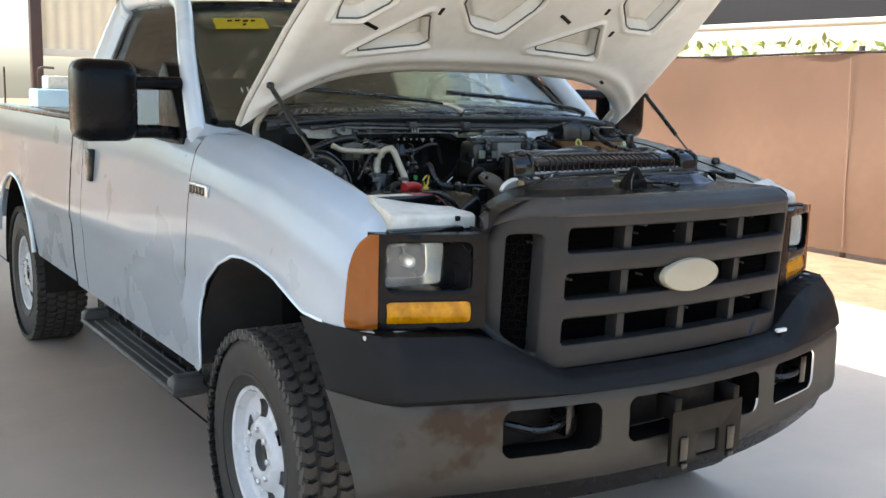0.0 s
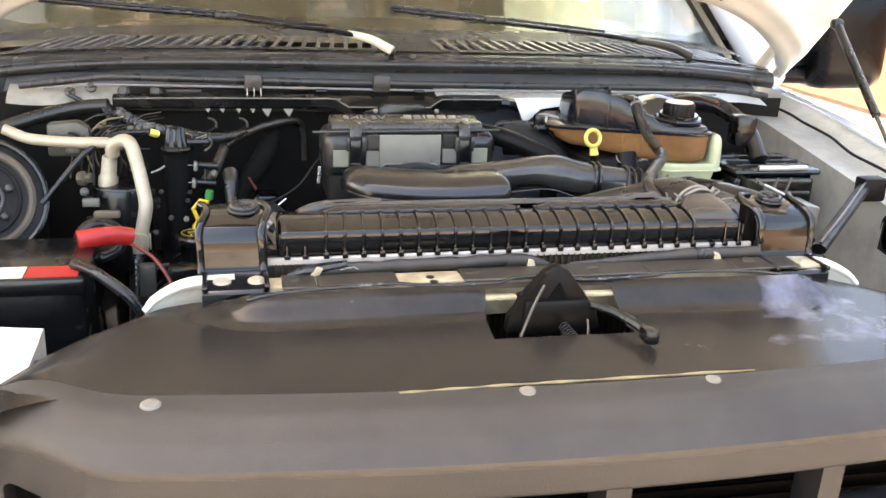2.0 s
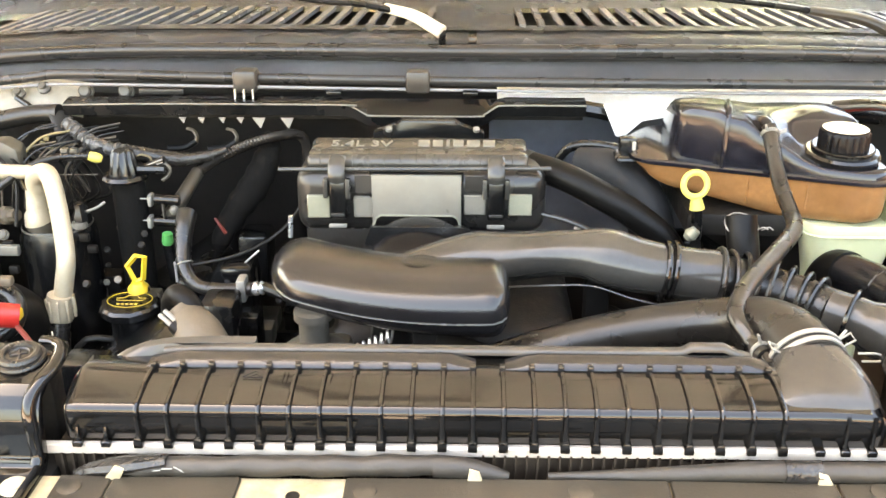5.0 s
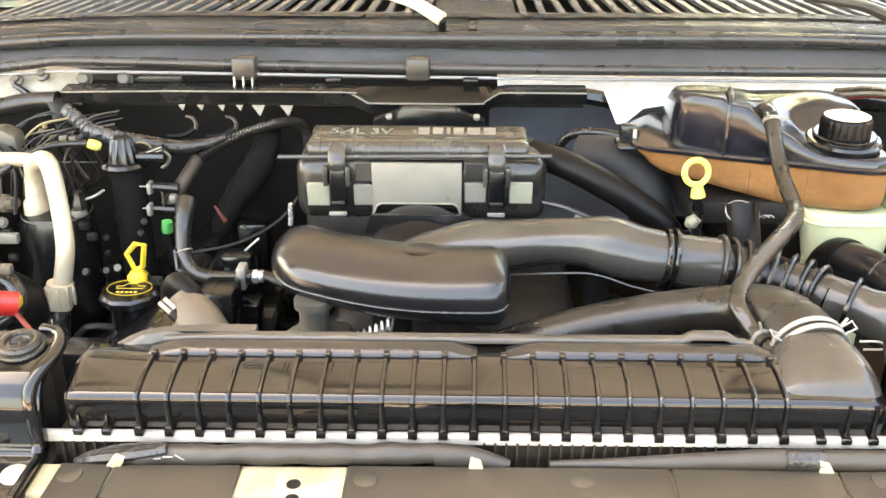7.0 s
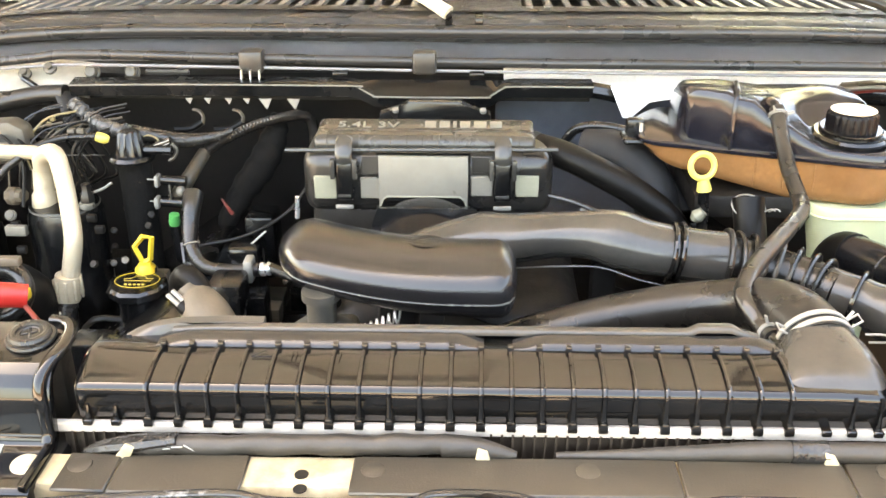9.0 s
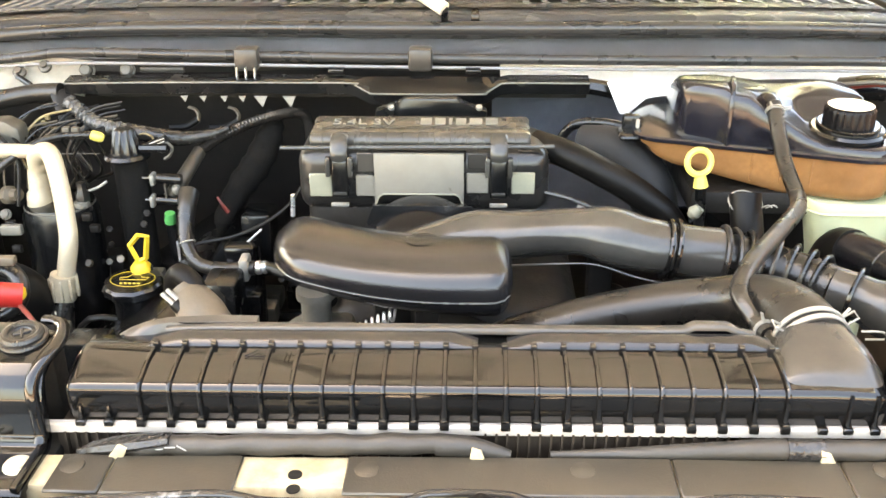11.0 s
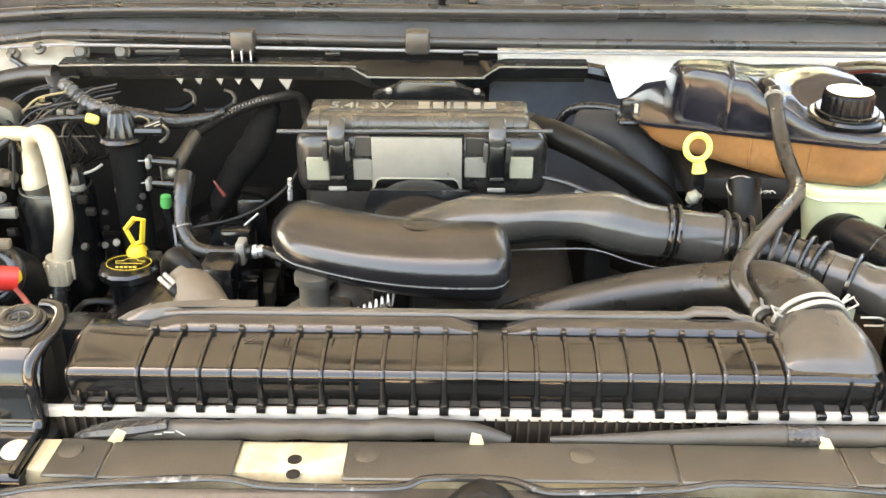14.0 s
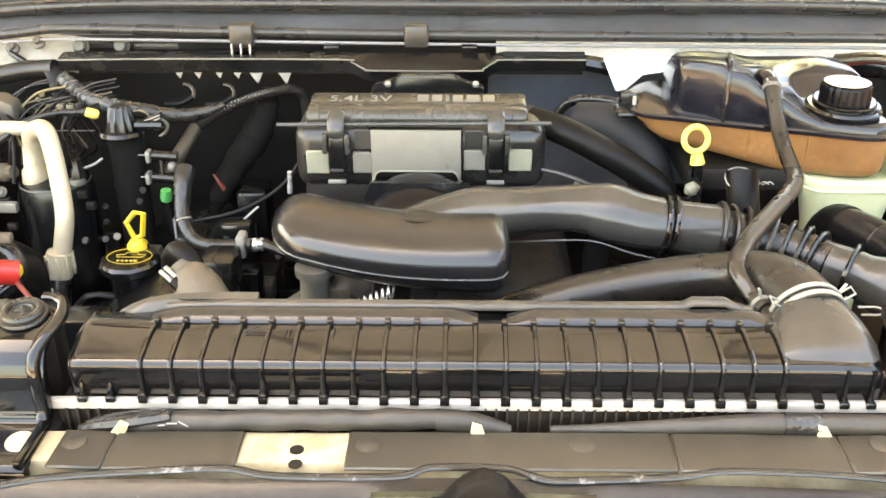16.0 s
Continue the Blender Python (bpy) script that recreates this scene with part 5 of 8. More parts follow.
# ---- cowl, wipers ----
def bow(x):
    return 0.05 * (x / 0.75) ** 2
cowl = part("cowl_ledge", sheet(lambda u, v: ((2 * u - 1) * 0.80, 1.195 + bow((2 * u - 1) * 0.8) + interp(v, [(0, -0.004), (0.12, -0.012), (0.3, -0.009), (0.45, 0.000), (1, 0.032)]),
                                          interp(v, [(0, 1.458), (0.12, 1.471), (0.3, 1.484), (0.45, 1.4905), (1, 1.4945)]) - 0.03 * ((2 * u - 1)) ** 4), 48, 16, 0.004), COWLP, truck, "weathered black cowl panel")
part("notch", box(-0.010, 0.002, 1.184, 1.226, 1.480, 1.4942, 0.002), SATIN, cowl)
part("lower_wall", sheet(lambda u, v: ((2 * u - 1) * 0.74, 1.150 + bow((2 * u - 1) * 0.74) * 0.8 + 0.045 * v, 1.440 + 0.022 * v - 0.02 * (2 * u - 1) ** 4), 40, 4, 0.004), LEDGE, cowl)
part("bulb_seal", tube([((2 * k / 24 - 1) * 0.765, 1.174 + bow((2 * k / 24 - 1) * 0.765), 1.4775 - 0.03 * (2 * k / 24 - 1) ** 4) for k in range(25)], 0.0095, 10, 3), SEAL, truck, "black rubber bulb seal along the cowl")
def vent_at(x, w):
    return Vector((x, 1.221 + bow(x) + 0.175 * w, 1.497 + 0.020 * w - 0.03 * (x / 0.8) ** 4))
vent = part("vent_grille", sheet(lambda u, v: vent_at((2 * u - 1) * 0.80, 0.0 + 0.13 * v), 40, 2, 0.004), COWLP, truck, "black slotted cowl vent grille")
part("upper_band", sheet(lambda u, v: vent_at((2 * u - 1) * 0.80, 0.62 + 0.55 * v), 40, 3, 0.004), COWLP, vent)
part("plenum", sheet(lambda u, v: vent_at((2 * u - 1) * 0.80, 0.02 + 0.9 * v) + Vector((0, 0, -0.022)), 30, 2, 0.003), DARK, vent)
for k in range(54):
    x = -0.735 + 0.0277 * k
    lean = -1.7 * x
    if abs(x + 0.004) < 0.05:
        b = sheet(lambda u, v: vent_at(x - 0.016 + 0.032 * u, 0.12 + 0.52 * v), 3, 3, 0.004)
        part("solid_web", b, COWLP, vent)
        continue
    a, c = vent_at(x, 0.11), vent_at(x + lean * 0.05, 0.64)
    d = (c - a)
    sl = skin([[a + Vector(q) for q in ((-0.0045, 0, 0.001), (0.0045, 0, 0.001), (0.0040, 0, -0.005), (-0.0040, 0, -0.005))],
               [c + Vector(q) for q in ((-0.0045, 0, 0.001), (0.0045, 0, 0.001), (0.0040, 0, -0.005), (-0.0040, 0, -0.005))]])
    part("slat", sl, COWLP, vent)
for cap, arm, worn in (([(-0.046, 1.176, 1.503), (-0.085, 1.193, 1.522), (-0.126, 1.211, 1.530)], [(-0.110, 1.204, 1.527), (-0.165, 1.208, 1.536), (-0.235, 1.212, 1.541), (-0.35, 1.262, 1.551), (-0.53, 1.275, 1.561), (-0.70, 1.31, 1.570)], True),
                       ([(0.576, 1.194, 1.500), (0.530, 1.207, 1.518), (0.46, 1.213, 1.528)], [(0.48, 1.212, 1.525), (0.40, 1.215, 1.536), (0.29, 1.225, 1.546), (0.17, 1.242, 1.556), (0.02, 1.272, 1.566), (-0.03, 1.285, 1.570)], False)):
    wip = thing("windshield_wiper", (cap[0][0], cap[0][1], 1.50), "black windshield wiper resting above the cowl", "wiper", "windshield wipers")
    part("arm", tube(arm, lambda u: 0.0075 - 0.003 * u, 8, 6, flat=0.7), WIPER, wip)
    part("pivot_cap", tube(cap, lambda u: 0.0125 - 0.004 * u, 12, 6, flat=0.75), BEIGE if worn else DUSTP, wip, "worn pale arm cover" if worn else "")
    part("pivot_stem", tube([(cap[0][0], cap[0][1] + 0.010, 1.488), cap[0]], 0.006, 8, smooth=False), WIPER, wip)
    part("blade", tube([Vector(p) + Vector((0, 0.022, 0.004)) for p in arm[1:]], 0.0055, 6, 6), WIPER, wip)
    part("rubber_edge", tube([Vector(p) + Vector((0, 0.028, -0.004)) for p in arm[1:]], 0.003, 5, 6), SEAL, wip)
    m = Vector(arm[3])
    part("blade_clip", box(m.x - 0.022, m.x + 0.022, m.y - 0.008, m.y + 0.026, m.z - 0.005, m.z + 0.010, 0.004), WIPER, wip)

# firewall, seal line and cable channel in front of the cowl
fw = bmesh.new()
sheet(lambda u, v: ((2 * u - 1) * 0.78, 1.145 + 0.03 * math.sin(v * 2.5) + 0.01 * math.sin(u * 21), 0.62 + 0.80 * v), 40, 12, 0.01, fw)
part("firewall", fw, FIREW, truck, "dark grey-blue padded firewall")
part("sound_pad", sheet(lambda u, v: (0.02 + 0.30 * u, 1.128 + 0.012 * math.sin(v * 3) - 0.004 * math.sin(u * 9), 1.20 + 0.20 * v), 16, 10, 0.012), PADW, truck, "blue-grey padded sound deadener")
lip_left = part("firewall_lip_left", sheet(lambda u, v: (-0.72 + 0.19 * u, 1.098 + 0.05 * v, 1.413 + 0.026 * v ** 0.6 - 0.003 * math.sin(u * 7) - 0.010 * u * u * (1 - v)), 14, 6, 0.006), WHITE_IN, truck, "white painted cowl edge")
for x, y, z in ((-0.617, 1.108, 1.4305), (-0.5826, 1.112, 1.4375)):
    part("bolt", lathe([(0, 0), (0.009, 0), (0.009, 0.004), (0.005, 0.006), (0.005, 0.010), (0, 0.010)], (x, y, z), (0, -0.7, 0.7), 12), BOOST, lip_left)
part("strap", tube([(-0.618, 1.100, 1.428), (-0.600, 1.092, 1.420), (-0.588, 1.085, 1.412)], 0.004, 8, 4), SATIN, lip_left)
part("wire_loop", tube([(-0.592, 1.084, 1.408), (-0.585, 1.080, 1.418), (-0.572, 1.082, 1.421), (-0.562, 1.088, 1.418)], 0.0026, 8, 5), HOODIN, lip_left, "pale wire loop")
part("firewall_lip", sheet(lambda u, v: (0.03 + 0.68 * u, 1.085 + 0.07 * v + 0.02 * u, 1.418 + 0.020 * v + 0.004 * math.sin(u * 23)), 24, 4, 0.006), LIPW, truck, "white painted cowl edge")
part("pinch_edge", tube([(-0.66, 1.109, 1.4375), (-0.6, 1.109, 1.442), (-0.54, 1.109, 1.4445), (-0.32, 1.109, 1.4425), (0.0, 1.109, 1.439), (0.30, 1.111, 1.437), (0.60, 1.116, 1.434)], 0.0022, 6, 4), LEDGE, truck, "grey edge under the seal")
part("white_flap", prism([(0.165, 1.434), (0.30, 1.436), (0.29, 1.425), (0.215, 1.415), (0.195, 1.393), (0.183, 1.393)], "y", 1.055, 1.062, bev=0.001), LIPW, truck, "white bent metal flap")
seal_pts = [(-0.70, 1.115, 1.441), (-0.6, 1.118, 1.452), (-0.54, 1.118, 1.457), (-0.32, 1.118, 1.453), (0.0, 1.118, 1.449), (0.30, 1.12, 1.447), (0.60, 1.125, 1.444), (0.72, 1.13, 1.43)]
seal_strip = part("cowl_seal", tube(seal_pts, 0.0062, 10, 5, flat=1.1), SEAL, truck, "black pinch weld seal")
for x in (-0.307, -0.076):
    part("seal_clip", box(x - 0.016, x + 0.016, 1.098, 1.128, 1.436, 1.466, 0.005), SCUFF, seal_strip, "grey plastic seal clip")
for k in range(3):
    part("clip_prong", box(-0.319 + 0.012 * k, -0.3175 + 0.012 * k, 1.088, 1.095, 1.425, 1.443), ZINC, seal_strip)
chan = thing("cable_channel", (-0.2, 1.08, 1.40), "black plastic cable channel along the firewall", "cable channel")
rings = []
for x, z in [(-0.545, 1.427), (-0.40, 1.429), (-0.175, 1.429), (-0.160, 1.426), (-0.142, 1.416), (-0.130, 1.4145), (0.0, 1.4145), (0.012, 1.417), (0.028, 1.427), (0.042, 1.4295), (0.145, 1.4295)]:
    rings.append([(x, 1.075, z - 0.016), (x, 1.073, z - 0.002), (x, 1.076, z + 0.001), (x, 1.098, max(z, 1.4265) + 0.0035), (x, 1.102, max(z, 1.4265) + 0.002), (x, 1.102, 1.405)])
part("trough", skin(rings), SATIN, chan)
# Highlight on the channel's front edge, painted as a thin pale line.
part("edge_highlight", tube([(x_, 1.0725, z_) for x_, z_ in ((-0.545, 1.426), (-0.40, 1.428), (-0.175, 1.428), (-0.160, 1.425), (-0.142, 1.415), (-0.130, 1.4135), (0.0, 1.4135), (0.012, 1.416), (0.028, 1.426), (0.042, 1.4285), (0.145, 1.4285))], 0.0012, 8, 3), PALE, chan)
part("end_boot", tube([(0.14, 1.09, 1.421), (0.17, 1.085, 1.417), (0.19, 1.09, 1.41)], 0.011, 8, 3), SATIN, chan)
for x in (-0.187, -0.006):
    part("tab", box(x - 0.01, x + 0.01, 1.092, 1.108, 1.436, 1.4405, 0.001), SATIN, chan)
for x in (-0.5306, -0.4754):
    part("bolt", lathe([(0, 0), (0.0105, 0), (0.0105, 0.003), (0.0085, 0.004), (0.0085, 0.010), (0.0065, 0.012), (0, 0.012)], (x, 1.125, 1.4300), (0, -1, 0.4), 18), BOOST, chan, "bare bolt head")
part("grey_strip", box(-0.458, -0.398, 1.122, 1.128, 1.4275, 1.4345, 0.001), SCUFF, chan, "worn grey strip")
for x, w in ((-0.3868, 0.0045), (-0.3618, 0.0045), (-0.3339, 0.0045), (-0.3098, 0.0045), (-0.2851, 0.0085), (-0.2475, 0.0085)):
    part("bright_notch", prism([(x - w, 1.4095), (x + w, 1.4095), (x + 0.2 * w, 1.4095 - 1.7 * w)], "y", 1.073, 1.0755), CLAMPM, chan, "bright three-cornered notch")
part("rear_bridge", box(-0.545, 0.145, 1.105, 1.15, 1.40, 1.41), DARK, chan)

# ---- engine bay ----
# radiator support
def leaned(bm, k=0.0085, x0=-0.09):
    """The support and radiator stand a touch higher towards one side."""
    for v in bm.verts:
        v.co.z += k * (v.co.x - x0)
    return bm
support = part("radiator_support", leaned(box(-0.387, 0.387, 0.376, 0.4125, 1.285, 1.331, 0.003)), CREAM, truck, "stained cream-painted radiator support")
for x0, x1, sk in ((-0.300, -0.2615, 0.0), (-0.2605, -0.167, 0.0), (-0.091, 0.1395, 0.0), (0.1405, 0.2575, 0.0), (0.2585, 0.345, 0.0)):
    ins = box(x0, x1, 0.366, 0.4085, 1.3305, 1.3335, 0.0012, 1)
    for v in ins.verts:
        v.co.x += sk * (v.co.y - 0.40) / 0.04
        v.co.z += 0.0012 * math.sin(v.co.x * 60)
    part("insert_panel", leaned(ins), DUSTP, support, "dusty black plastic insert")
for x, y in ((-0.288, 0.394), (-0.076, 0.392), (0.076, 0.393), (0.287, 0.397)):
    part("push_pin", leaned(lathe([(0, 0), (0.0092, 0), (0.0085, 0.0018), (0.005, 0.0026), (0, 0.0028)], (x, y, 1.3333), (0, -0.10, 1), 24)), DUSTP, support)
part("bolt_hole", leaned(lathe([(0, 0), (0.0052, 0), (0.0052, 0.0008), (0, 0.0009)], (-0.127, 0.390, 1.3309), (0, 0, 1), 16)), DARK, support)
part("bolt_hole", leaned(lathe([(0, 0), (0.0050, 0), (0.0050, 0.0008), (0, 0.0009)], (-0.1255, 0.374, 1.3309), (0, 0, 1), 16)), DARK, support)
for x, ln in ((-0.262, 0.005), (0.002, -0.003), (0.251, -0.006)):
    part("tab", leaned(prism([(x - 0.006, 1.3312), (x + 0.006, 1.3312), (x + 0.006 + ln, 1.3415), (x - 0.001 + ln, 1.3440)], "y", 0.405, 0.4075, bev=0.0007)), CREAM, support, "bare cream metal tab")
for s in (-1, 1):
    part("support_shoulder", tube([(s * 0.352, 0.412, 1.3275), (s * 0.39, 0.412, 1.3265), (s * 0.415, 0.4105, 1.3220), (s * 0.44, 0.405, 1.310), (s * 0.452, 0.398, 1.298)], lambda u: 0.0115 - 0.006 * u * u, 14, 6, flat=0.62), WHITE_IN, support, "white shoulder of the support")
    part("shoulder_skirt", sheet(lambda u, v, s=s: (s * (0.352 + 0.100 * u), 0.409 - 0.011 * u * u - 0.004 * v, interp(u, [(0, 1.325), (0.4, 1.324), (0.63, 1.319), (0.88, 1.308), (1, 1.297)]) - 0.055 * v), 16, 4, 0.003), WHITE_IN, support)
    part("upright", box(min(s * 0.56, s * 0.62), max(s * 0.56, s * 0.62), 0.36, 0.42, 0.68, 1.238, 0.006), DARK, support)

foam = thing("foam_tube", (-0.12, 0.412, 1.335), "dark taped foam tube lying before the radiator", "foam tube")
fr = random.Random(4)
fpts = [(-0.262 + 0.0125 * k, 0.4150 + fr.uniform(-0.0005, 0.0005), 1.3350 + 0.00031 * k + fr.uniform(-0.0006, 0.0006)) for k in range(20)]
part("tube", tube(fpts, lambda u: 0.0077 + 0.0005 * math.sin(u * 31) if u > 0.07 else 0.0052 + 0.03 * u, 12, 4), FOAM, foam)
part("taped_end", tube([(-0.028, 0.4150, 1.3405), (-0.005, 0.414, 1.340), (0.012, 0.413, 1.337), (0.026, 0.412, 1.3345)], lambda u: 0.0085 - 0.005 * u * u, 10, 5), FOAM, foam, "frayed taped end")
part("torn_tape", tube([(-0.292, 0.4140, 1.330), (-0.275, 0.4135, 1.335), (-0.25, 0.4130, 1.339), (-0.222, 0.4135, 1.343)], lambda u: 0.0035 + 0.0045 * math.sin(u * 2.6), 8, 6, flat=0.7), TAPE, foam, "torn shiny tape")
for k in range(4):
    x = -0.243 + 0.009 * k
    part("tape_crease", tube([(x, 0.4085, 1.3345 + 0.002 * k), (x + 0.008, 0.4078, 1.3362 + 0.0016 * (k % 3))], 0.0006, 5, smooth=False), CLAMPM, foam)
foam2 = thing("foam_seal", (0.2, 0.414, 1.33), "dusty dark foam seal strip", "seal")
part("end_wrap", tube([(0.222, 0.4135, 1.3420), (0.248, 0.4135, 1.3420)], 0.0086, 10, smooth=False), TAPE, foam2, "taped wrap")
part("strip", tube([(0.055, 0.4155, 1.3325), (0.10, 0.4150, 1.3345), (0.15, 0.4145, 1.3375), (0.21, 0.4140, 1.3415), (0.25, 0.4140, 1.3415), (0.31, 0.4140, 1.342)], lambda u: 0.0030 + 0.0048 * min(1, u * 1.7), 10, 6), FOAM, foam2)

# radiator with its ribbed plastic top tank
rad = thing("radiator", (0, 0.45, 0.70), "radiator with a glossy ribbed black top tank", "radiator")
core = part("core", box(-0.312, 0.312, 0.4285, 0.462, 0.70, 1.339), FINS, rad, "brown finned core")
fins = bmesh.new()
for k in range(78):
    x = -0.305 + 0.008 * k
    box(x, x + 0.0016, 0.4235, 0.430, 1.20, 1.340 + 0.004 * (x > 0), bm=fins)
tagged(part("finned_face", fins, FINS, rad), kind="stuff")
part("crimp_strip", leaned(box(-0.318, 0.306, 0.4245, 0.431, 1.3405, 1.3495, 0.0015, 1), x0=-0.025), CRIMP, rad, "bright crimped header strip")
TANK = [(0.4315, 1.3485), (0.4283, 1.352), (0.4280, 1.3742), (0.4284, 1.3764), (0.4296, 1.3781), (0.4318, 1.3795), (0.4360, 1.3814), (0.4420, 1.3840), (0.448, 1.3862), (0.454, 1.3878), (0.460, 1.3888), (0.468, 1.3892), (0.486, 1.3885), (0.489, 1.386), (0.489, 1.3485)]
def tank_ring(x, grow=0.0, lift=0.0):
    cy, cz = 0.46, 1.35
    return [(x, cy + (y - cy) * (1 + grow / 0.034), cz + (z - cz) * (1 + grow / 0.04) + lift * max(0, (z - 1.36) / 0.03) + 0.004 * (x + 0.025)) for y, z in TANK]
tank_rings = [tank_ring(-0.3015, -0.006), tank_ring(-0.3005, -0.003), tank_ring(-0.2985, -0.001), tank_ring(-0.296)]
tank_rings += [tank_ring(-0.29 + 0.02 * k) for k in range(25)]
tank_rings += [tank_ring(x, 0.0, l) for x, l in ((0.215, 0.0), (0.235, 0.0), (0.255, 0.0), (0.272, -0.001), (0.284, -0.002))] + [tank_ring(0.292, -0.001, -0.003), tank_ring(0.297, -0.004, -0.005), tank_ring(0.299, -0.008, -0.007)]
tank = part("top_tank", skin(tank_rings), GLOSS, rad, "glossy black moulded top tank", 50)
RIB = [(0.4250, 1.3495), (0.4262, 1.353), (0.4270, 1.360), (0.4270, 1.3743), (0.4275, 1.3770), (0.4290, 1.3791), (0.4315, 1.3807), (0.4360, 1.3826), (0.4420, 1.3851), (0.448, 1.3873), (0.454, 1.3889), (0.460, 1.3899), (0.4675, 1.3903)]
for k in range(22):
    x = -0.2455 + 0.02232 * k
    dz = 0.004 * (x + 0.025)
    bend = 0.0036 * (k - 10.5) / 10.5
    part("rib", tube([(x - bend * max(0, (y - 0.43) / 0.04), y, z + dz) for y, z in RIB], lambda u: 0.0021 - 0.0005 * u, 8, 3), GLOSS, tank)
    xe = x - bend
    part("rib_peg", box(xe - 0.0024, xe + 0.0024, 0.4655, 0.4705, 1.390 + dz, 1.3945 + dz, 0.0012, 2), GLOSS, tank)
    part("rib_foot", prism([(x - 0.0022, 1.3555 + dz), (x + 0.0022, 1.3555 + dz), (x + 0.0036, 1.3515 + dz), (x + 0.0034, 1.3468 + dz), (x - 0.0034, 1.3468 + dz), (x - 0.0036, 1.3515 + dz)], "y", 0.4225, 0.4290, bev=0.0007), GLOSS, tank)
for x in (-0.291, -0.270, 0.250, 0.268, 0.287):
    dz = 0.004 * (x + 0.025)
    if x != 0.250:
        part("short_rib", tube([(x, 0.4262, 1.349 + dz), (x, 0.4270, 1.356 + dz), (x, 0.4280, (1.362 if x < 0 else 1.377) + dz)], lambda u: 0.0019 - 0.0005 * u, 8, 3), GLOSS, tank)
    part("rib_foot", box(x - 0.0036, x + 0.0036, 0.4225, 0.4290, 1.3468 + dz, 1.3520 + dz, 0.0008, 1), GLOSS, tank)
# raised rear flanges of the tank and the long edge of the fan shroud
for x0, x1, i0, i1 in ((-0.248, 0.002, 0.022, 0.020), (0.024, 0.2225, 0.022, 0.012)):
    rings = []
    for j in range(25):
        u = j / 24
        x = x0 + (x1 - x0) * u
        h = max(0.0, min(1.0, (x - x0) / i0, (x1 - x) / i1))
        wob = 0.0012 * max(0.0, math.sin((x + 0.2475) / 0.02232 * math.tau)) if x0 > 0 else 0.0
        z0 = 1.3895 + 0.004 * (x + 0.025)
        rings.append([(x, 0.4680, z0), (x, 0.4692, z0 + 0.0008 + 0.0012 * h), (x, 0.4755, z0 + 0.001 + (0.0042 + wob) * h), (x, 0.4820, z0 + 0.001 + 0.0052 * h), (x, 0.4838, z0 + 0.001 + 0.0046 * h), (x, 0.4838, z0 - 0.006)])
    part("rear_flange", skin(rings), DUCT, tank, "grey-black sloping flange", 60)
mark = [(-0.172, 0.4545), (-0.163, 0.4615), (-0.156, 0.4545), (-0.172, 0.4545)]
part("moulded_mark", tube([(x, y, 1.3888 + (y - 0.4545) * 0.14) for x, y in mark], 0.0003, 5, smooth=False), GLOSS, tank)
for x in (-0.142, -0.139, -0.110, -0.106):
    part("moulded_bar", tube([(x, 0.452, 1.3884), (x + 0.001, 0.461, 1.3897)], 0.0003, 5, smooth=False), GLOSS, tank)
neck_rings = []
for y, cx, cz, rx, rz, e in ((0.4335, 0.2545, 1.3690, 0.036, 0.0110, 0.62), (0.436, 0.255, 1.3700, 0.0385, 0.0140, 0.62), (0.441, 0.2558, 1.3712, 0.0400, 0.0172, 0.62), (0.452, 0.258, 1.3725, 0.0402, 0.0208, 0.66), (0.470, 0.259, 1.3742, 0.0388, 0.0225, 0.7), (0.485, 0.2605, 1.3752, 0.036, 0.0245, 0.8), (0.500, 0.262, 1.3758, 0.0300, 0.0275, 1.0), (0.518, 0.2615, 1.3775, 0.0262, 0.0262, 1.0)):
    neck_rings.append([(cx + rx * math.copysign(abs(math.cos(a)) ** e, math.cos(a)), y, cz + rz * math.copysign(abs(math.sin(a)) ** e, math.sin(a))) for a in (math.tau * k / 36 for k in range(36))])
part("outlet_neck", skin(neck_rings), DUCTG, rad, "black hose neck", 70)
part("lower_tank", box(-0.30, 0.30, 0.42, 0.49, 0.66, 0.70, 0.01), GLOSS, rad)
shroud = part("fan_shroud", sheet(lambda u, v: (-0.235 + 0.44 * u, 0.4905 + 0.008 * v + 0.06 * v * v, 1.3965 - 0.22 * v), 40, 8, 0.004), SATIN, rad, "black fan shroud")
ledge = [(-0.240, 1.3935), (-0.20, 1.3955), (-0.10, 1.396), (0.0, 1.3962), (0.10, 1.3965), (0.158, 1.397), (0.166, 1.4015), (0.190, 1.4015), (0.202, 1.396), (0.212, 1.393)]
part("shroud_ledge", skin([[(x, 0.4850, z - 0.002), (x, 0.4856, z), (x, 0.4875, z + 0.0006), (x, 0.4925, z + 0.0010), (x, 0.4940, z), (x, 0.4940, z - 0.004), (x, 0.4850, z - 0.004)] for x, z in ledge]), SCUFF, shroud, "scuffed grey shroud ledge", 60)
wing = [(-0.279, 0.484, 1.3838), (-0.270, 0.4855, 1.3890), (-0.258, 0.488, 1.3932), (-0.240, 0.490, 1.3962), (-0.205, 0.4925, 1.3970), (-0.170, 0.493, 1.3968)]
part("shroud_wing", skin([[(x, y - 0.003, z - 0.010 * min(1, (x + 0.279) / 0.03)), (x, y, z), (x, y + 0.008, z + 0.001), (x, y + 0.011, z - 0.014)] for x, y, z in wing]), SCUFF, shroud, "scuffed pointed shroud wing", 60)
part("fan_ring", ring((-0.04, 0.60, 1.06), (0, 1, 0), 0.22, 0.016), DARK, shroud)
fan = lathe([(0, 0), (0.06, 0), (0.06, 0.04), (0, 0.05)], (-0.04, 0.60, 1.12), (0, 1, 0), 20)
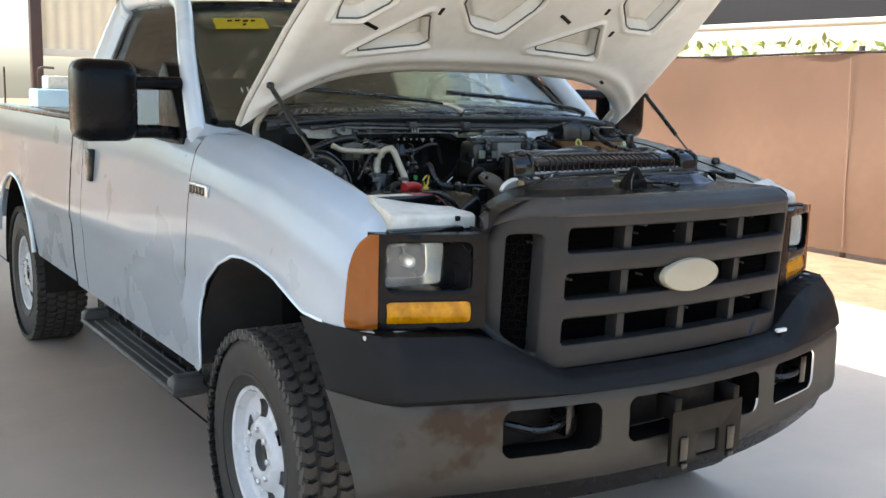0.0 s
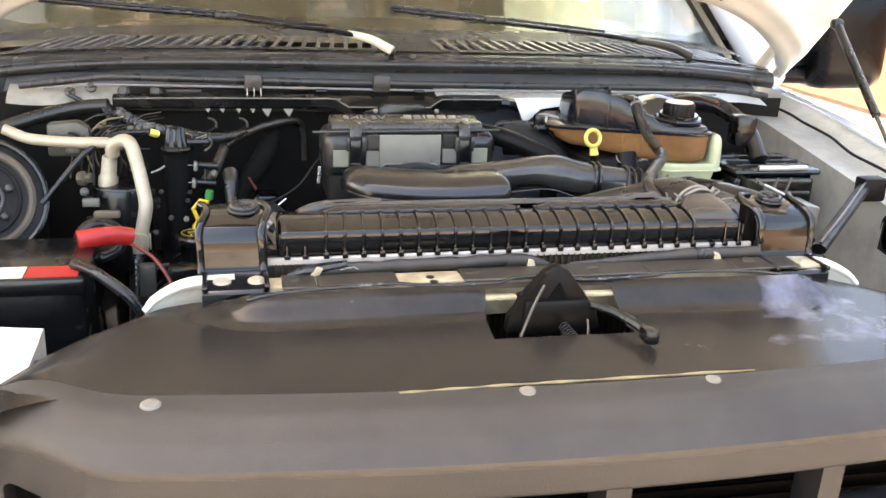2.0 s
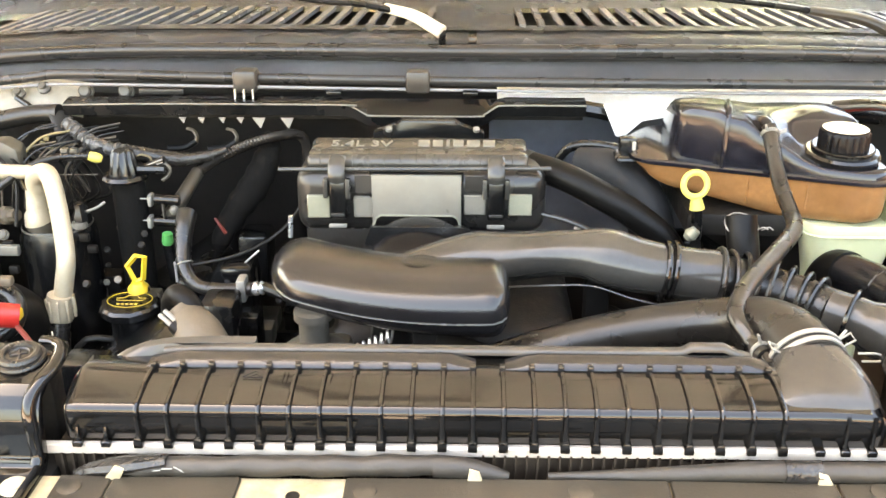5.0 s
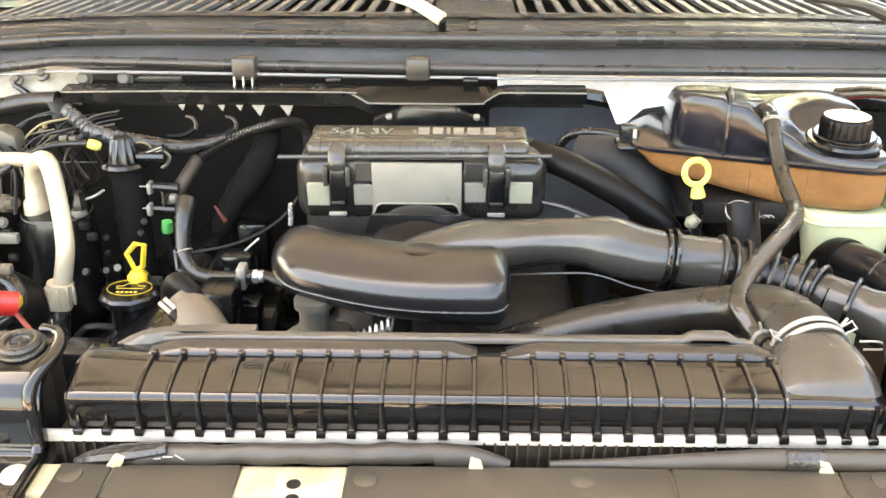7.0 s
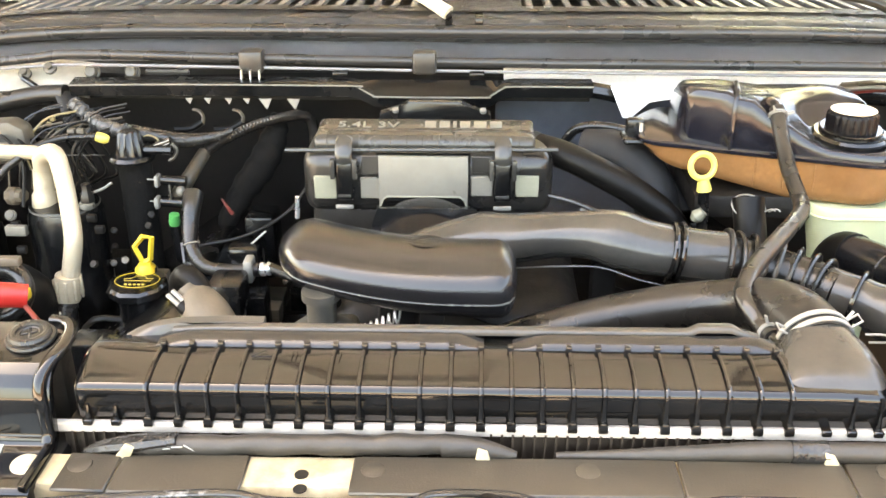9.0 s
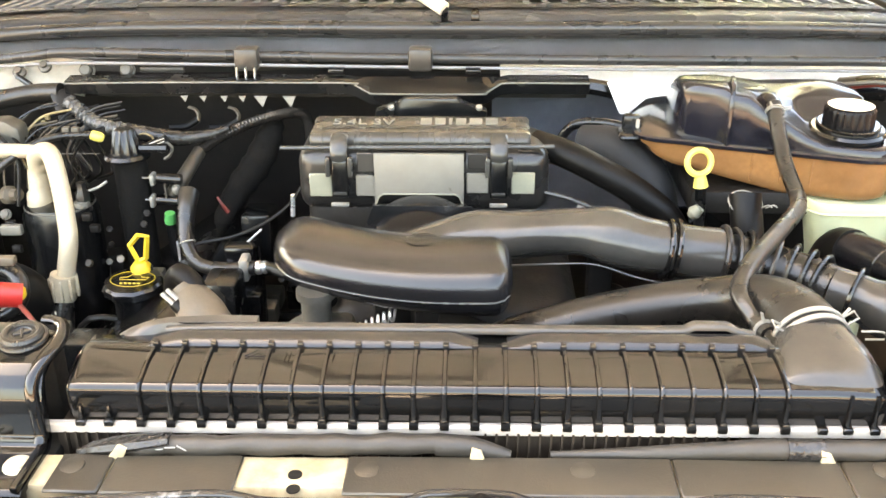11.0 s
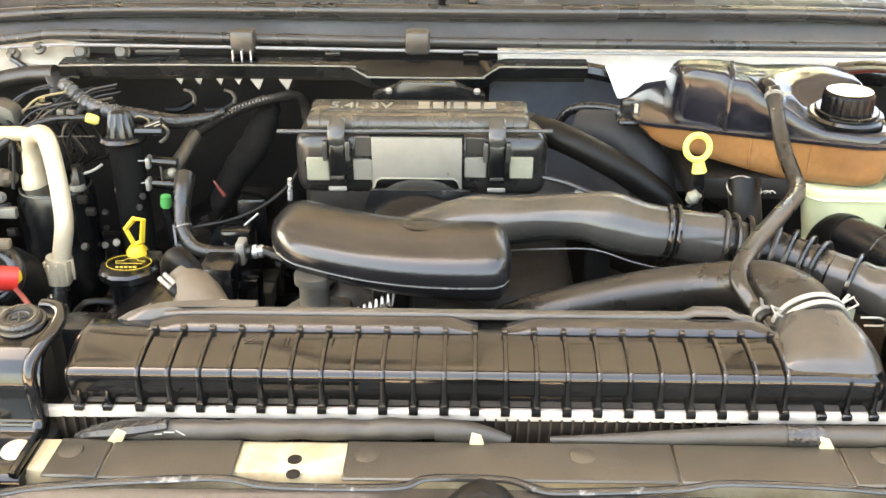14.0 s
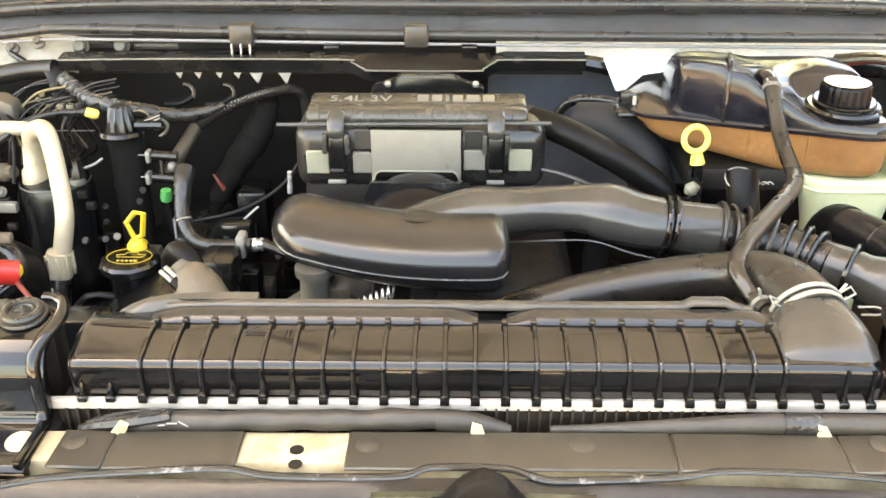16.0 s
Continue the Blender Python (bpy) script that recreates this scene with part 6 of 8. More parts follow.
for k in range(9):
    a = math.tau * k / 9
    c, s_ = math.cos(a), math.sin(a)
    skin([[(-0.04 + r * c - w * s_, 0.61 + h, 1.12 + r * s_ + w * c) for w, h in ((-0.03, -0.012), (0.03, 0.012), (0.03, 0.015), (-0.03, -0.009))] for r in (0.05, 0.22)], fan)
part("fan", fan, DARK, rad)

# upper mounts of the radiator
for s in (-1, 1):
    x0, x1 = (-0.388, -0.310) if s < 0 else (0.304, 0.384)
    mount = thing("radiator_mount", ((x0 + x1) / 2, 0.40, 1.33), "glossy black radiator mount bracket with rubber cap", "bracket", "radiator mounts")
    prof = [(0.364, 1.295), (0.364, 1.328), (0.368, 1.3315), (0.407, 1.3315), (0.4135, 1.334), (0.4175, 1.341), (0.4185, 1.360), (0.4195, 1.370), (0.4225, 1.3785), (0.428, 1.3858), (0.436, 1.3915), (0.446, 1.3955), (0.458, 1.3975), (0.485, 1.3985), (0.487, 1.394), (0.45, 1.391), (0.43, 1.384), (0.426, 1.372), (0.424, 1.336), (0.418, 1.329), (0.372, 1.3265), (0.372, 1.295)]
    xi = x1 - 0.004 if s < 0 else x0 + 0.004
    xo = x0 if s < 0 else x1
    strap = part("strap", prism(prof, "x", min(xi, xo), max(xi, xo), bev=0.0008), GLOSS, mount)
    d = 1 if s < 0 else -1
    edge = [(xi - d * 0.020, 0.487, 1.3985), (xi - d * 0.006, 0.482, 1.399), (xi + d * 0.001, 0.468, 1.3985), (xi + d * 0.002, 0.452, 1.397), (xi - d * 0.002, 0.438, 1.3935), (xi - d * 0.006, 0.4275, 1.387), (xi - d * 0.007, 0.4215, 1.378), (xi - d * 0.006, 0.4195, 1.366), (xi - d * 0.005, 0.4185, 1.344), (xi - d * 0.005, 0.414, 1.336)]
    part("rolled_edge", tube(edge, 0.0052, 10, 5), GLOSS, strap)
    part("outer_edge", tube([(xo - xi + x + (d * 0.004), y, z) for x, y, z in edge[1:]], 0.0045, 10, 5), GLOSS, strap)
    part("outer_rib", box(min(xo, xo + d * 0.006), max(xo, xo + d * 0.006), 0.362, 0.416, 1.3315, 1.3375, 0.002), GLOSS, strap)
    part("side_rib", box(min(xi, xi - d * 0.006), max(xi, xi - d * 0.006), 0.362, 0.416, 1.3315, 1.3385, 0.002), GLOSS, strap)
    part("front_crease", tube([(xo, 0.4165, 1.3375), (xi, 0.4165, 1.3375)], 0.0022, 8, smooth=False), GLOSS, strap)
    cx = (x0 + x1) / 2 + (0.0095 if s < 0 else 0.0)
    cap = part("rubber_cap", lathe([(0, 0), (0.0178, 0), (0.0188, 0.0018), (0.0180, 0.0034), (0.0160, 0.0038), (0.0160, 0.0056), (0.0148, 0.0078), (0.0126, 0.0084), (0.0104, 0.0078), (0.0098, 0.0062), (0.0074, 0.0066), (0.0066, 0.0056), (0, 0.0054)], (cx, 0.460, 1.3975), (0, -0.12, 1), 32), RUBBER, mount, sharp=25)
    for a in (20, 110):
        sp = box(-0.0060, 0.0060, -0.0010, 0.0010, 0.005, 0.0068, 0.0004, 1)
        bmesh.ops.transform(sp, matrix=Matrix.Translation((cx, 0.460, 1.3975)) @ Matrix.Rotation(radians(7), 4, "X") @ Matrix.Rotation(radians(a), 4, "Z"), verts=sp.verts)
        part("spoke", sp, RUBBER, cap)
    for x in ((-0.3275, -0.366) if s < 0 else (0.325, 0.362)):
        part("washer", lathe([(0, 0), (0.0100, 0), (0.0104, 0.0012), (0.0095, 0.0022), (0.006, 0.0024), (0.0058, 0.0034), (0, 0.0035)], (x, 0.393, 1.3318), (0, -0.12, 1), 24), ALU_PIPE, mount, "pale flat bolt head")
    part("leg", box(x0 + 0.01, x1 - 0.01, 0.46, 0.482, 1.30, 1.395, 0.003), DARK, mount)
    part("foot", box(x0, x1, 0.41, 0.46, 0.70, 1.3265, 0.004), DARK, mount)

# engine mass
eng = thing("engine", (0, 0.9, 0.6), "dark oily V8 engine with hoses and fittings", "engine")
block = part("block", box(-0.33, 0.33, 0.70, 1.12, 0.62, 1.10, 0.03, 3), DARK, eng)
part("intake_manifold", box(-0.17, 0.12, 0.78, 1.08, 1.09, 1.26, 0.04, 3), DARK, block)
for s in (-1, 1):
    vc = box(-0.09, 0.09, 0.66, 1.10, -0.05, 0.05, 0.02, 3)
    bmesh.ops.transform(vc, matrix=Matrix.Translation((s * 0.36 - 0.02, 0, 1.17)) @ Matrix.Rotation(s * radians(35), 4, "Y"), verts=vc.verts)
    part("valve_cover", vc, SATIN, block)
    for k in range(4):
        part("ignition_coil", box(s * 0.285 - 0.025, s * 0.285 + 0.015, 0.70 + 0.10 * k, 0.75 + 0.10 * k, 1.18, 1.27, 0.006), SATIN, block)
part("front_cover", box(-0.26, 0.26, 0.66, 0.71, 0.75, 1.18, 0.015), BOOST, block)
part("bay_floor", box(-0.62, 0.62, 0.58, 1.14, 0.60, 0.63), DARK, eng)
pul = lathe([(0, 0), (0.075, 0), (0.075, 0.008), (0.068, 0.012), (0.075, 0.016), (0.075, 0.026), (0, 0.026)], (-0.10, 0.665, 1.14), (0, -1, 0), 28)
part("pulley", pul, BOOST, eng)
part("idler_pulley", lathe([(0, 0), (0.045, 0), (0.045, 0.006), (0.04, 0.01), (0.045, 0.014), (0.045, 0.022), (0, 0.022)], (0.14, 0.665, 1.16), (0, -1, 0), 24), BOOST, eng)
part("drive_belt", tube([(-0.17, 0.645, 1.14), (-0.10, 0.645, 1.213), (0.14, 0.645, 1.205), (0.185, 0.645, 1.16), (0.14, 0.645, 1.115), (-0.10, 0.645, 1.066), (-0.17, 0.645, 1.14)], 0.006, 6, 5), RUBBER, eng)
therm = lathe([(0, 0), (0.030, 0), (0.030, 0.010), (0.022, 0.014), (0.014, 0.018), (0.014, 0.040), (0.018, 0.042), (0.018, 0.050), (0, 0.052)], (-0.148, 0.630, 1.305), (0, 0, 1), 20)
part("thermostat_housing", therm, BOOST, eng, "dull aluminium thermostat housing")
part("housing_flange", box(-0.182, -0.116, 0.605, 0.66, 1.296, 1.306, 0.004), BOOST, eng)
part("housing_foot", box(-0.18, -0.12, 0.615, 0.70, 1.10, 1.297, 0.01), BOOST, eng)
coil = [(-0.108 + 0.0008 * k, 0.62 + 0.006 * math.cos(k * 0.9), 1.318 + 0.0004 * k + 0.006 * math.sin(k * 0.9)) for k in range(44)]
part("coil_spring", tube(coil, 0.0013, 5, 1, smooth=False), ALU, eng, "bare coil spring")
part("spring_pad", box(-0.12, -0.05, 0.60, 0.64, 1.28, 1.306, 0.005), BOOST, eng)
part("spring_arm", tube([(-0.14, 0.64, 1.28), (-0.11, 0.62, 1.30), (-0.07, 0.62, 1.285)], 0.008, 8, 4), DARK, eng)
part("pale_neck", tube([(-0.298, 0.706, 1.318), (-0.289, 0.700, 1.308), (-0.272, 0.682, 1.294), (-0.256, 0.665, 1.276), (-0.245, 0.655, 1.24)], lambda u: 0.0125 + 0.012 * min(1, u * 2.2), 18, 6), TAN, eng, "pale dusty casting")
part("neck_ridge", tube([(-0.289, 0.687, 1.318), (-0.268, 0.668, 1.305), (-0.250, 0.65, 1.288)], 0.0022, 8, 4), TAN, eng)
part("neck_elbow", tube([(-0.318, 0.74, 1.285), (-0.312, 0.728, 1.312), (-0.300, 0.715, 1.326), (-0.286, 0.706, 1.318), (-0.282, 0.70, 1.305)], 0.0115, 14, 6), HOSEB, eng, "black elbow hose")
part("neck_bolt", box(-0.2405, -0.2335, 0.632, 0.640, 1.308, 1.3215, 0.001), CRIMP, eng)
part("bolt_boss", tube([(-0.24, 0.655, 1.20), (-0.237, 0.638, 1.312)], 0.010, 8, smooth=False), DARK, eng)
for d in (0.0, 0.0055):
    part("neck_connector", tube([(-0.3135 + d, 0.690, 1.3165 + d * 0.8), (-0.298 + d, 0.682, 1.3065 + d * 0.8)], 0.0026, 8, smooth=False), CLAMPM, eng, "bright connector prong")
part("connector_base", tube([(-0.298, 0.683, 1.3090), (-0.291, 0.679, 1.3045)], 0.0075, 10, smooth=False), HOSEB, eng)
part("small_bolt", lathe([(0, 0), (0.0045, 0), (0.0045, 0.003), (0, 0.004)], (-0.4217, 0.868, 1.2686), (0, -1, 0.8), 10), BOOST, eng)

# oil filler and dipsticks
oil = thing("oil_filler", (-0.405, 0.85, 1.17), "black oil filler cap with yellow outline marks", "oil cap")
part("neck", tube([(-0.40, 0.87, 1.12), (-0.405, 0.86, 1.2), (-0.4035, 0.85, 1.240)], 0.028, 18, 4), SATIN, oil)
part("cap", lathe([(0, 0), (0.030, 0), (0.036, 0.004), (0.036, 0.012), (0.033, 0.0155), (0, 0.0165)], (-0.4035, 0.848, 1.2365), (0, -0.04, 1), 10), SATIN, oil)
tilt = Vector((0, -0.04, 1)).normalized()
qc = tilt.to_track_quat("Z", "Y")
oc = Vector((-0.4035, 0.848, 1.2365)) + tilt * 0.0168
oval_pts = [oc + qc @ Vector((0.0262 * math.cos(a), 0.0185 * math.sin(a), 0)) for a in (math.tau * k / 40 for k in range(41))]
part("yellow_outline", tube(oval_pts, 0.0004, 5, smooth=False), YELLOW, oil)
car = [(-0.016, 0.003), (-0.008, 0.004), (-0.004, 0.010), (0.006, 0.010), (0.010, 0.004), (0.018, 0.004), (0.016, -0.002), (-0.015, -0.002), (-0.016, 0.003)]
part("yellow_outline", tube([oc + qc @ Vector((x, y, 0)) for x, y in car], 0.0004, 5, smooth=False), YELLOW, oil)
for k in range(5):
    part("letter_bar", tube([oc + qc @ Vector((-0.012 + 0.0052 * k, -0.011, 0)), oc + qc @ Vector((-0.009 + 0.0052 * k, -0.011, 0))], 0.0011, 5, smooth=False), YELLOW, oil)
dip = thing("oil_dipstick", (-0.397, 0.875, 1.2), "yellow oil dipstick handle", "dipstick", "dipsticks")
part("handle", tube([(-0.4030, 0.872, 1.2640), (-0.4108, 0.872, 1.2850), (-0.3990, 0.872, 1.2985), (-0.3885, 0.872, 1.2975), (-0.3935, 0.872, 1.2690), (-0.4030, 0.872, 1.2640)], 0.0034, 4, 1, smooth=False), YELLOW, dip)
part("flange", lathe([(0, 0), (0.0125, 0), (0.0125, 0.004), (0.007, 0.011), (0, 0.012)], (-0.4008, 0.872, 1.2535), (0, -0.1, 1), 16), YELLOW, dip)
part("stick_tube", tube([(-0.393, 0.873, 1.258), (-0.392, 0.88, 1.13)], 0.006, 8, smooth=False), WIPER, dip)
ringstick = thing("transmission_dipstick", (0.248, 0.85, 1.25), "yellow ring-pull transmission dipstick", "dipstick", "dipsticks")
part("ring_pull", ring((0.2425, 0.849, 1.402), (0.15, -1, 0.25), 0.0135, 0.0036, 28, 8), PYEL, ringstick)
part("grip", tube([(0.2445, 0.849, 1.390), (0.247, 0.848, 1.374)], lambda u: 0.0055 + 0.003 * u, 10, 3), PYEL, ringstick)
part("stick_tube", tube([(0.247, 0.848, 1.375), (0.25, 0.852, 1.33), (0.252, 0.86, 1.20)], 0.0062, 8, 4), WIPER, ringstick)

# plenum cover with clips
plen = thing("plenum_cover", (-0.07, 0.92, 1.30), "dusty black plenum cover with a pale grey label plate", "engine cover")
part("housing", box(-0.2045, 0.0825, 0.868, 0.97, 1.330, 1.408, 0.020, 4), CASEP, plen)
part("base", box(-0.196, 0.064, 0.874, 1.0, 1.28, 1.345, 0.014, 3), DARK, plen)
plate_o = [(-0.1155, 1.405), (-0.0145, 1.405), (-0.0145, 1.345), (-0.0165, 1.347), (-0.019, 1.354), (-0.024, 1.3575), (-0.106, 1.3575), (-0.111, 1.354), (-0.1135, 1.347), (-0.1155, 1.345)]
plate = part("label_plate", prism(plate_o, "y", 0.861, 0.866, bev=0.0008), PALE, plen, "pale dusty grey label plate")
rim = [(x, 0.8605, z) for x, z in plate_o[2:]]
part("plate_rim", tube(rim, 0.0010, 6, smooth=False), PADM, plate)
part("plate_back", box(-0.118, -0.012, 0.8655, 0.872, 1.35, 1.406), SATIN, plen)
for x0, x1, z0, z1, m in ((-0.190, -0.164, 1.352, 1.3795, PADM), (0.039, 0.0655, 1.3565, 1.382, PADM), (-0.137, -0.1135, 1.353, 1.378, PALE), (-0.135, -0.1135, 1.382, 1.405, SCUFF), (-0.0115, 0.0135, 1.357, 1.381, PALE), (-0.010, 0.012, 1.385, 1.405, CASEP)):
    part("square_pad", box(x0, x1, 0.8645, 0.869, z0, z1, 0.0012, 1), m, plen, "pale square pad" if m in (PADM, PALE) else "")
for x in (-0.1545, 0.0245):
    clip = part("spring_clip", box(x - 0.0095, x + 0.0095, 0.858, 0.868, 1.352, 1.398, 0.003), SATIN, plen, "black latch clip")
    part("hook", tube([(x, 0.864, 1.390), (x, 0.860, 1.404), (x, 0.868, 1.417), (x, 0.878, 1.4215)], 0.0095, 10, 4, flat=0.35), LIDM, clip)
    for d in (-0.0125, 0.0125):
        part("ear", box(x + d - 0.0028, x + d + 0.0028, 0.855, 0.864, 1.379, 1.402, 0.0015), LIDM, clip)
    part("window", box(x - 0.0075, x + 0.0075, 0.8565, 0.8585, 1.357, 1.3605, 0.0005, 1), LIDM, clip)
    part("tongue", box(x - 0.010, x + 0.010, 0.853, 0.857, 1.3445, 1.349, 0.001), CLAMPM, clip, "bright clip tongue")
part("hinge_rod", tube([(-0.222, 0.873, 1.4075), (0.086, 0.873, 1.4110)], 0.0026, 8, smooth=False), LIDM, plen)
LIDP = [(0.8825, 1.405), (0.8795, 1.409), (0.8795, 1.414), (0.882, 1.4185), (0.888, 1.4212), (0.900, 1.4220), (0.910, 1.4206), (0.9135, 1.4180), (0.917, 1.4190), (0.940, 1.4245), (0.945, 1.421), (0.945, 1.405)]
lid = skin([[(x, 0.91 + (y - 0.91) * f, 1.405 + (z - 1.405) * f) for y, z in LIDP] for x, f in ((-0.1905, 0.82), (-0.1893, 0.94), (-0.186, 1.0), (-0.10, 1.0), (0.0, 1.0), (0.056, 1.0), (0.0593, 0.94), (0.0605, 0.82))])
lid = part("lid", lid, LIDM, plen, "grey-black rolled lid with embossed lettering", 50)
for k in range(13):
    x = -0.175 + 0.0182 * k
    part("lid_rib", tube([(x, 0.8793, 1.409), (x, 0.8793, 1.4140), (x, 0.882, 1.4187), (x, 0.888, 1.4214), (x, 0.900, 1.4222)], 0.0007, 5, smooth=False), LIDM, lid)
part("lid_crease", tube([(-0.186, 0.9132, 1.4188), (0.056, 0.9132, 1.4188)], 0.0009, 6, smooth=False), PALE, lid)
def lettering(text, size, at, tilt, thick):
    """Raised letters as a mesh, laid on a sloping face."""
    cu = bpy.data.curves.new("letters", "FONT")
    cu.body, cu.size, cu.extrude = text, size, thick
    ob = bpy.data.objects.new("letters", cu)
    bm = bmesh.new()
    bm.from_mesh(bpy.data.meshes.new_from_object(ob))
    bpy.data.objects.remove(ob)
    bmesh.ops.transform(bm, matrix=Matrix.Translation(at) @ Matrix.Rotation(tilt, 4, "X") @ Matrix.Diagonal((1.35, 1.0, 1.0, 1.0)), verts=bm.verts)
    return bm
SLOPE = math.atan2(0.0055, 0.023)
part("lettering", lettering("5.4L 3V", 0.0175, (-0.1690, 0.9205, 1.4203), SLOPE, 0.0009), PALE, lid, "embossed size lettering")
for x0, x1 in ((-0.066, -0.053), (-0.049, -0.037), (-0.033, -0.029), (-0.025, -0.013), (-0.009, 0.006), (0.010, 0.024)):
    part("raised_bar", prism([(0.9215, 1.4200), (0.9215, 1.4214), (0.9345, 1.4245), (0.9345, 1.4230)], "x", x0, x1, bev=0.0004), PALE, lid)
part("rear_bracket", prism([(-0.125, 1.418), (-0.10, 1.424), (-0.09, 1.433), (-0.025, 1.433), (-0.015, 1.424), (0.012, 1.418), (0.012, 1.34), (-0.125, 1.34)], "y", 0.985, 1.0, bev=0.002), SATIN, plen)
for x in (-0.105, 0.002):
    part("bracket_nut", lathe([(0, 0), (0.004, 0), (0.004, 0.004), (0, 0.005)], (x, 0.983, 1.421), (0, -0.5, 1), 8), CLAMPM, plen)
part("throat_dome", lathe([(0.062, -0.05), (0.0615, 0.0), (0.058, 0.014), (0.050, 0.027), (0.037, 0.037), (0.019, 0.0425), (0, 0.044)], (-0.0600, 0.805, 1.326), (0, -0.05, 1), 36), BEZEL, plen, "glossy black throat dome", 60)
part("throat", skin([[(-0.105, 0.865, 1.345), (-0.015, 0.865, 1.345), (0.005, 0.865, 1.31), (-0.125, 0.865, 1.31)], [(-0.11, 0.79, 1.372), (-0.005, 0.79, 1.372), (0.02, 0.78, 1.32), (-0.13, 0.78, 1.32)]]), SATIN, plen)

# intake resonator and duct
intake = thing("air_intake", (0, 0.69, 1.32), "black moulded air intake duct with banded joint", "air duct")
def res_ring(u):
    c = Vector((-0.198 + 0.232 * u, 0.702 - 0.075 * u - 0.016 * math.sin(math.pi * u), 1.3655 + 0.004 * u - 0.004 * math.sin(math.pi * u)))
    e = 1.0
    if u < 0.16:
        e = math.sqrt(max(0.0, 1 - ((0.16 - u) / 0.16) ** 2))
    if u > 0.90:
        e = (max(0.0, 1 - ((u - 0.90) / 0.10) ** 3.0)) ** 0.5
    e = max(e, 0.05)
    hy, hz = (0.056 - 0.008 * u) * e, (0.0300 + 0.0015 * u) * e
    out = []
    for k in range(28):
        a = math.tau * k / 28
        ca, sa = math.cos(a), math.sin(a)
        p = 0.72
        z = math.copysign(abs(sa) ** p, sa) * hz
        y = math.copysign(abs(ca) ** p, ca) * hy
        out.append(c + Vector((0, y if z > 0 else y * (1 - 0.25 * (-z / hz) ** 2), (z * (0.92 + 0.08 * min(1, u * 2))) if z > 0 else z * (0.62 + 0.30 * u))))
    return out
res = bmesh.new()
us = [0.0, 0.01, 0.03, 0.06, 0.1, 0.14] + [0.18 + 0.04 * k for k in range(18)] + [0.9, 0.93, 0.96, 0.98, 0.99, 1.0]
skin([res_ring(u) for u in us], res)
res = part("resonator", res, DUCT, intake, "rounded black resonator box", 60)
seam = []
for u in us[2:-2]:
    r = res_ring(u)
    seam.append(r[14] + Vector((0, -0.0004, 0)))
part("seam", tube(seam, 0.0009, 6, 1), LIDM, res)
part("dimple", lathe([(0, -0.002), (0.012, -0.001), (0.0155, 0.001), (0.017, 0.0), (0.0, -0.003)], res_ring(0.64)[7] + Vector((0, 0.016, -0.001)), (0, 0.1, 1), 20), SATIN, res)
part("dimple", lathe([(0, -0.002), (0.009, -0.001), (0.012, 0.001), (0.014, 0.0), (0.0, -0.003)], res_ring(0.30)[7] + Vector((0, 0.012, -0.002)), (0, 0.1, 1), 20), SATIN, res)
part("stay", box(-0.10, -0.06, 0.66, 0.70, 1.10, 1.328, 0.01), DARK, intake)
part("stay", box(0.11, 0.135, 0.70, 0.72, 1.10, 1.355, 0.006), BLACKH, intake)
duct_pts = [(-0.066, 0.764, 1.333), (-0.020, 0.753, 1.350), (0.005, 0.747, 1.357), (0.03, 0.738, 1.362), (0.085, 0.718, 1.376), (0.12, 0.708, 1.379), (0.155, 0.702, 1.372), (0.188, 0.700, 1.367)]
part("duct", tube(duct_pts, lambda u: 0.0295 + 0.0022 * math.sin(u * 10.5 - 1.5) - 0.002 * u + 0.0040 * math.exp(-((u - 0.76) / 0.085) ** 2), 24, 7, flat=0.86), DUCTG, intake, "semi-gloss black duct", )
part("duct_seam", tube([(0.02, 0.700, 1.346), (0.08, 0.684, 1.357), (0.115, 0.676, 1.360), (0.15, 0.672, 1.350), (0.18, 0.671, 1.343)], 0.0010, 6, 5), LIDM, intake)
for x in (0.184, 0.192):
    part("band", ring((x, 0.700, 1.3665), (1, -0.05, -0.15), 0.0275, 0.0028, 28, 8), GLOSS, intake, "shiny joint band")
part("sleeve", tube([(0.188, 0.700, 1.367), (0.21, 0.700, 1.363), (0.236, 0.702, 1.359)], lambda u: 0.0255 + 0.0015 * u, 22, 4), DUCTG, intake)
bel = [(0.236, 0.702, 1.359), (0.262, 0.702, 1.355), (0.288, 0.695, 1.350), (0.315, 0.680, 1.346), (0.335, 0.664, 1.343)]
bellows = part("bellows", tube(bel, 0.0225, 22, 4), RUBBER, intake, "ribbed rubber bellows")
part("sleeve_flange", ring((0.238, 0.702, 1.3585), (1, -0.05, -0.15), 0.0285, 0.0030, 32, 8), RUBBER, intake)
fold_line = spline(bel, 8)
for k in range(7):
    i = 4 + k * 4
    part("fold", ring(fold_line[i], fold_line[i + 1] - fold_line[i - 1], 0.0275, 0.0024, 28, 6), RUBBER, bellows)
part("inlet", tube([(0.335, 0.664, 1.343), (0.37, 0.64, 1.338), (0.42, 0.60, 1.318), (0.47, 0.57, 1.27), (0.50, 0.56, 1.18)], lambda u: 0.0225 if u < 0.22 else 0.0262, 20, 6), DUCTG, intake)
part("inlet_band", ring((0.352, 0.652, 1.341), (0.8, -0.55, -0.1), 0.0275, 0.0022, 24, 6), GLOSS, intake)
box_ab = box(0.44, 0.62, 0.48, 0.70, 1.02, 1.19, 0.03, 3)
part("filter_box", box_ab, SATIN, intake, "black air filter box")

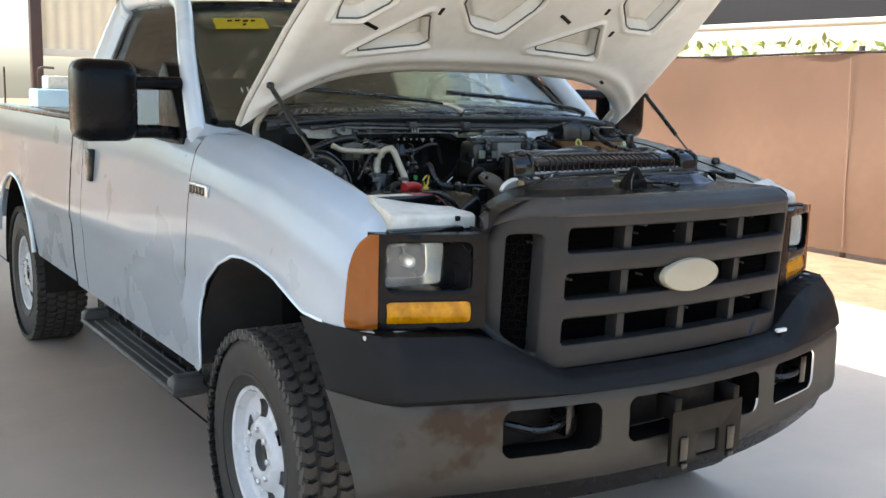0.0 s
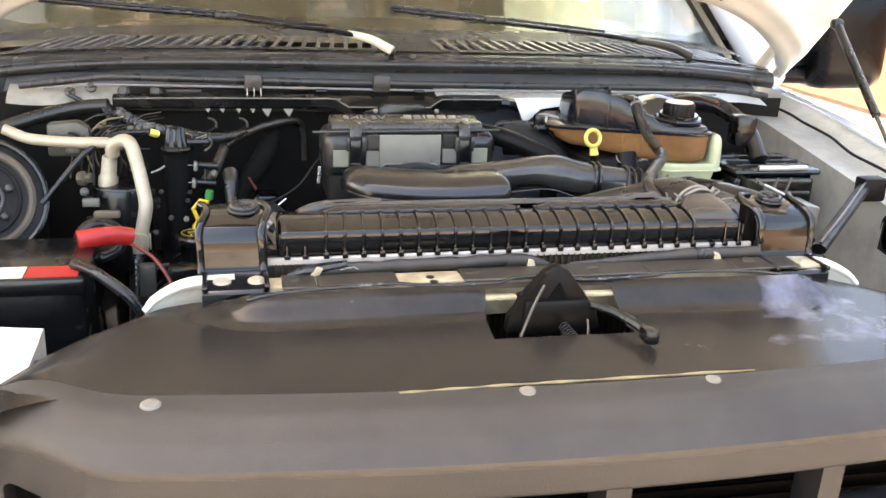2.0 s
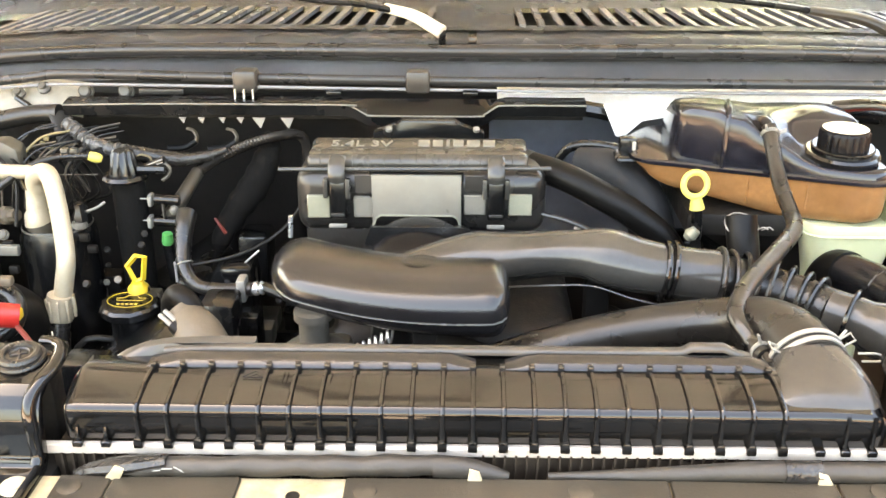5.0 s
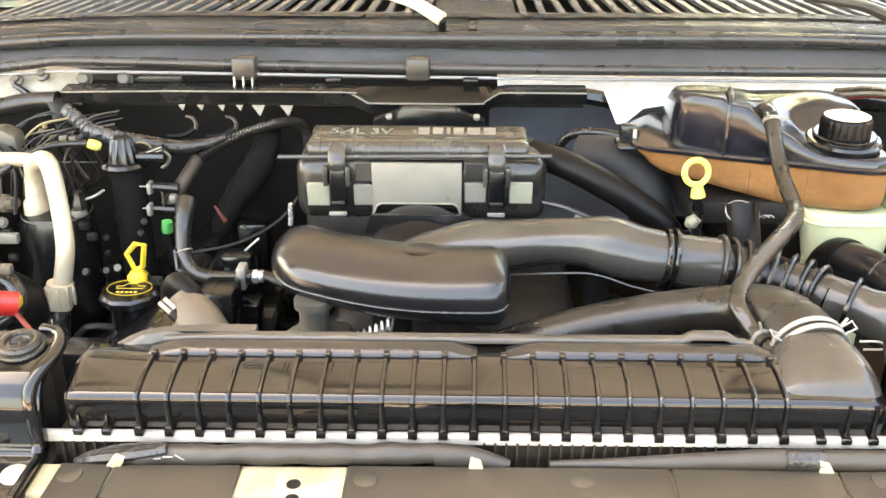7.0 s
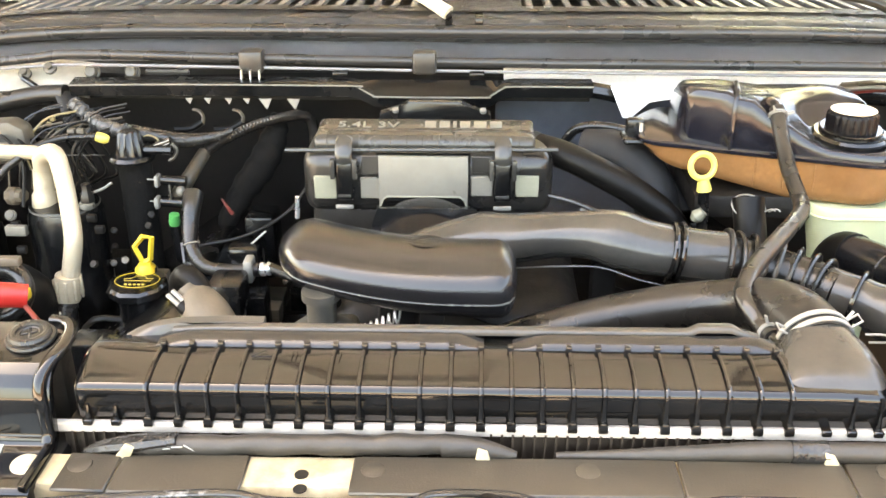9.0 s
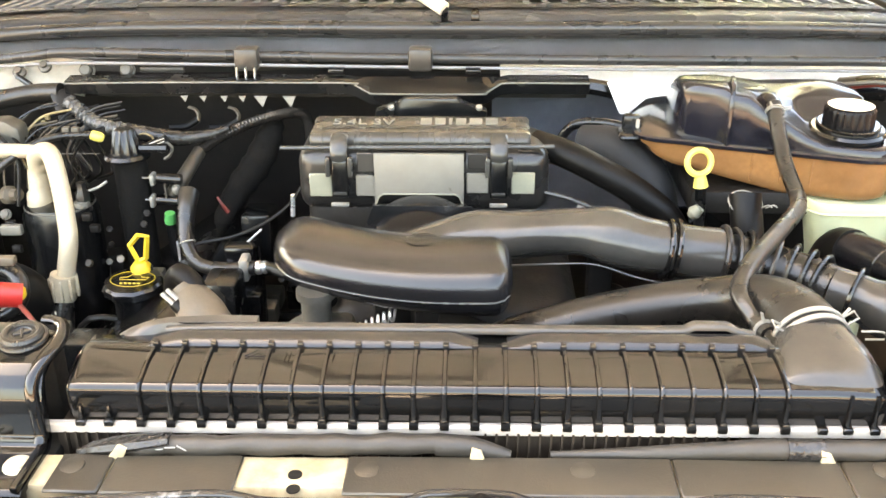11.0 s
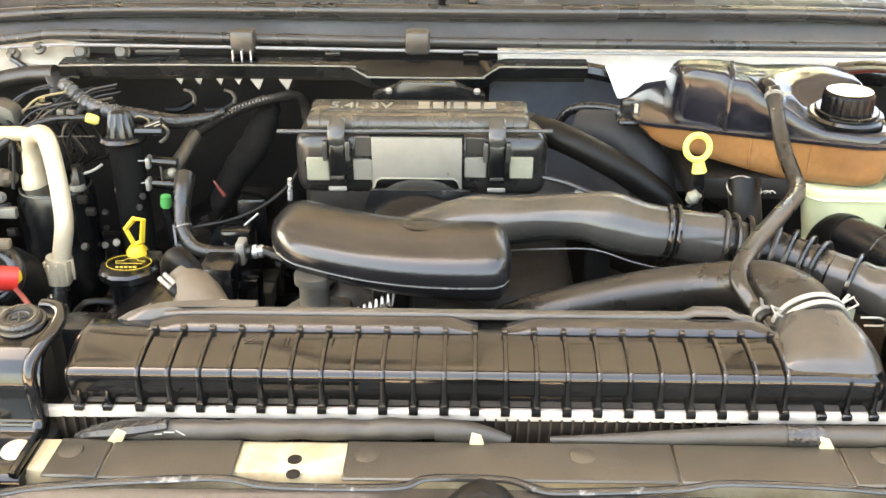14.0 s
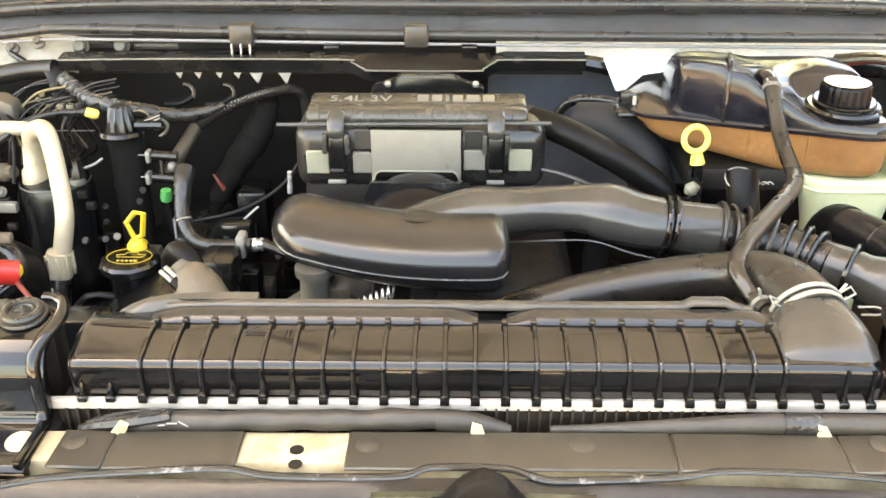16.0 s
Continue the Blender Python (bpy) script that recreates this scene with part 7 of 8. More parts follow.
# ---- hoses, tanks and loose fittings ----
def clamp(name, c, axis, r, parent, ears):
    """A spring clamp: two flat bands with bent wire loops standing off it."""
    q = Vector(axis).to_track_quat("Z", "Y")
    k = r / 0.0292
    bands = []
    for o in (-0.0042 * k, 0.0042 * k):
        prof = ((0, -0.0022 * k), (0.0013, -0.0020 * k), (0.0016, 0), (0.0013, 0.0020 * k), (0, 0.0022 * k))
        bands.append(part("band" if bands else name, skin([[Vector(c) + q @ Vector(((r + t) * math.cos(a), (r + t) * math.sin(a), h + o)) for a in (math.tau * i / 36 for i in range(36))] for t, h in prof], caps=False), CLAMPM, bands[0] if bands else parent, "pale spring clamp", 30))
    ax = Vector(axis).normalized()
    for e in ears:
        d = Vector(e) - ax * Vector(e).dot(ax)
        d.normalize()
        p = Vector(c) + d * r
        w = ax * 0.0042 * k
        l = d * (0.0075 + 0.003 * k)
        part("loop", tube([p - w, p - w + l, p + w + l, p + w], 0.0010, 6, smooth=False), CLAMPM, bands[0])
    return bands[0]

up = thing("upper_radiator_hose", (0.15, 0.56, 1.33), "thick black upper radiator hose", "hose", "coolant hoses")
part("hose", tube([(0.263, 0.500, 1.3755), (0.259, 0.530, 1.382), (0.246, 0.562, 1.380), (0.218, 0.595, 1.366), (0.155, 0.618, 1.345), (0.08, 0.628, 1.320), (0.01, 0.630, 1.29), (-0.03, 0.63, 1.24)], lambda u: 0.0290 - 0.0075 * min(1, u * 2.2), 20, 6), UHOSE, up)
clamp("clamp", (0.2625, 0.508, 1.3770), (-0.14, 1, 0.22), 0.0292, up, ((-0.8, 0, 0.5), (0.8, 0, 0.62)))
part("clamp_tail", tube([(0.285, 0.512, 1.396), (0.291, 0.514, 1.403)], 0.0013, 6, smooth=False), CLAMPM, up)
part("clamp_loop", tube([(0.298, 0.502, 1.389), (0.312, 0.498, 1.391), (0.316, 0.498, 1.385), (0.302, 0.502, 1.382)], 0.0009, 6, 4), CLAMPM, up)

vh = thing("vent_hose", (0.26, 0.65, 1.38), "dusty grey-black rubber vent hose", "hose", "coolant hoses")
part("hose", tube([(0.322, 0.875, 1.460), (0.3225, 0.862, 1.450), (0.324, 0.82, 1.416), (0.323, 0.765, 1.400), (0.319, 0.742, 1.397), (0.306, 0.715, 1.396), (0.244, 0.615, 1.397), (0.225, 0.580, 1.394), (0.2185, 0.562, 1.391), (0.2200, 0.550, 1.386), (0.2275, 0.535, 1.378), (0.2325, 0.515, 1.377)], 0.0082, 14, 7), RUBBER, vh)
clamp("upper_clamp", (0.3222, 0.868, 1.4545), (0.02, 0.78, 0.6), 0.0088, vh, ((-0.5, -0.5, 0.7), (0.9, 0, 0.5)))
clamp("lower_clamp", (0.2315, 0.522, 1.3767), (-0.12, 1, -0.06), 0.0088, vh, ((0.9, 0, 0.5), (-0.3, 0, 1)))
part("spigot", tube([(0.2325, 0.515, 1.377), (0.238, 0.49, 1.373)], 0.0065, 10, smooth=False), GLOSS, vh)

# coolant expansion tank
ct = thing("coolant_expansion_tank", (0.33, 0.93, 1.35), "coolant tank with black top and amber lower half", "coolant tank")
def ct_outline(grow=0.0):
    pts = [(0.192, 0.985), (0.189, 0.928), (0.200, 0.905), (0.235, 0.893), (0.276, 0.877), (0.36, 0.850), (0.425, 0.832), (0.452, 0.85), (0.455, 0.90), (0.45, 1.0), (0.43, 1.03), (0.25, 1.035), (0.215, 1.02)]
    cx, cy = 0.335, 0.935
    return [(cx + (x - cx) * (1 + grow / 0.12), cy + (y - cy) * (1 + grow / 0.1)) for x, y in pts]
def ct_ring(grow, z, tilt=0.0):
    line = spline([(*p, 0) for p in ct_outline(grow)] + [(*ct_outline(grow)[0], 0)], 4)[:-1]
    return [(p.x, p.y, z + tilt * (0.93 - p.y)) for p in line]
def ct_shell(i):
    """Outline of the black shell, shorter than the bowl at one end."""
    return [(x + max(0.0, 0.275 - x) * 0.42, y) for x, y, _ in ct_ring(-i * 0.9, 0)]
def ct_top(x, y, inset):
    d = max(0.0, min(1.0, inset / 0.0125))
    rise = (1 - (1 - d) ** 3.2) ** (1 / 2.0)
    sm = lambda a, b, v: (lambda t: t * t * (3 - 2 * t))(max(0.0, min(1.0, (v - a) / (b - a))))
    h = 0.040 - 0.006 * sm(0.271, 0.279, x - (y - 0.872) * 0.245) - 0.020 * sm(0.335, 0.375, x) * (1 - sm(0.915, 0.955, y)) - 0.004 * sm(0.29, 0.33, x) * (1 - sm(0.88, 0.92, y))
    h += 0.022 * (1 - sm(0.90, 1.005, y)) * (1 - sm(0.295, 0.335, x))
    h += 0.010 * math.exp(-((x - 0.405) / 0.035) ** 2 - ((y - 0.985) / 0.03) ** 2)
    return 1.413 + h * rise
part("amber_bowl", skin([[(x, y, z + (0.018 * max(0.0, min(1.0, (0.34 - x) / 0.10)) + 0.016 * max(0.0, min(1.0, (0.235 - x) / 0.042)) ** 1.5) * w) for x, y, z in ct_ring(g_, zz)] for g_, zz, w in ((-0.016, 1.360, 1.0), (-0.006, 1.3625, 1.0), (-0.001, 1.368, 1.0), (0.0, 1.375, 0.8), (0.001, 1.409, 0.0))]), COOLANT, ct, "amber-brown translucent bowl", 60)
part("joint_flange", skin([ct_ring(0.004, 1.4075), ct_ring(0.006, 1.409), ct_ring(0.006, 1.412), ct_ring(0.003, 1.414)]), DEGAS, ct)
part("black_top", skin([[(x, y, ct_top(x, y, i)) for x, y in ct_shell(i)] for i in (0.0, 0.0008, 0.002, 0.004, 0.007, 0.011, 0.016, 0.022, 0.030, 0.04, 0.05, 0.06, 0.07, 0.08, 0.09, 0.10)]), DEGAS, ct, "glossy dark upper shell", 70)
part("seam_rib", tube([(0.2765, 0.8755, 1.413), (0.2768, 0.8765, 1.440), (0.2785, 0.8805, 1.464), (0.2815, 0.892, 1.4755), (0.2880, 0.925, 1.4750), (0.2945, 0.95, 1.4680), (0.3065, 1.0, 1.4530)], 0.0030, 8, 5), DEGAS, ct)
part("label_recess", box(0.315, 0.345, 0.975, 0.99, 1.4455, 1.449, 0.001), SATIN, ct)
for x in (0.305, 0.335, 0.365, 0.395, 0.425):
    part("bowl_web", tube([(x, interp(x, [(0.25, 0.888), (0.276, 0.877), (0.36, 0.850), (0.43, 0.832)]) - 0.0004, 1.406), (x, interp(x, [(0.25, 0.888), (0.276, 0.877), (0.36, 0.850), (0.43, 0.832)]) - 0.0002, 1.374)], 0.0016, 6, smooth=False), COOLANT, ct)
neck_c = (0.4075, 0.880, 1.427)
part("filler_flange", lathe([(0, 0), (0.040, 0.0), (0.041, 0.004), (0.0385, 0.007), (0.034, 0.0075), (0.034, 0.011), (0.0325, 0.012), (0, 0.012)], neck_c, (0, -0.08, 1), 32), GLOSS, ct, sharp=25)
cap_bm = bmesh.new()
cap_rings = []
n = 72
for r, h in ((0.001, 0.031), (0.0225, 0.031), (0.0255, 0.029), (0.0262, 0.0265), (0.0262, 0.010)):
    cap_rings.append([Vector(neck_c) + Vector(((r * (1.05 if k % 3 == 0 and h < 0.0285 and r > 0.025 else 1)) * math.cos(math.tau * k / n), (r * (1.05 if k % 3 == 0 and h < 0.0285 and r > 0.025 else 1)) * math.sin(math.tau * k / n), h)) for k in range(n)])
part("screw_cap", skin(cap_rings, cap_bm), BEZEL, ct, "black ribbed screw cap", 25)
# Pale disc stands in for sky reflected on the dusty cap top.
part("cap_top", lathe([(0, 0), (0.0235, 0), (0.0245, 0.0010), (0.0228, 0.0018), (0, 0.0020)], Vector(neck_c) + Vector((0, 0, 0.0305)), (0, 0, 1), 32), BEIGE, ct, "cap top with sky glare painted pale")
part("hose_nipple", tube([(0.322, 0.915, 1.435), (0.322, 0.895, 1.456), (0.322, 0.87, 1.457)], lambda u: 0.017 - 0.009 * u, 12, 5), DEGAS, ct)
part("mount_tab", box(0.166, 0.222, 0.922, 0.960, 1.400, 1.4075, 0.004), SATIN, ct)
part("mount_bolt", lathe([(0, 0), (0.0045, 0), (0.0045, 0.004), (0.0022, 0.005), (0.0022, 0.016), (0, 0.0165)], (0.187, 0.934, 1.4075), (0, 0, 1), 12), CRIMP, ct, "pale mounting bolt")
part("mount_block", box(0.172, 0.194, 0.948, 0.962, 1.402, 1.424, 0.004), SATIN, ct)
part("tray", box(0.24, 0.42, 0.86, 1.10, 1.335, 1.3635, 0.006), DARK, ct)
part("tray_arm", box(0.26, 0.40, 1.06, 1.16, 1.30, 1.345, 0.006), DARK, ct)
wb = thing("washer_bottle", (0.41, 0.83, 1.12), "pale green washer bottle under the coolant tank", "washer bottle")
part("body", skin([[(0.42 + (p - 0.42) * f, 0.868 + (q - 0.868) * f, z) for p, q in rrect(0.366, 0.476, 0.833, 0.903, 0.022)] for f, z in ((0.55, 1.12), (0.60, 1.22), (0.72, 1.29), (0.84, 1.325), (0.93, 1.345), (0.965, 1.351), (0.97, 1.3565), (0.95, 1.3590))]), BOTTLE, wb, sharp=60)
part("seam", tube([(p, q, 1.3475) for p, q in rrect(0.3665, 0.4765, 0.8325, 0.9035, 0.022)] + [(0.4765, 0.8815, 1.3475)], 0.0016, 6, 1), BOTTLE, wb)
part("seam_tip", box(0.4735, 0.4815, 0.842, 0.856, 1.3445, 1.3505, 0.002), BOTTLE, wb)
part("side_neck", skin([[(p, q, z) for p, q in rrect(0.4565 + a, 0.4775 - b, 0.838 + a, 0.888 - a, 0.009 - a * 0.5)] for a, b, z in ((0.0, 0.0, 1.345), (0.0, -0.001, 1.375), (0.0, 0.0005, 1.395), (0.001, 0.002, 1.402), (0.003, 0.0045, 1.4065), (0.006, 0.0075, 1.4085))]), BOTTLE, wb, "pale green neck", 60)
part("foot", box(0.39, 0.45, 0.84, 0.89, 0.62, 1.125, 0.01), DARK, wb)

bh = thing("intercooler_pipe", (0.36, 0.56, 1.33), "shiny black large air pipe beside the radiator", "pipe")
part("pipe", tube([(0.394, 0.805, 1.320), (0.401, 0.775, 1.3265), (0.411, 0.735, 1.333), (0.423, 0.69, 1.3365), (0.438, 0.63, 1.336), (0.458, 0.57, 1.315), (0.480, 0.53, 1.26), (0.49, 0.52, 1.18)], 0.0232, 24, 7), DUCT, bh)
part("elbow", tube([(0.388, 0.822, 1.22), (0.388, 0.822, 1.272), (0.390, 0.815, 1.300), (0.394, 0.803, 1.3185), (0.399, 0.785, 1.3245)], lambda u: 0.0262 - 0.0012 * u, 20, 6), HOSEB, bh, "matt black rubber elbow")
part("joint_ring", ring((0.414, 0.724, 1.334), (0.25, -0.96, 0.1), 0.0230, 0.0012, 28, 6), RUBBER, bh)

bypass = thing("heater_hose", (0.15, 0.9, 1.30), "thick dark heater hoses beside the plenum", "hose", "coolant hoses")
part("hose", tube([(0.068, 0.93, 1.395), (0.10, 0.905, 1.392), (0.14, 0.885, 1.378), (0.185, 0.87, 1.355), (0.225, 0.862, 1.318), (0.235, 0.86, 1.25)], 0.0165, 16, 6), HOSEB, bypass)
part("white_tip", tube([(0.2385, 0.846, 1.3395), (0.2420, 0.845, 1.3440), (0.2480, 0.843, 1.3510)], lambda u: 0.0050 + 0.0030 * math.sin(3.0 * u), 14, smooth=False), PADM, bypass, "white plastic tip")
part("second_hose", tube([(0.10, 1.02, 1.36), (0.12, 1.01, 1.392), (0.16, 1.0, 1.398), (0.20, 0.985, 1.385), (0.235, 0.95, 1.33), (0.24, 0.93, 1.24)], 0.006, 10, 6), WIPER, bypass)
part("insulation", tube([(0.13, 0.99, 1.37), (0.17, 0.97, 1.372), (0.205, 0.94, 1.345), (0.222, 0.92, 1.28)], 0.028, 16, 6), BLUEPAD, bypass, "blue-grey insulating sleeve")
part("fuel_line", tube([(0.072, 0.88, 1.355), (0.11, 0.86, 1.352), (0.15, 0.84, 1.338), (0.17, 0.83, 1.31)], 0.0028, 8, 6), DUCT, bypass)
part("small_bolt", lathe([(0, 0), (0.005, 0), (0.005, 0.006), (0, 0.007)], (0.118, 0.86, 1.34), (0, -0.6, 1), 8), ALU, bypass)
part("stub_hose", tube([(0.280, 0.792, 1.388), (0.2803, 0.787, 1.378), (0.282, 0.775, 1.355), (0.285, 0.765, 1.32), (0.287, 0.76, 1.27)], 0.0165, 18, 6), HOSEB, bypass)
part("stub_clamp", ring((0.2803, 0.788, 1.3795), (0.05, -0.42, 0.9), 0.0174, 0.0009, 32, 6), CLAMPM, bypass, "thin wire clamp")
for d in (0.0, 0.005):
    part("clamp_ear", tube([(0.2935 + d, 0.777, 1.378), (0.2990 + d, 0.772, 1.3835), (0.3030 + d, 0.770, 1.3815)], 0.0008, 6, 3), CLAMPM, bypass)
for k in range(3):
    part("dark_line", tube([(0.20 + 0.05 * k, 0.80, 1.25), (0.24 + 0.04 * k, 0.78, 1.30), (0.30 + 0.03 * k, 0.72, 1.27), (0.36 + 0.02 * k, 0.66, 1.22)], 0.007, 8, 5), WIPER, bypass)

# air conditioning drier and its bright pipes
ac = thing("drier_canister", (-0.53, 0.95, 1.05), "black drier canister with bare aluminium pipes", "canister")
part("can", lathe([(0, 0), (0.044, 0), (0.047, 0.01), (0.047, 0.235), (0.042, 0.25), (0.02, 0.254), (0, 0.254)], (-0.527, 0.962, 1.055), (0, 0, 1), 24), SATIN, ac)
part("top_ring", ring((-0.527, 0.962, 1.302), (0, 0, 1), 0.042, 0.0016), BOOST, ac)
part("fitting", lathe([(0, 0), (0.0150, 0), (0.0155, 0.002), (0.0155, 0.020), (0.0125, 0.024), (0.0118, 0.055), (0, 0.055)], (-0.5470, 0.950, 1.2995), (0.12, -0.05, 1), 18), ALU_PIPE, ac)
part("stub_pipe", tube([(-0.5405, 0.948, 1.345), (-0.5362, 0.945, 1.3560), (-0.5330, 0.943, 1.3680), (-0.5400, 0.944, 1.3755), (-0.556, 0.945, 1.3768), (-0.5909, 0.95, 1.3759), (-0.66, 0.96, 1.380), (-0.70, 0.965, 1.395)], 0.0088, 14, 7), ALU_PIPE, ac, "dull aluminium pipe")
part("loop_pipe", tube([(-0.5351, 0.938, 1.358), (-0.5340, 0.935, 1.370), (-0.5255, 0.930, 1.3800), (-0.5130, 0.922, 1.3845), (-0.5030, 0.912, 1.3780), (-0.4946, 0.900, 1.3501), (-0.4860, 0.882, 1.3140), (-0.4826, 0.870, 1.2900), (-0.4890, 0.865, 1.2560), (-0.4920, 0.863, 1.2400)], 0.0108, 18, 7), ALU_PIPE, ac, "dull aluminium pipe")
crimp = part("crimp", lathe([(0.0, 0.0), (0.0150, 0.0), (0.0160, 0.003), (0.0150, 0.007), (0.0160, 0.011), (0.0160, 0.019), (0.0148, 0.023), (0.0160, 0.027), (0.0150, 0.033), (0, 0.034)], (-0.4985, 0.862, 1.2180), (0.17, 0.05, 1), 20), ALU_PIPE, ac, "crimped aluminium collar")
for k in range(9):
    a = math.tau * k / 9
    part("crimp_dent", box(-0.494 + 0.0158 * math.cos(a) - 0.0016, -0.494 + 0.0158 * math.cos(a) + 0.0016, 0.862 + 0.0158 * math.sin(a) - 0.0016, 0.862 + 0.0158 * math.sin(a) + 0.0016, 1.222, 1.248, 0.0008, 1), ALU_PIPE, crimp)
part("black_hose", tube([(-0.4975, 0.861, 1.222), (-0.4985, 0.852, 1.195), (-0.50, 0.83, 1.12), (-0.50, 0.80, 1.02)], 0.0130, 16, 5), RUBBER, ac)
part("white_line", tube([(-0.5369, 1.0, 1.3539), (-0.4817, 1.0, 1.3545)], 0.0009, 6, smooth=False), BOOST, ac)
part("can_clamp", box(-0.582, -0.556, 0.905, 0.915, 1.281, 1.294, 0.002), PALE, ac, "bright band clamp")
part("can_bolt", lathe([(0, 0), (0.007, 0), (0.007, 0.003), (0.0045, 0.004), (0.0045, 0.008), (0, 0.009)], (-0.580, 0.925, 1.301), (0.2, -1, 0.5), 12), BOOST, ac, "bright bolt head")
part("brass_union", lathe([(0, 0), (0.011, 0), (0.012, 0.004), (0.012, 0.010), (0.008, 0.014), (0.008, 0.024), (0, 0.025)], (-0.590, 0.952, 1.316), (1, -0.4, 0.2), 8), TAN, ac, "dull brass union")
valve_block = part("valve_block", prism([(-0.640, 1.345), (-0.585, 1.345), (-0.572, 1.362), (-0.575, 1.392), (-0.592, 1.402), (-0.640, 1.398)], "y", 0.985, 1.015, bev=0.005), BOOST, ac, "grey cast valve block")
part("block_face", box(-0.612, -0.588, 0.980, 0.986, 1.352, 1.376, 0.003), PALE, valve_block)
for k in range(5):
    part("print_bar", box(-0.5005, -0.4992, 0.8385 - 0.0025 * k, 0.8405 - 0.0025 * k, 1.2080 - 0.0085 * k, 1.2130 - 0.0085 * k), BEIGE, ac)
part("bracket", box(-0.58, -0.47, 0.99, 1.02, 1.18, 1.215, 0.004), DARK, ac)
for x, z in ((-0.573, 1.256), (-0.575, 1.29), (-0.478, 1.30), (-0.470, 1.285)):
    part("screw", box(x - 0.006, x + 0.006, 0.918, 0.926, z - 0.005, z + 0.005, 0.002), DARK, ac)
part("pressure_switch", lathe([(0, 0), (0.009, 0), (0.009, 0.012), (0.006, 0.016), (0.006, 0.026), (0, 0.027)], (-0.4905, 0.948, 1.309), (0, 0, 1), 6), WIPER, ac)
part("switch_base", lathe([(0, 0), (0.0095, 0), (0.010, 0.003), (0.009, 0.007), (0, 0.0075)], (-0.4915, 0.945, 1.3045), (0, 0, 1), 16), PALE, ac, "pale switch base")
part("switch_wire", tube([(-0.4775, 0.940, 1.3275), (-0.466, 0.942, 1.3315), (-0.4556, 0.945, 1.3380)], 0.0018, 6, 4), CLAMPM, ac)

# coil covers, filter, wires round the left bank
reg = thing("breather_canister", (-0.445, 0.98, 1.2), "black canister with a ribbed cone cap", "canister")
part("body", lathe([(0, 0), (0.020, 0), (0.021, 0.01), (0.021, 0.16), (0.020, 0.17), (0, 0.172)], (-0.438, 0.985, 1.185), (0, 0, 1), 20), CLOTH, reg)
part("collar", lathe([(0, 0), (0.028, 0), (0.029, 0.003), (0.026, 0.007), (0, 0.008)], (-0.438, 0.978, 1.3575), (0, 0, 1), 20), SATIN, reg)
cone_r = []
for r, h in ((0.0175, 0.006), (0.0125, 0.034), (0.009, 0.037), (0.001, 0.037)):
    cone_r.append([(-0.438 + r * (1.1 if k % 3 == 0 else 0.95) * math.cos(math.tau * k / 36), 0.978 + r * (1.1 if k % 3 == 0 else 0.95) * math.sin(math.tau * k / 36), 1.3585 + h) for k in range(36)])
part("cone_cap", skin(cone_r), SATIN, reg)
part("side_port", tube([(-0.42, 0.978, 1.370), (-0.385, 0.975, 1.371)], 0.006, 8, smooth=False), SATIN, reg)

wire = thing("tipped_cable", (-0.55, 1.0, 1.36), "black cable with a yellow tip", "cable", "engine wiring")
part("cable", tube([(-0.64, 0.90, 1.29), (-0.5864, 0.930, 1.3523), (-0.5667, 0.940, 1.3686), (-0.5478, 0.950, 1.3807), (-0.5173, 0.965, 1.3884), (-0.477, 0.975, 1.3880)], 0.0046, 12, 7), RUBBER, wire)
part("yellow_tip", lathe([(0, 0), (0.0058, 0), (0.0066, 0.006), (0.0062, 0.012), (0.004, 0.0155), (0, 0.016)], (-0.4785, 0.975, 1.388), (1, 0.1, -0.35), 12), PYEL, wire)

loom = thing("main_wiring_loom", (-0.5, 1.08, 1.39), "thick taped black wiring loom", "wiring loom", "engine wiring")
part("sheath", tube([(-0.74, 1.055, 1.372), (-0.66, 1.078, 1.395), (-0.60, 1.084, 1.408), (-0.552, 1.078, 1.413)], 0.0125, 14, 6), RUBBER, loom, "smooth dark sheath")
part("trunk", tube([(-0.556, 1.077, 1.413), (-0.545, 1.068, 1.400), (-0.536, 1.056, 1.386), (-0.524, 1.046, 1.374)], lambda u: 0.012 + 0.004 * math.sin(u * 2.6), 14, 6, flat=0.5), BLUEPAD, loom, "flat taped branch")
part("foil_wrap", tube([(-0.535, 1.055, 1.4065), (-0.5194, 1.045, 1.3985), (-0.505, 1.035, 1.3915), (-0.490, 1.025, 1.3870), (-0.470, 1.015, 1.3845), (-0.4447, 1.010, 1.3820)], lambda u: 0.0095 + 0.0010 * math.sin(u * 71) + 0.0008 * math.sin(u * 133), 14, 12), FOILT, loom, "crinkled foil tape")
part("branch", tube([(-0.450, 1.012, 1.382), (-0.4234, 1.02, 1.3745), (-0.395, 1.025, 1.368), (-0.3716, 1.03, 1.3665), (-0.345, 1.036, 1.3695), (-0.325, 1.045, 1.375)], lambda u: 0.0105 - 0.006 * max(0.0, u - 0.5) * 2, 12, 8), TAPE, loom, "taped run of wires")
part("bare_clip", tube([(-0.434, 1.010, 1.376), (-0.424, 1.008, 1.379), (-0.414, 1.008, 1.375), (-0.413, 1.008, 1.367)], 0.0022, 8, 5, flat=0.5), SEALANT, loom, "tan clip")
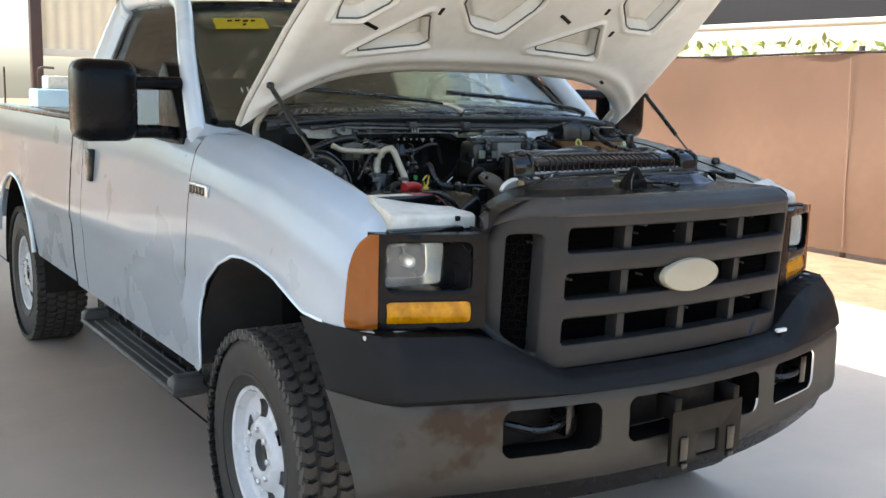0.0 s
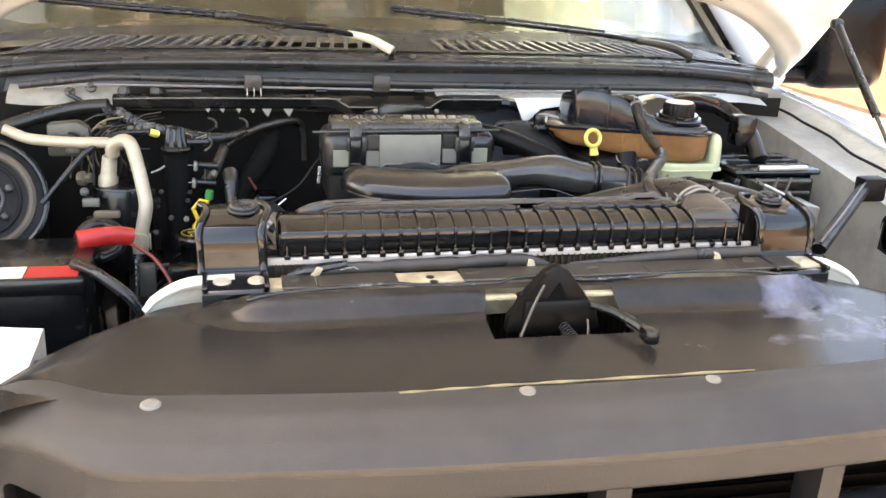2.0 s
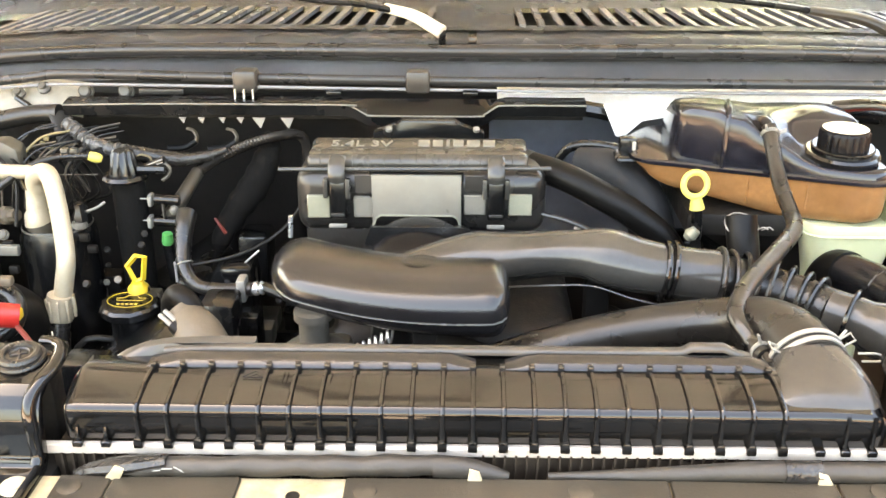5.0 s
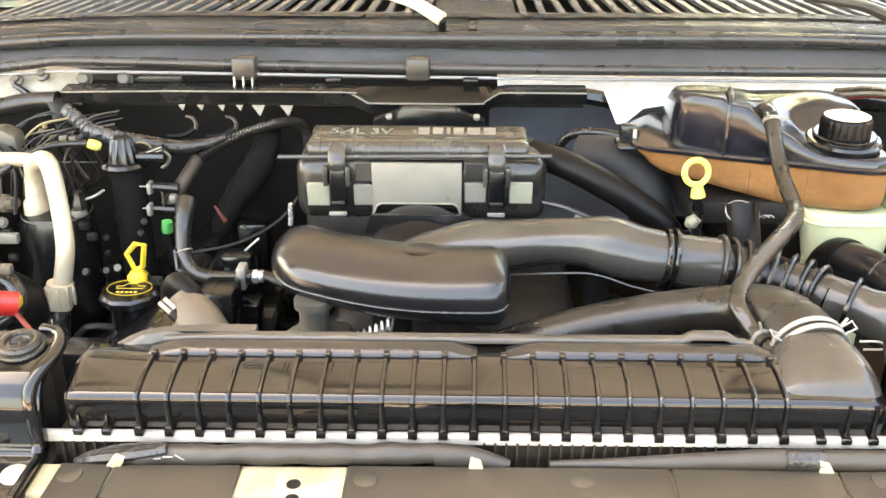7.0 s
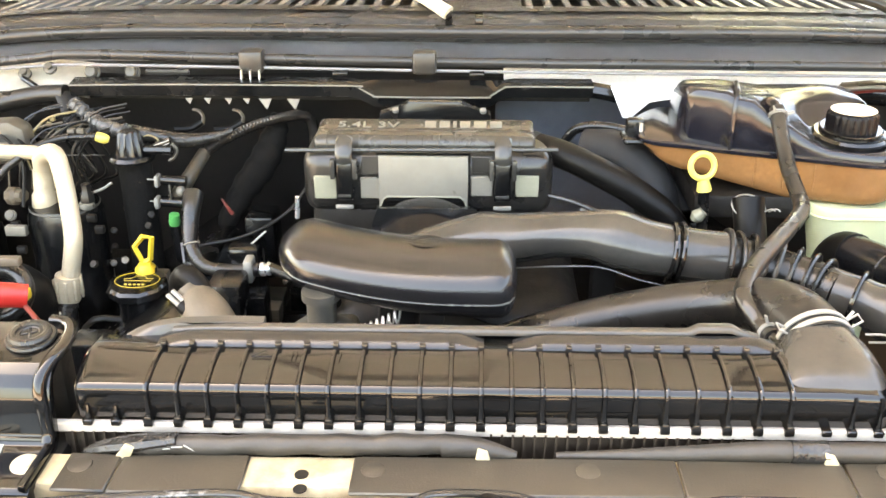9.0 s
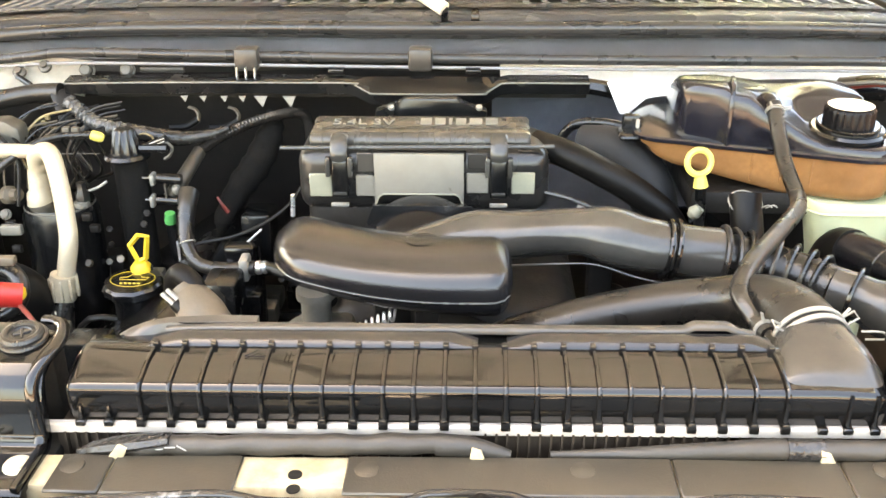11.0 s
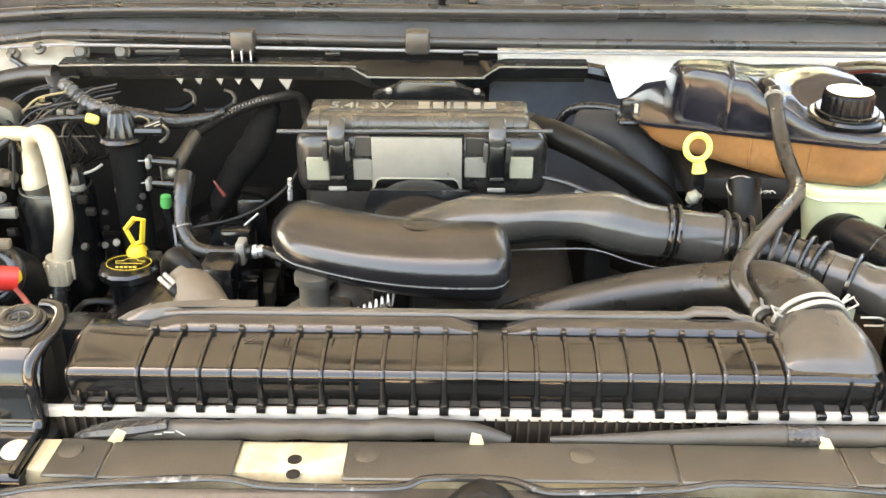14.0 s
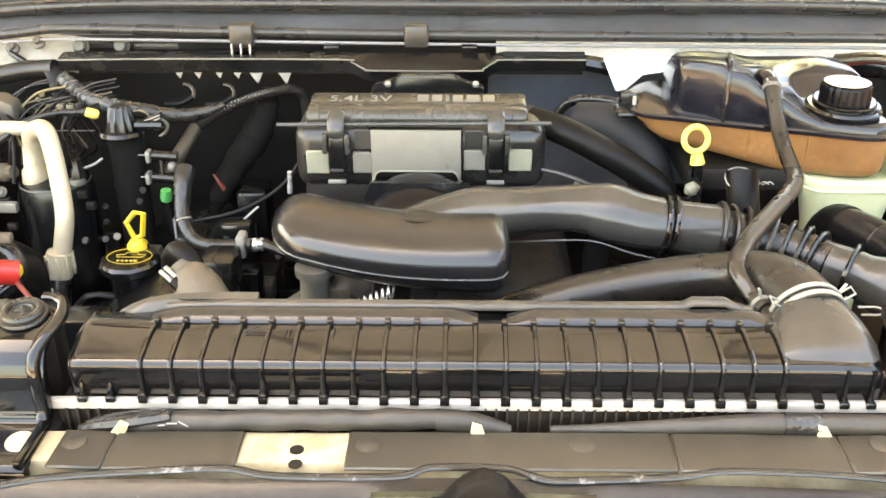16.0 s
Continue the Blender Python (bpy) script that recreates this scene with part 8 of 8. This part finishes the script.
for xh in (-0.372, -0.318):
    part("hook_strap", tube([(xh - 0.015, 1.088, 1.390), (xh - 0.006, 1.086, 1.388), (xh - 0.001, 1.083, 1.381), (xh - 0.002, 1.080, 1.373)], 0.0036, 8, 5, flat=0.5), TAN, loom, "tan hook strap")
    part("strap_shadow_arm", tube([(xh - 0.002, 1.082, 1.375), (xh - 0.018, 1.08, 1.366), (xh - 0.04, 1.075, 1.366)], 0.005, 8, 5), HOSEB, loom)
part("sleeve", tube([(-0.4135, 0.983, 1.3705), (-0.387, 0.982, 1.3812)], 0.0052, 10, smooth=False), SATIN, loom, "black plug body")
for d in (-0.002, 0.002):
    part("plug_rail", tube([(-0.4085, 0.977, 1.3735 + d), (-0.388, 0.976, 1.3815 + d)], 0.0007, 6, smooth=False), CLAMPM, loom)
part("tan_latch", tube([(-0.388, 0.98, 1.378), (-0.381, 0.98, 1.3705), (-0.384, 0.98, 1.361), (-0.392, 0.98, 1.355)], 0.0022, 8, 4), BOOST, loom)
for k in range(9):
    y = 0.98 + 0.012 * k
    part("stray_wire", tube([(-0.64 + 0.012 * k, y + 0.05, 1.36), (-0.60 + 0.01 * k, y, 1.385 - 0.004 * k), (-0.57 + 0.01 * k, y - 0.02, 1.36 - 0.006 * k), (-0.565 + 0.008 * k, y - 0.05, 1.31)], 0.0022, 6, 5), HOSEB if k % 4 else DARK, loom)
for x, y, z in ((-0.5081, 0.974, 1.3925), (-0.496, 0.974, 1.3925)):
    part("cable_clip", box(x - 0.005, x + 0.005, y - 0.004, y + 0.004, z - 0.006, z + 0.006, 0.002), BOOST, loom)

wr = random.Random(23)
for k in range(16):
    xa, za = -0.60 + 0.007 * k + wr.uniform(-0.01, 0.01), 1.392 + wr.uniform(-0.012, 0.008)
    ya = 1.02 + wr.uniform(-0.02, 0.03)
    part("thin_wire", tube([(xa + 0.05, ya + 0.02, za + 0.006), (xa + 0.015, ya, za), (xa - 0.01, ya - 0.015, za - 0.028 - 0.01 * wr.random()), (xa - 0.006 + wr.uniform(-0.02, 0.02), ya - 0.02, za - 0.075)], wr.choice((0.0011, 0.0015, 0.002)), 6, 6), wr.choice((TAN, HOSEB, RUBBER, DUSTP, SEALANT, RUBBER)), loom)
for x, z in ((-0.562, 1.385), (-0.556, 1.392), (-0.549, 1.376)):
    part("brass_fitting", box(x - 0.003, x + 0.003, 1.03, 1.036, z - 0.003, z + 0.003, 0.001), SEALANT, loom)
cl = thing("corrugated_loom", (-0.3, 1.06, 1.36), "corrugated black wiring conduit", "wiring loom", "engine wiring")
part("conduit", tube([(-0.3584, 1.03, 1.3508), (-0.3347, 1.045, 1.3639), (-0.2981, 1.055, 1.3789), (-0.262, 1.065, 1.3869), (-0.2365, 1.07, 1.3885), (-0.2243, 1.07, 1.3780), (-0.2212, 1.06, 1.3522), (-0.222, 1.05, 1.32)], 0.0066, 12, 18, rib=0.22), CONDUIT, cl)
part("boot", tube([(-0.392, 0.985, 1.300), (-0.3765, 0.99, 1.3232), (-0.3608, 1.03, 1.3492)], lambda u: 0.0105 - 0.002 * u, 12, 5), DUSTP, cl, "dusty brown boot")
part("cloth_sleeve", tube([(-0.2700, 1.088, 1.385), (-0.2770, 1.08, 1.358), (-0.2923, 1.06, 1.3236), (-0.3175, 1.04, 1.2904), (-0.3396, 1.02, 1.2493), (-0.35, 1.01, 1.20)], lambda u: 0.010 + 0.010 * math.sin(math.pi * min(1, u * 1.2)) + 0.0012 * math.sin(u * 60), 14, 8), CLOTH, cl, "dark cloth sleeve")

valve = thing("purge_valve", (-0.40, 0.97, 1.28), "small black valve with bright fittings", "valve")
for x, z in ((-0.398, 1.3315), (-0.4015, 1.3020)):
    part("body", tube([(x - 0.005, 0.975, z), (x + 0.026, 0.975, z - 0.002)], 0.0068, 12, smooth=False), SATIN, valve)
    part("pin", tube([(x - 0.028, 0.973, z + 0.001), (x - 0.004, 0.974, z)], 0.0010, 6, smooth=False), CLAMPM, valve)
    part("nut", box(x - 0.013, x - 0.007, 0.966, 0.982, z - 0.0085, z + 0.007, 0.0025), CLAMPM, valve)
part("white_cap", lathe([(0, 0), (0.006, 0), (0.0065, 0.004), (0.004, 0.007), (0, 0.0075)], (-0.380, 0.968, 1.3180), (1, -0.3, 0.4), 12), PALE, valve, "pale cap")
part("link", box(-0.394, -0.392, 0.97, 0.976, 1.30, 1.33), BOOST, valve)
part("green_cap", lathe([(0, 0), (0.0065, 0), (0.0075, 0.004), (0.0065, 0.015), (0, 0.016)], (-0.3875, 0.957, 1.2775), (0.1, -0.1, 1), 14), GREEN, valve, "bright green plastic cap")
part("stem", tube([(-0.39, 0.962, 1.285), (-0.39, 0.98, 1.20)], 0.007, 8, smooth=False), SATIN, valve)
part("needle", tube([(-0.376, 0.94, 1.26), (-0.372, 0.93, 1.20)], 0.0016, 6, smooth=False), ALU, valve)

br = thing("breather_hose", (-0.31, 0.88, 1.25), "black breather hose with a bright clamp", "hose", "coolant hoses")
part("hose", tube([(-0.352, 0.935, 1.328), (-0.351, 0.918, 1.318), (-0.351, 0.905, 1.30), (-0.346, 0.885, 1.278), (-0.330, 0.872, 1.262), (-0.30, 0.868, 1.257), (-0.262, 0.866, 1.260)], lambda u: 0.0125 - 0.004 * min(1, u * 1.6), 14, 7), RUBBER, br)
part("band_clamp", box(-0.279, -0.268, 0.855, 0.878, 1.246, 1.275, 0.003), CLAMPM, br, "bright band clamp")
part("nipple", lathe([(0, 0), (0.006, 0), (0.0085, 0.003), (0.0085, 0.007), (0.006, 0.008), (0.0085, 0.012), (0.006, 0.016), (0, 0.016)], (-0.262, 0.866, 1.260), (1, 0, 0.1), 14), ZINC, br)
part("tie", ring((-0.347, 0.888, 1.282), (0.3, -0.5, -0.8), 0.0098, 0.0011), CLAMPM, br)
part("tail", tube([(-0.246, 0.866, 1.262), (-0.20, 0.83, 1.262), (-0.16, 0.80, 1.25)], 0.007, 8, 4), SATIN, br)
part("thin_line", tube([(-0.345, 0.91, 1.27), (-0.29, 0.93, 1.276), (-0.24, 0.95, 1.30), (-0.205, 0.96, 1.345)], 0.0022, 6, 6), DARK, br)
part("red_clip", tube([(-0.322, 0.95, 1.316), (-0.316, 0.949, 1.306), (-0.310, 0.95, 1.296)], lambda u: 0.0014 + 0.0012 * u, 6, 3), DRED, br, "small dull red clip")
part("silver_stick", tube([(-0.283, 0.92, 1.268), (-0.262, 0.915, 1.288)], 0.0014, 6, smooth=False), ALU, br)
part("bolt_stud", tube([(-0.213, 0.872, 1.325), (-0.211, 0.87, 1.352)], 0.0028, 8, smooth=False), ZINC, br)

# battery and brake booster at the near fender
bat = thing("battery", (-0.68, 0.66, 1.05), "black battery with a cream and red top label", "battery")
part("case", box(-0.815, -0.545, 0.60, 0.78, 1.06, 1.262, 0.008), SATIN, bat)
part("lid", box(-0.818, -0.542, 0.597, 0.783, 1.245, 1.27, 0.006), SATIN, bat)
part("label", box(-0.808, -0.62, 0.605, 0.648, 1.2695, 1.2712), BEIGE, bat, "cream paper label")
part("red_label", box(-0.618, -0.552, 0.605, 0.648, 1.2695, 1.2712), RED, bat, "red label end")
part("red_terminal_cover", tube([(-0.568, 0.738, 1.277), (-0.545, 0.745, 1.279), (-0.520, 0.755, 1.279), (-0.496, 0.765, 1.273)], lambda u: 0.0135 - 0.002 * u, 12, 5, flat=1.2), RED, bat, "red rubber terminal boot")
part("yellow_plug", box(-0.506, -0.492, 0.756, 0.770, 1.270, 1.283, 0.003), YELLOW, bat)
part("red_cable", tube([(-0.505, 0.765, 1.268), (-0.46, 0.72, 1.25), (-0.43, 0.68, 1.20), (-0.42, 0.66, 1.10)], 0.003, 10, 6), DRED, bat)
part("black_cable", tube([(-0.56, 0.64, 1.275), (-0.52, 0.60, 1.27), (-0.47, 0.58, 1.22), (-0.45, 0.57, 1.10)], 0.008, 10, 6), WIPER, bat)
part("boot_ring", ring((-0.545, 0.800, 1.258), (0.1, -0.75, 0.65), 0.028, 0.0105, 28, 10), RUBBER, bat, "grey rubber boot")
part("boot_skirt", lathe([(0, -0.05), (0.046, -0.05), (0.044, -0.015), (0.034, 0.0), (0, 0.0)], (-0.545, 0.806, 1.252), (0.1, -0.75, 0.65), 24), HOSEB, bat)
part("boot_clamp", box(-0.552, -0.514, 0.795, 0.806, 1.293, 1.304, 0.003), TAN, bat, "pale clamp block")
part("tray", box(-0.83, -0.53, 0.585, 0.79, 1.035, 1.06, 0.004), DARK, bat)
part("tray_post", box(-0.72, -0.62, 0.62, 0.76, 0.62, 1.04, 0.01), DARK, bat)
bo = thing("brake_booster", (-0.70, 0.93, 1.2), "round dark brake booster with a lit rim painted tan, and studs", "housing")
axis = (0.25, -1, 0.55)
c = Vector((-0.738, 0.93, 1.290))
part("drum", lathe([(0, -0.08), (0.10, -0.08), (0.105, -0.02), (0.10, 0.0), (0.0, 0.001)], c, axis, 32), DARK, bo)
q = Vector(axis).to_track_quat("Z", "Y")
# Tan on the second ring paints in the light caught by the rim.
for r, w, m_, l_ in ((0.099, 0.0055, SATIN, ""), (0.078, 0.0070, TAN, "metal rim with its light painted tan"), (0.060, 0.003, DARK, ""), (0.034, 0.0035, SCUFF, ""), (0.020, 0.003, DARK, "")):
    part("ring_rib", ring(c + Vector(axis).normalized() * 0.002, axis, r, w, 36, 8), m_, bo, l_)
part("hub", lathe([(0, 0), (0.012, 0), (0.012, 0.014), (0, 0.016)], c, axis, 14), DARK, bo)
for k in range(6):
    a = math.tau * k / 6 + 0.3
    part("stud", lathe([(0, 0), (0.006, 0), (0.006, 0.007), (0.003, 0.009), (0, 0.009)], c + q @ Vector((0.046 * math.cos(a), 0.046 * math.sin(a), 0)), axis, 10), SCUFF, bo)
part("stand", box(-0.74, -0.66, 0.96, 1.06, 0.62, 1.24, 0.01), DARK, bo)

# fuse box and bracket at the far fender
fb = thing("fuse_box", (0.57, 0.72, 1.25), "black fuse box with pale clips", "fuse box")
part("case", box(0.505, 0.662, 0.832, 0.965, 1.24, 1.338, 0.012, 3), SATIN, fb)
part("lid", box(0.500, 0.668, 0.826, 0.970, 1.338, 1.350, 0.006), SATIN, fb)
part("pale_rod", box(0.540, 0.634, 0.8175, 0.8262, 1.350, 1.3585, 0.002), ALU, fb, "bright strip")
for k in range(3):
    part("cover_line", box(0.515, 0.655, 0.85 + 0.035 * k, 0.856 + 0.035 * k, 1.3495, 1.354, 0.001), DUCT, fb)
for z in (1.332, 1.312, 1.294):
    part("wire_bar", tube([(0.500, 0.815, z), (0.56, 0.812, z + 0.002), (0.640, 0.815, z - 0.001)], 0.0028, 8, 4), BOOST, fb, "grey metal bar")
for x in (0.535, 0.575, 0.60):
    part("wire_stay", tube([(x, 0.812, 1.338), (x - 0.02, 0.795, 1.312), (x - 0.034, 0.775, 1.285)], 0.0026, 8, 4), BOOST, fb)
part("post", box(0.53, 0.62, 0.86, 0.94, 0.62, 1.245, 0.01), DARK, fb)
rl = thing("relay_block", (0.54, 0.75, 1.15), "black relay holder with a pale window and white block", "relay")
part("holder", prism([(0.494, 1.348), (0.552, 1.322), (0.552, 1.286), (0.494, 1.301)], "y", 0.722, 0.80, bev=0.003), SATIN, rl)
part("window", prism([(0.506, 1.334), (0.542, 1.318), (0.542, 1.297), (0.506, 1.309)], "y", 0.7185, 0.7225, bev=0.001), PALE, rl, "pale grey window")
part("top_strip", prism([(0.496, 1.352), (0.566, 1.322), (0.566, 1.318), (0.496, 1.3475)], "y", 0.724, 0.742, bev=0.001), ALU, rl, "bright metal strip")
part("white_block", prism([(0.555, 1.318), (0.602, 1.312), (0.597, 1.264), (0.562, 1.257)], "y", 0.716, 0.785, bev=0.004), PALE, rl, "pale plastic block")
part("stand", box(0.52, 0.59, 0.735, 0.785, 0.62, 1.292, 0.008), DARK, rl)
rd = thing("stay_rod", (0.44, 0.50, 1.30), "black flat stay leaning from mount to fender", "rod")
part("bar", tube([(0.452, 0.492, 1.316), (0.56, 0.60, 1.330), (0.680, 0.721, 1.346)], 0.0115, 10, 4, flat=0.7), HOSEB, rd)
part("edge", tube([(0.452, 0.489, 1.3265), (0.56, 0.596, 1.3395), (0.676, 0.714, 1.3555)], 0.0022, 6, 4), SCUFF, rd, "worn grey edge")
part("end_pad", box(0.668, 0.712, 0.706, 0.735, 1.322, 1.362, 0.005), HOSEB, rd)
hn = thing("far_wiring", (0.48, 1.0, 1.38), "black wiring with red connectors by the fender", "wiring loom", "engine wiring")
part("sheath", tube([(0.46, 1.06, 1.425), (0.50, 1.03, 1.435), (0.545, 0.99, 1.43), (0.57, 0.93, 1.40), (0.575, 0.88, 1.355)], 0.016, 12, 6), WIPER, hn)
part("red_wire", tube([(0.46, 1.04, 1.435), (0.50, 1.01, 1.446), (0.53, 0.97, 1.44)], 0.004, 8, 5), DRED, hn)
part("orange_wire", tube([(0.45, 1.03, 1.44), (0.49, 1.0, 1.45), (0.52, 0.96, 1.446)], 0.003, 8, 5), BOOST, hn)
part("plug", box(0.535, 0.575, 0.90, 0.94, 1.375, 1.43, 0.008), SATIN, hn)

# oily clutter in the depth of the bay
rnd = random.Random(11)
deep = thing("underhood_lines", (0, 0.9, 1.1), "dark tangle of lines and brackets low in the bay", "lines")
for k in range(46):
    x, y, z = rnd.uniform(-0.50, 0.50), rnd.uniform(0.62, 1.05), rnd.uniform(1.06, 1.20)
    if x > -0.2 and z > 1.17:
        z = 1.12
    d = Vector((rnd.uniform(-0.14, 0.14), rnd.uniform(-0.12, 0.12), rnd.uniform(-0.05, 0.05)))
    p = Vector((x, y, z))
    part("line", tube([p, p + d * 0.5 + Vector((0, 0, rnd.uniform(0, 0.03))), p + d, p + d * 1.2 - Vector((0, 0, 0.12))], rnd.choice((0.004, 0.006, 0.009)), 8, 4), rnd.choice((WIPER, RUBBER, DARK, DARK)), deep)
for k in range(26):
    x, y, z = rnd.uniform(-0.52, -0.22), rnd.uniform(0.72, 1.06), rnd.uniform(1.12, 1.22)
    sx, sy, sz = rnd.uniform(0.008, 0.025), rnd.uniform(0.008, 0.02), rnd.uniform(0.006, 0.03)
    part("bracket", box(x - sx, x + sx, y - sy, y + sy, z - sz, z + sz, 0.003), rnd.choice((DARK, SATIN, DARK, BOOST)), deep)
for k in range(22):
    x, y, z = rnd.uniform(-0.56, -0.24), rnd.uniform(0.80, 1.08), rnd.uniform(1.16, 1.30)
    part("bolt", lathe([(0, 0), (0.0045, 0), (0.0045, 0.004), (0, 0.005)], (x, y, z), (rnd.uniform(-0.4, 0.4), -1, 0.8), 6), rnd.choice((DARK, DARK, BOOST)), deep)
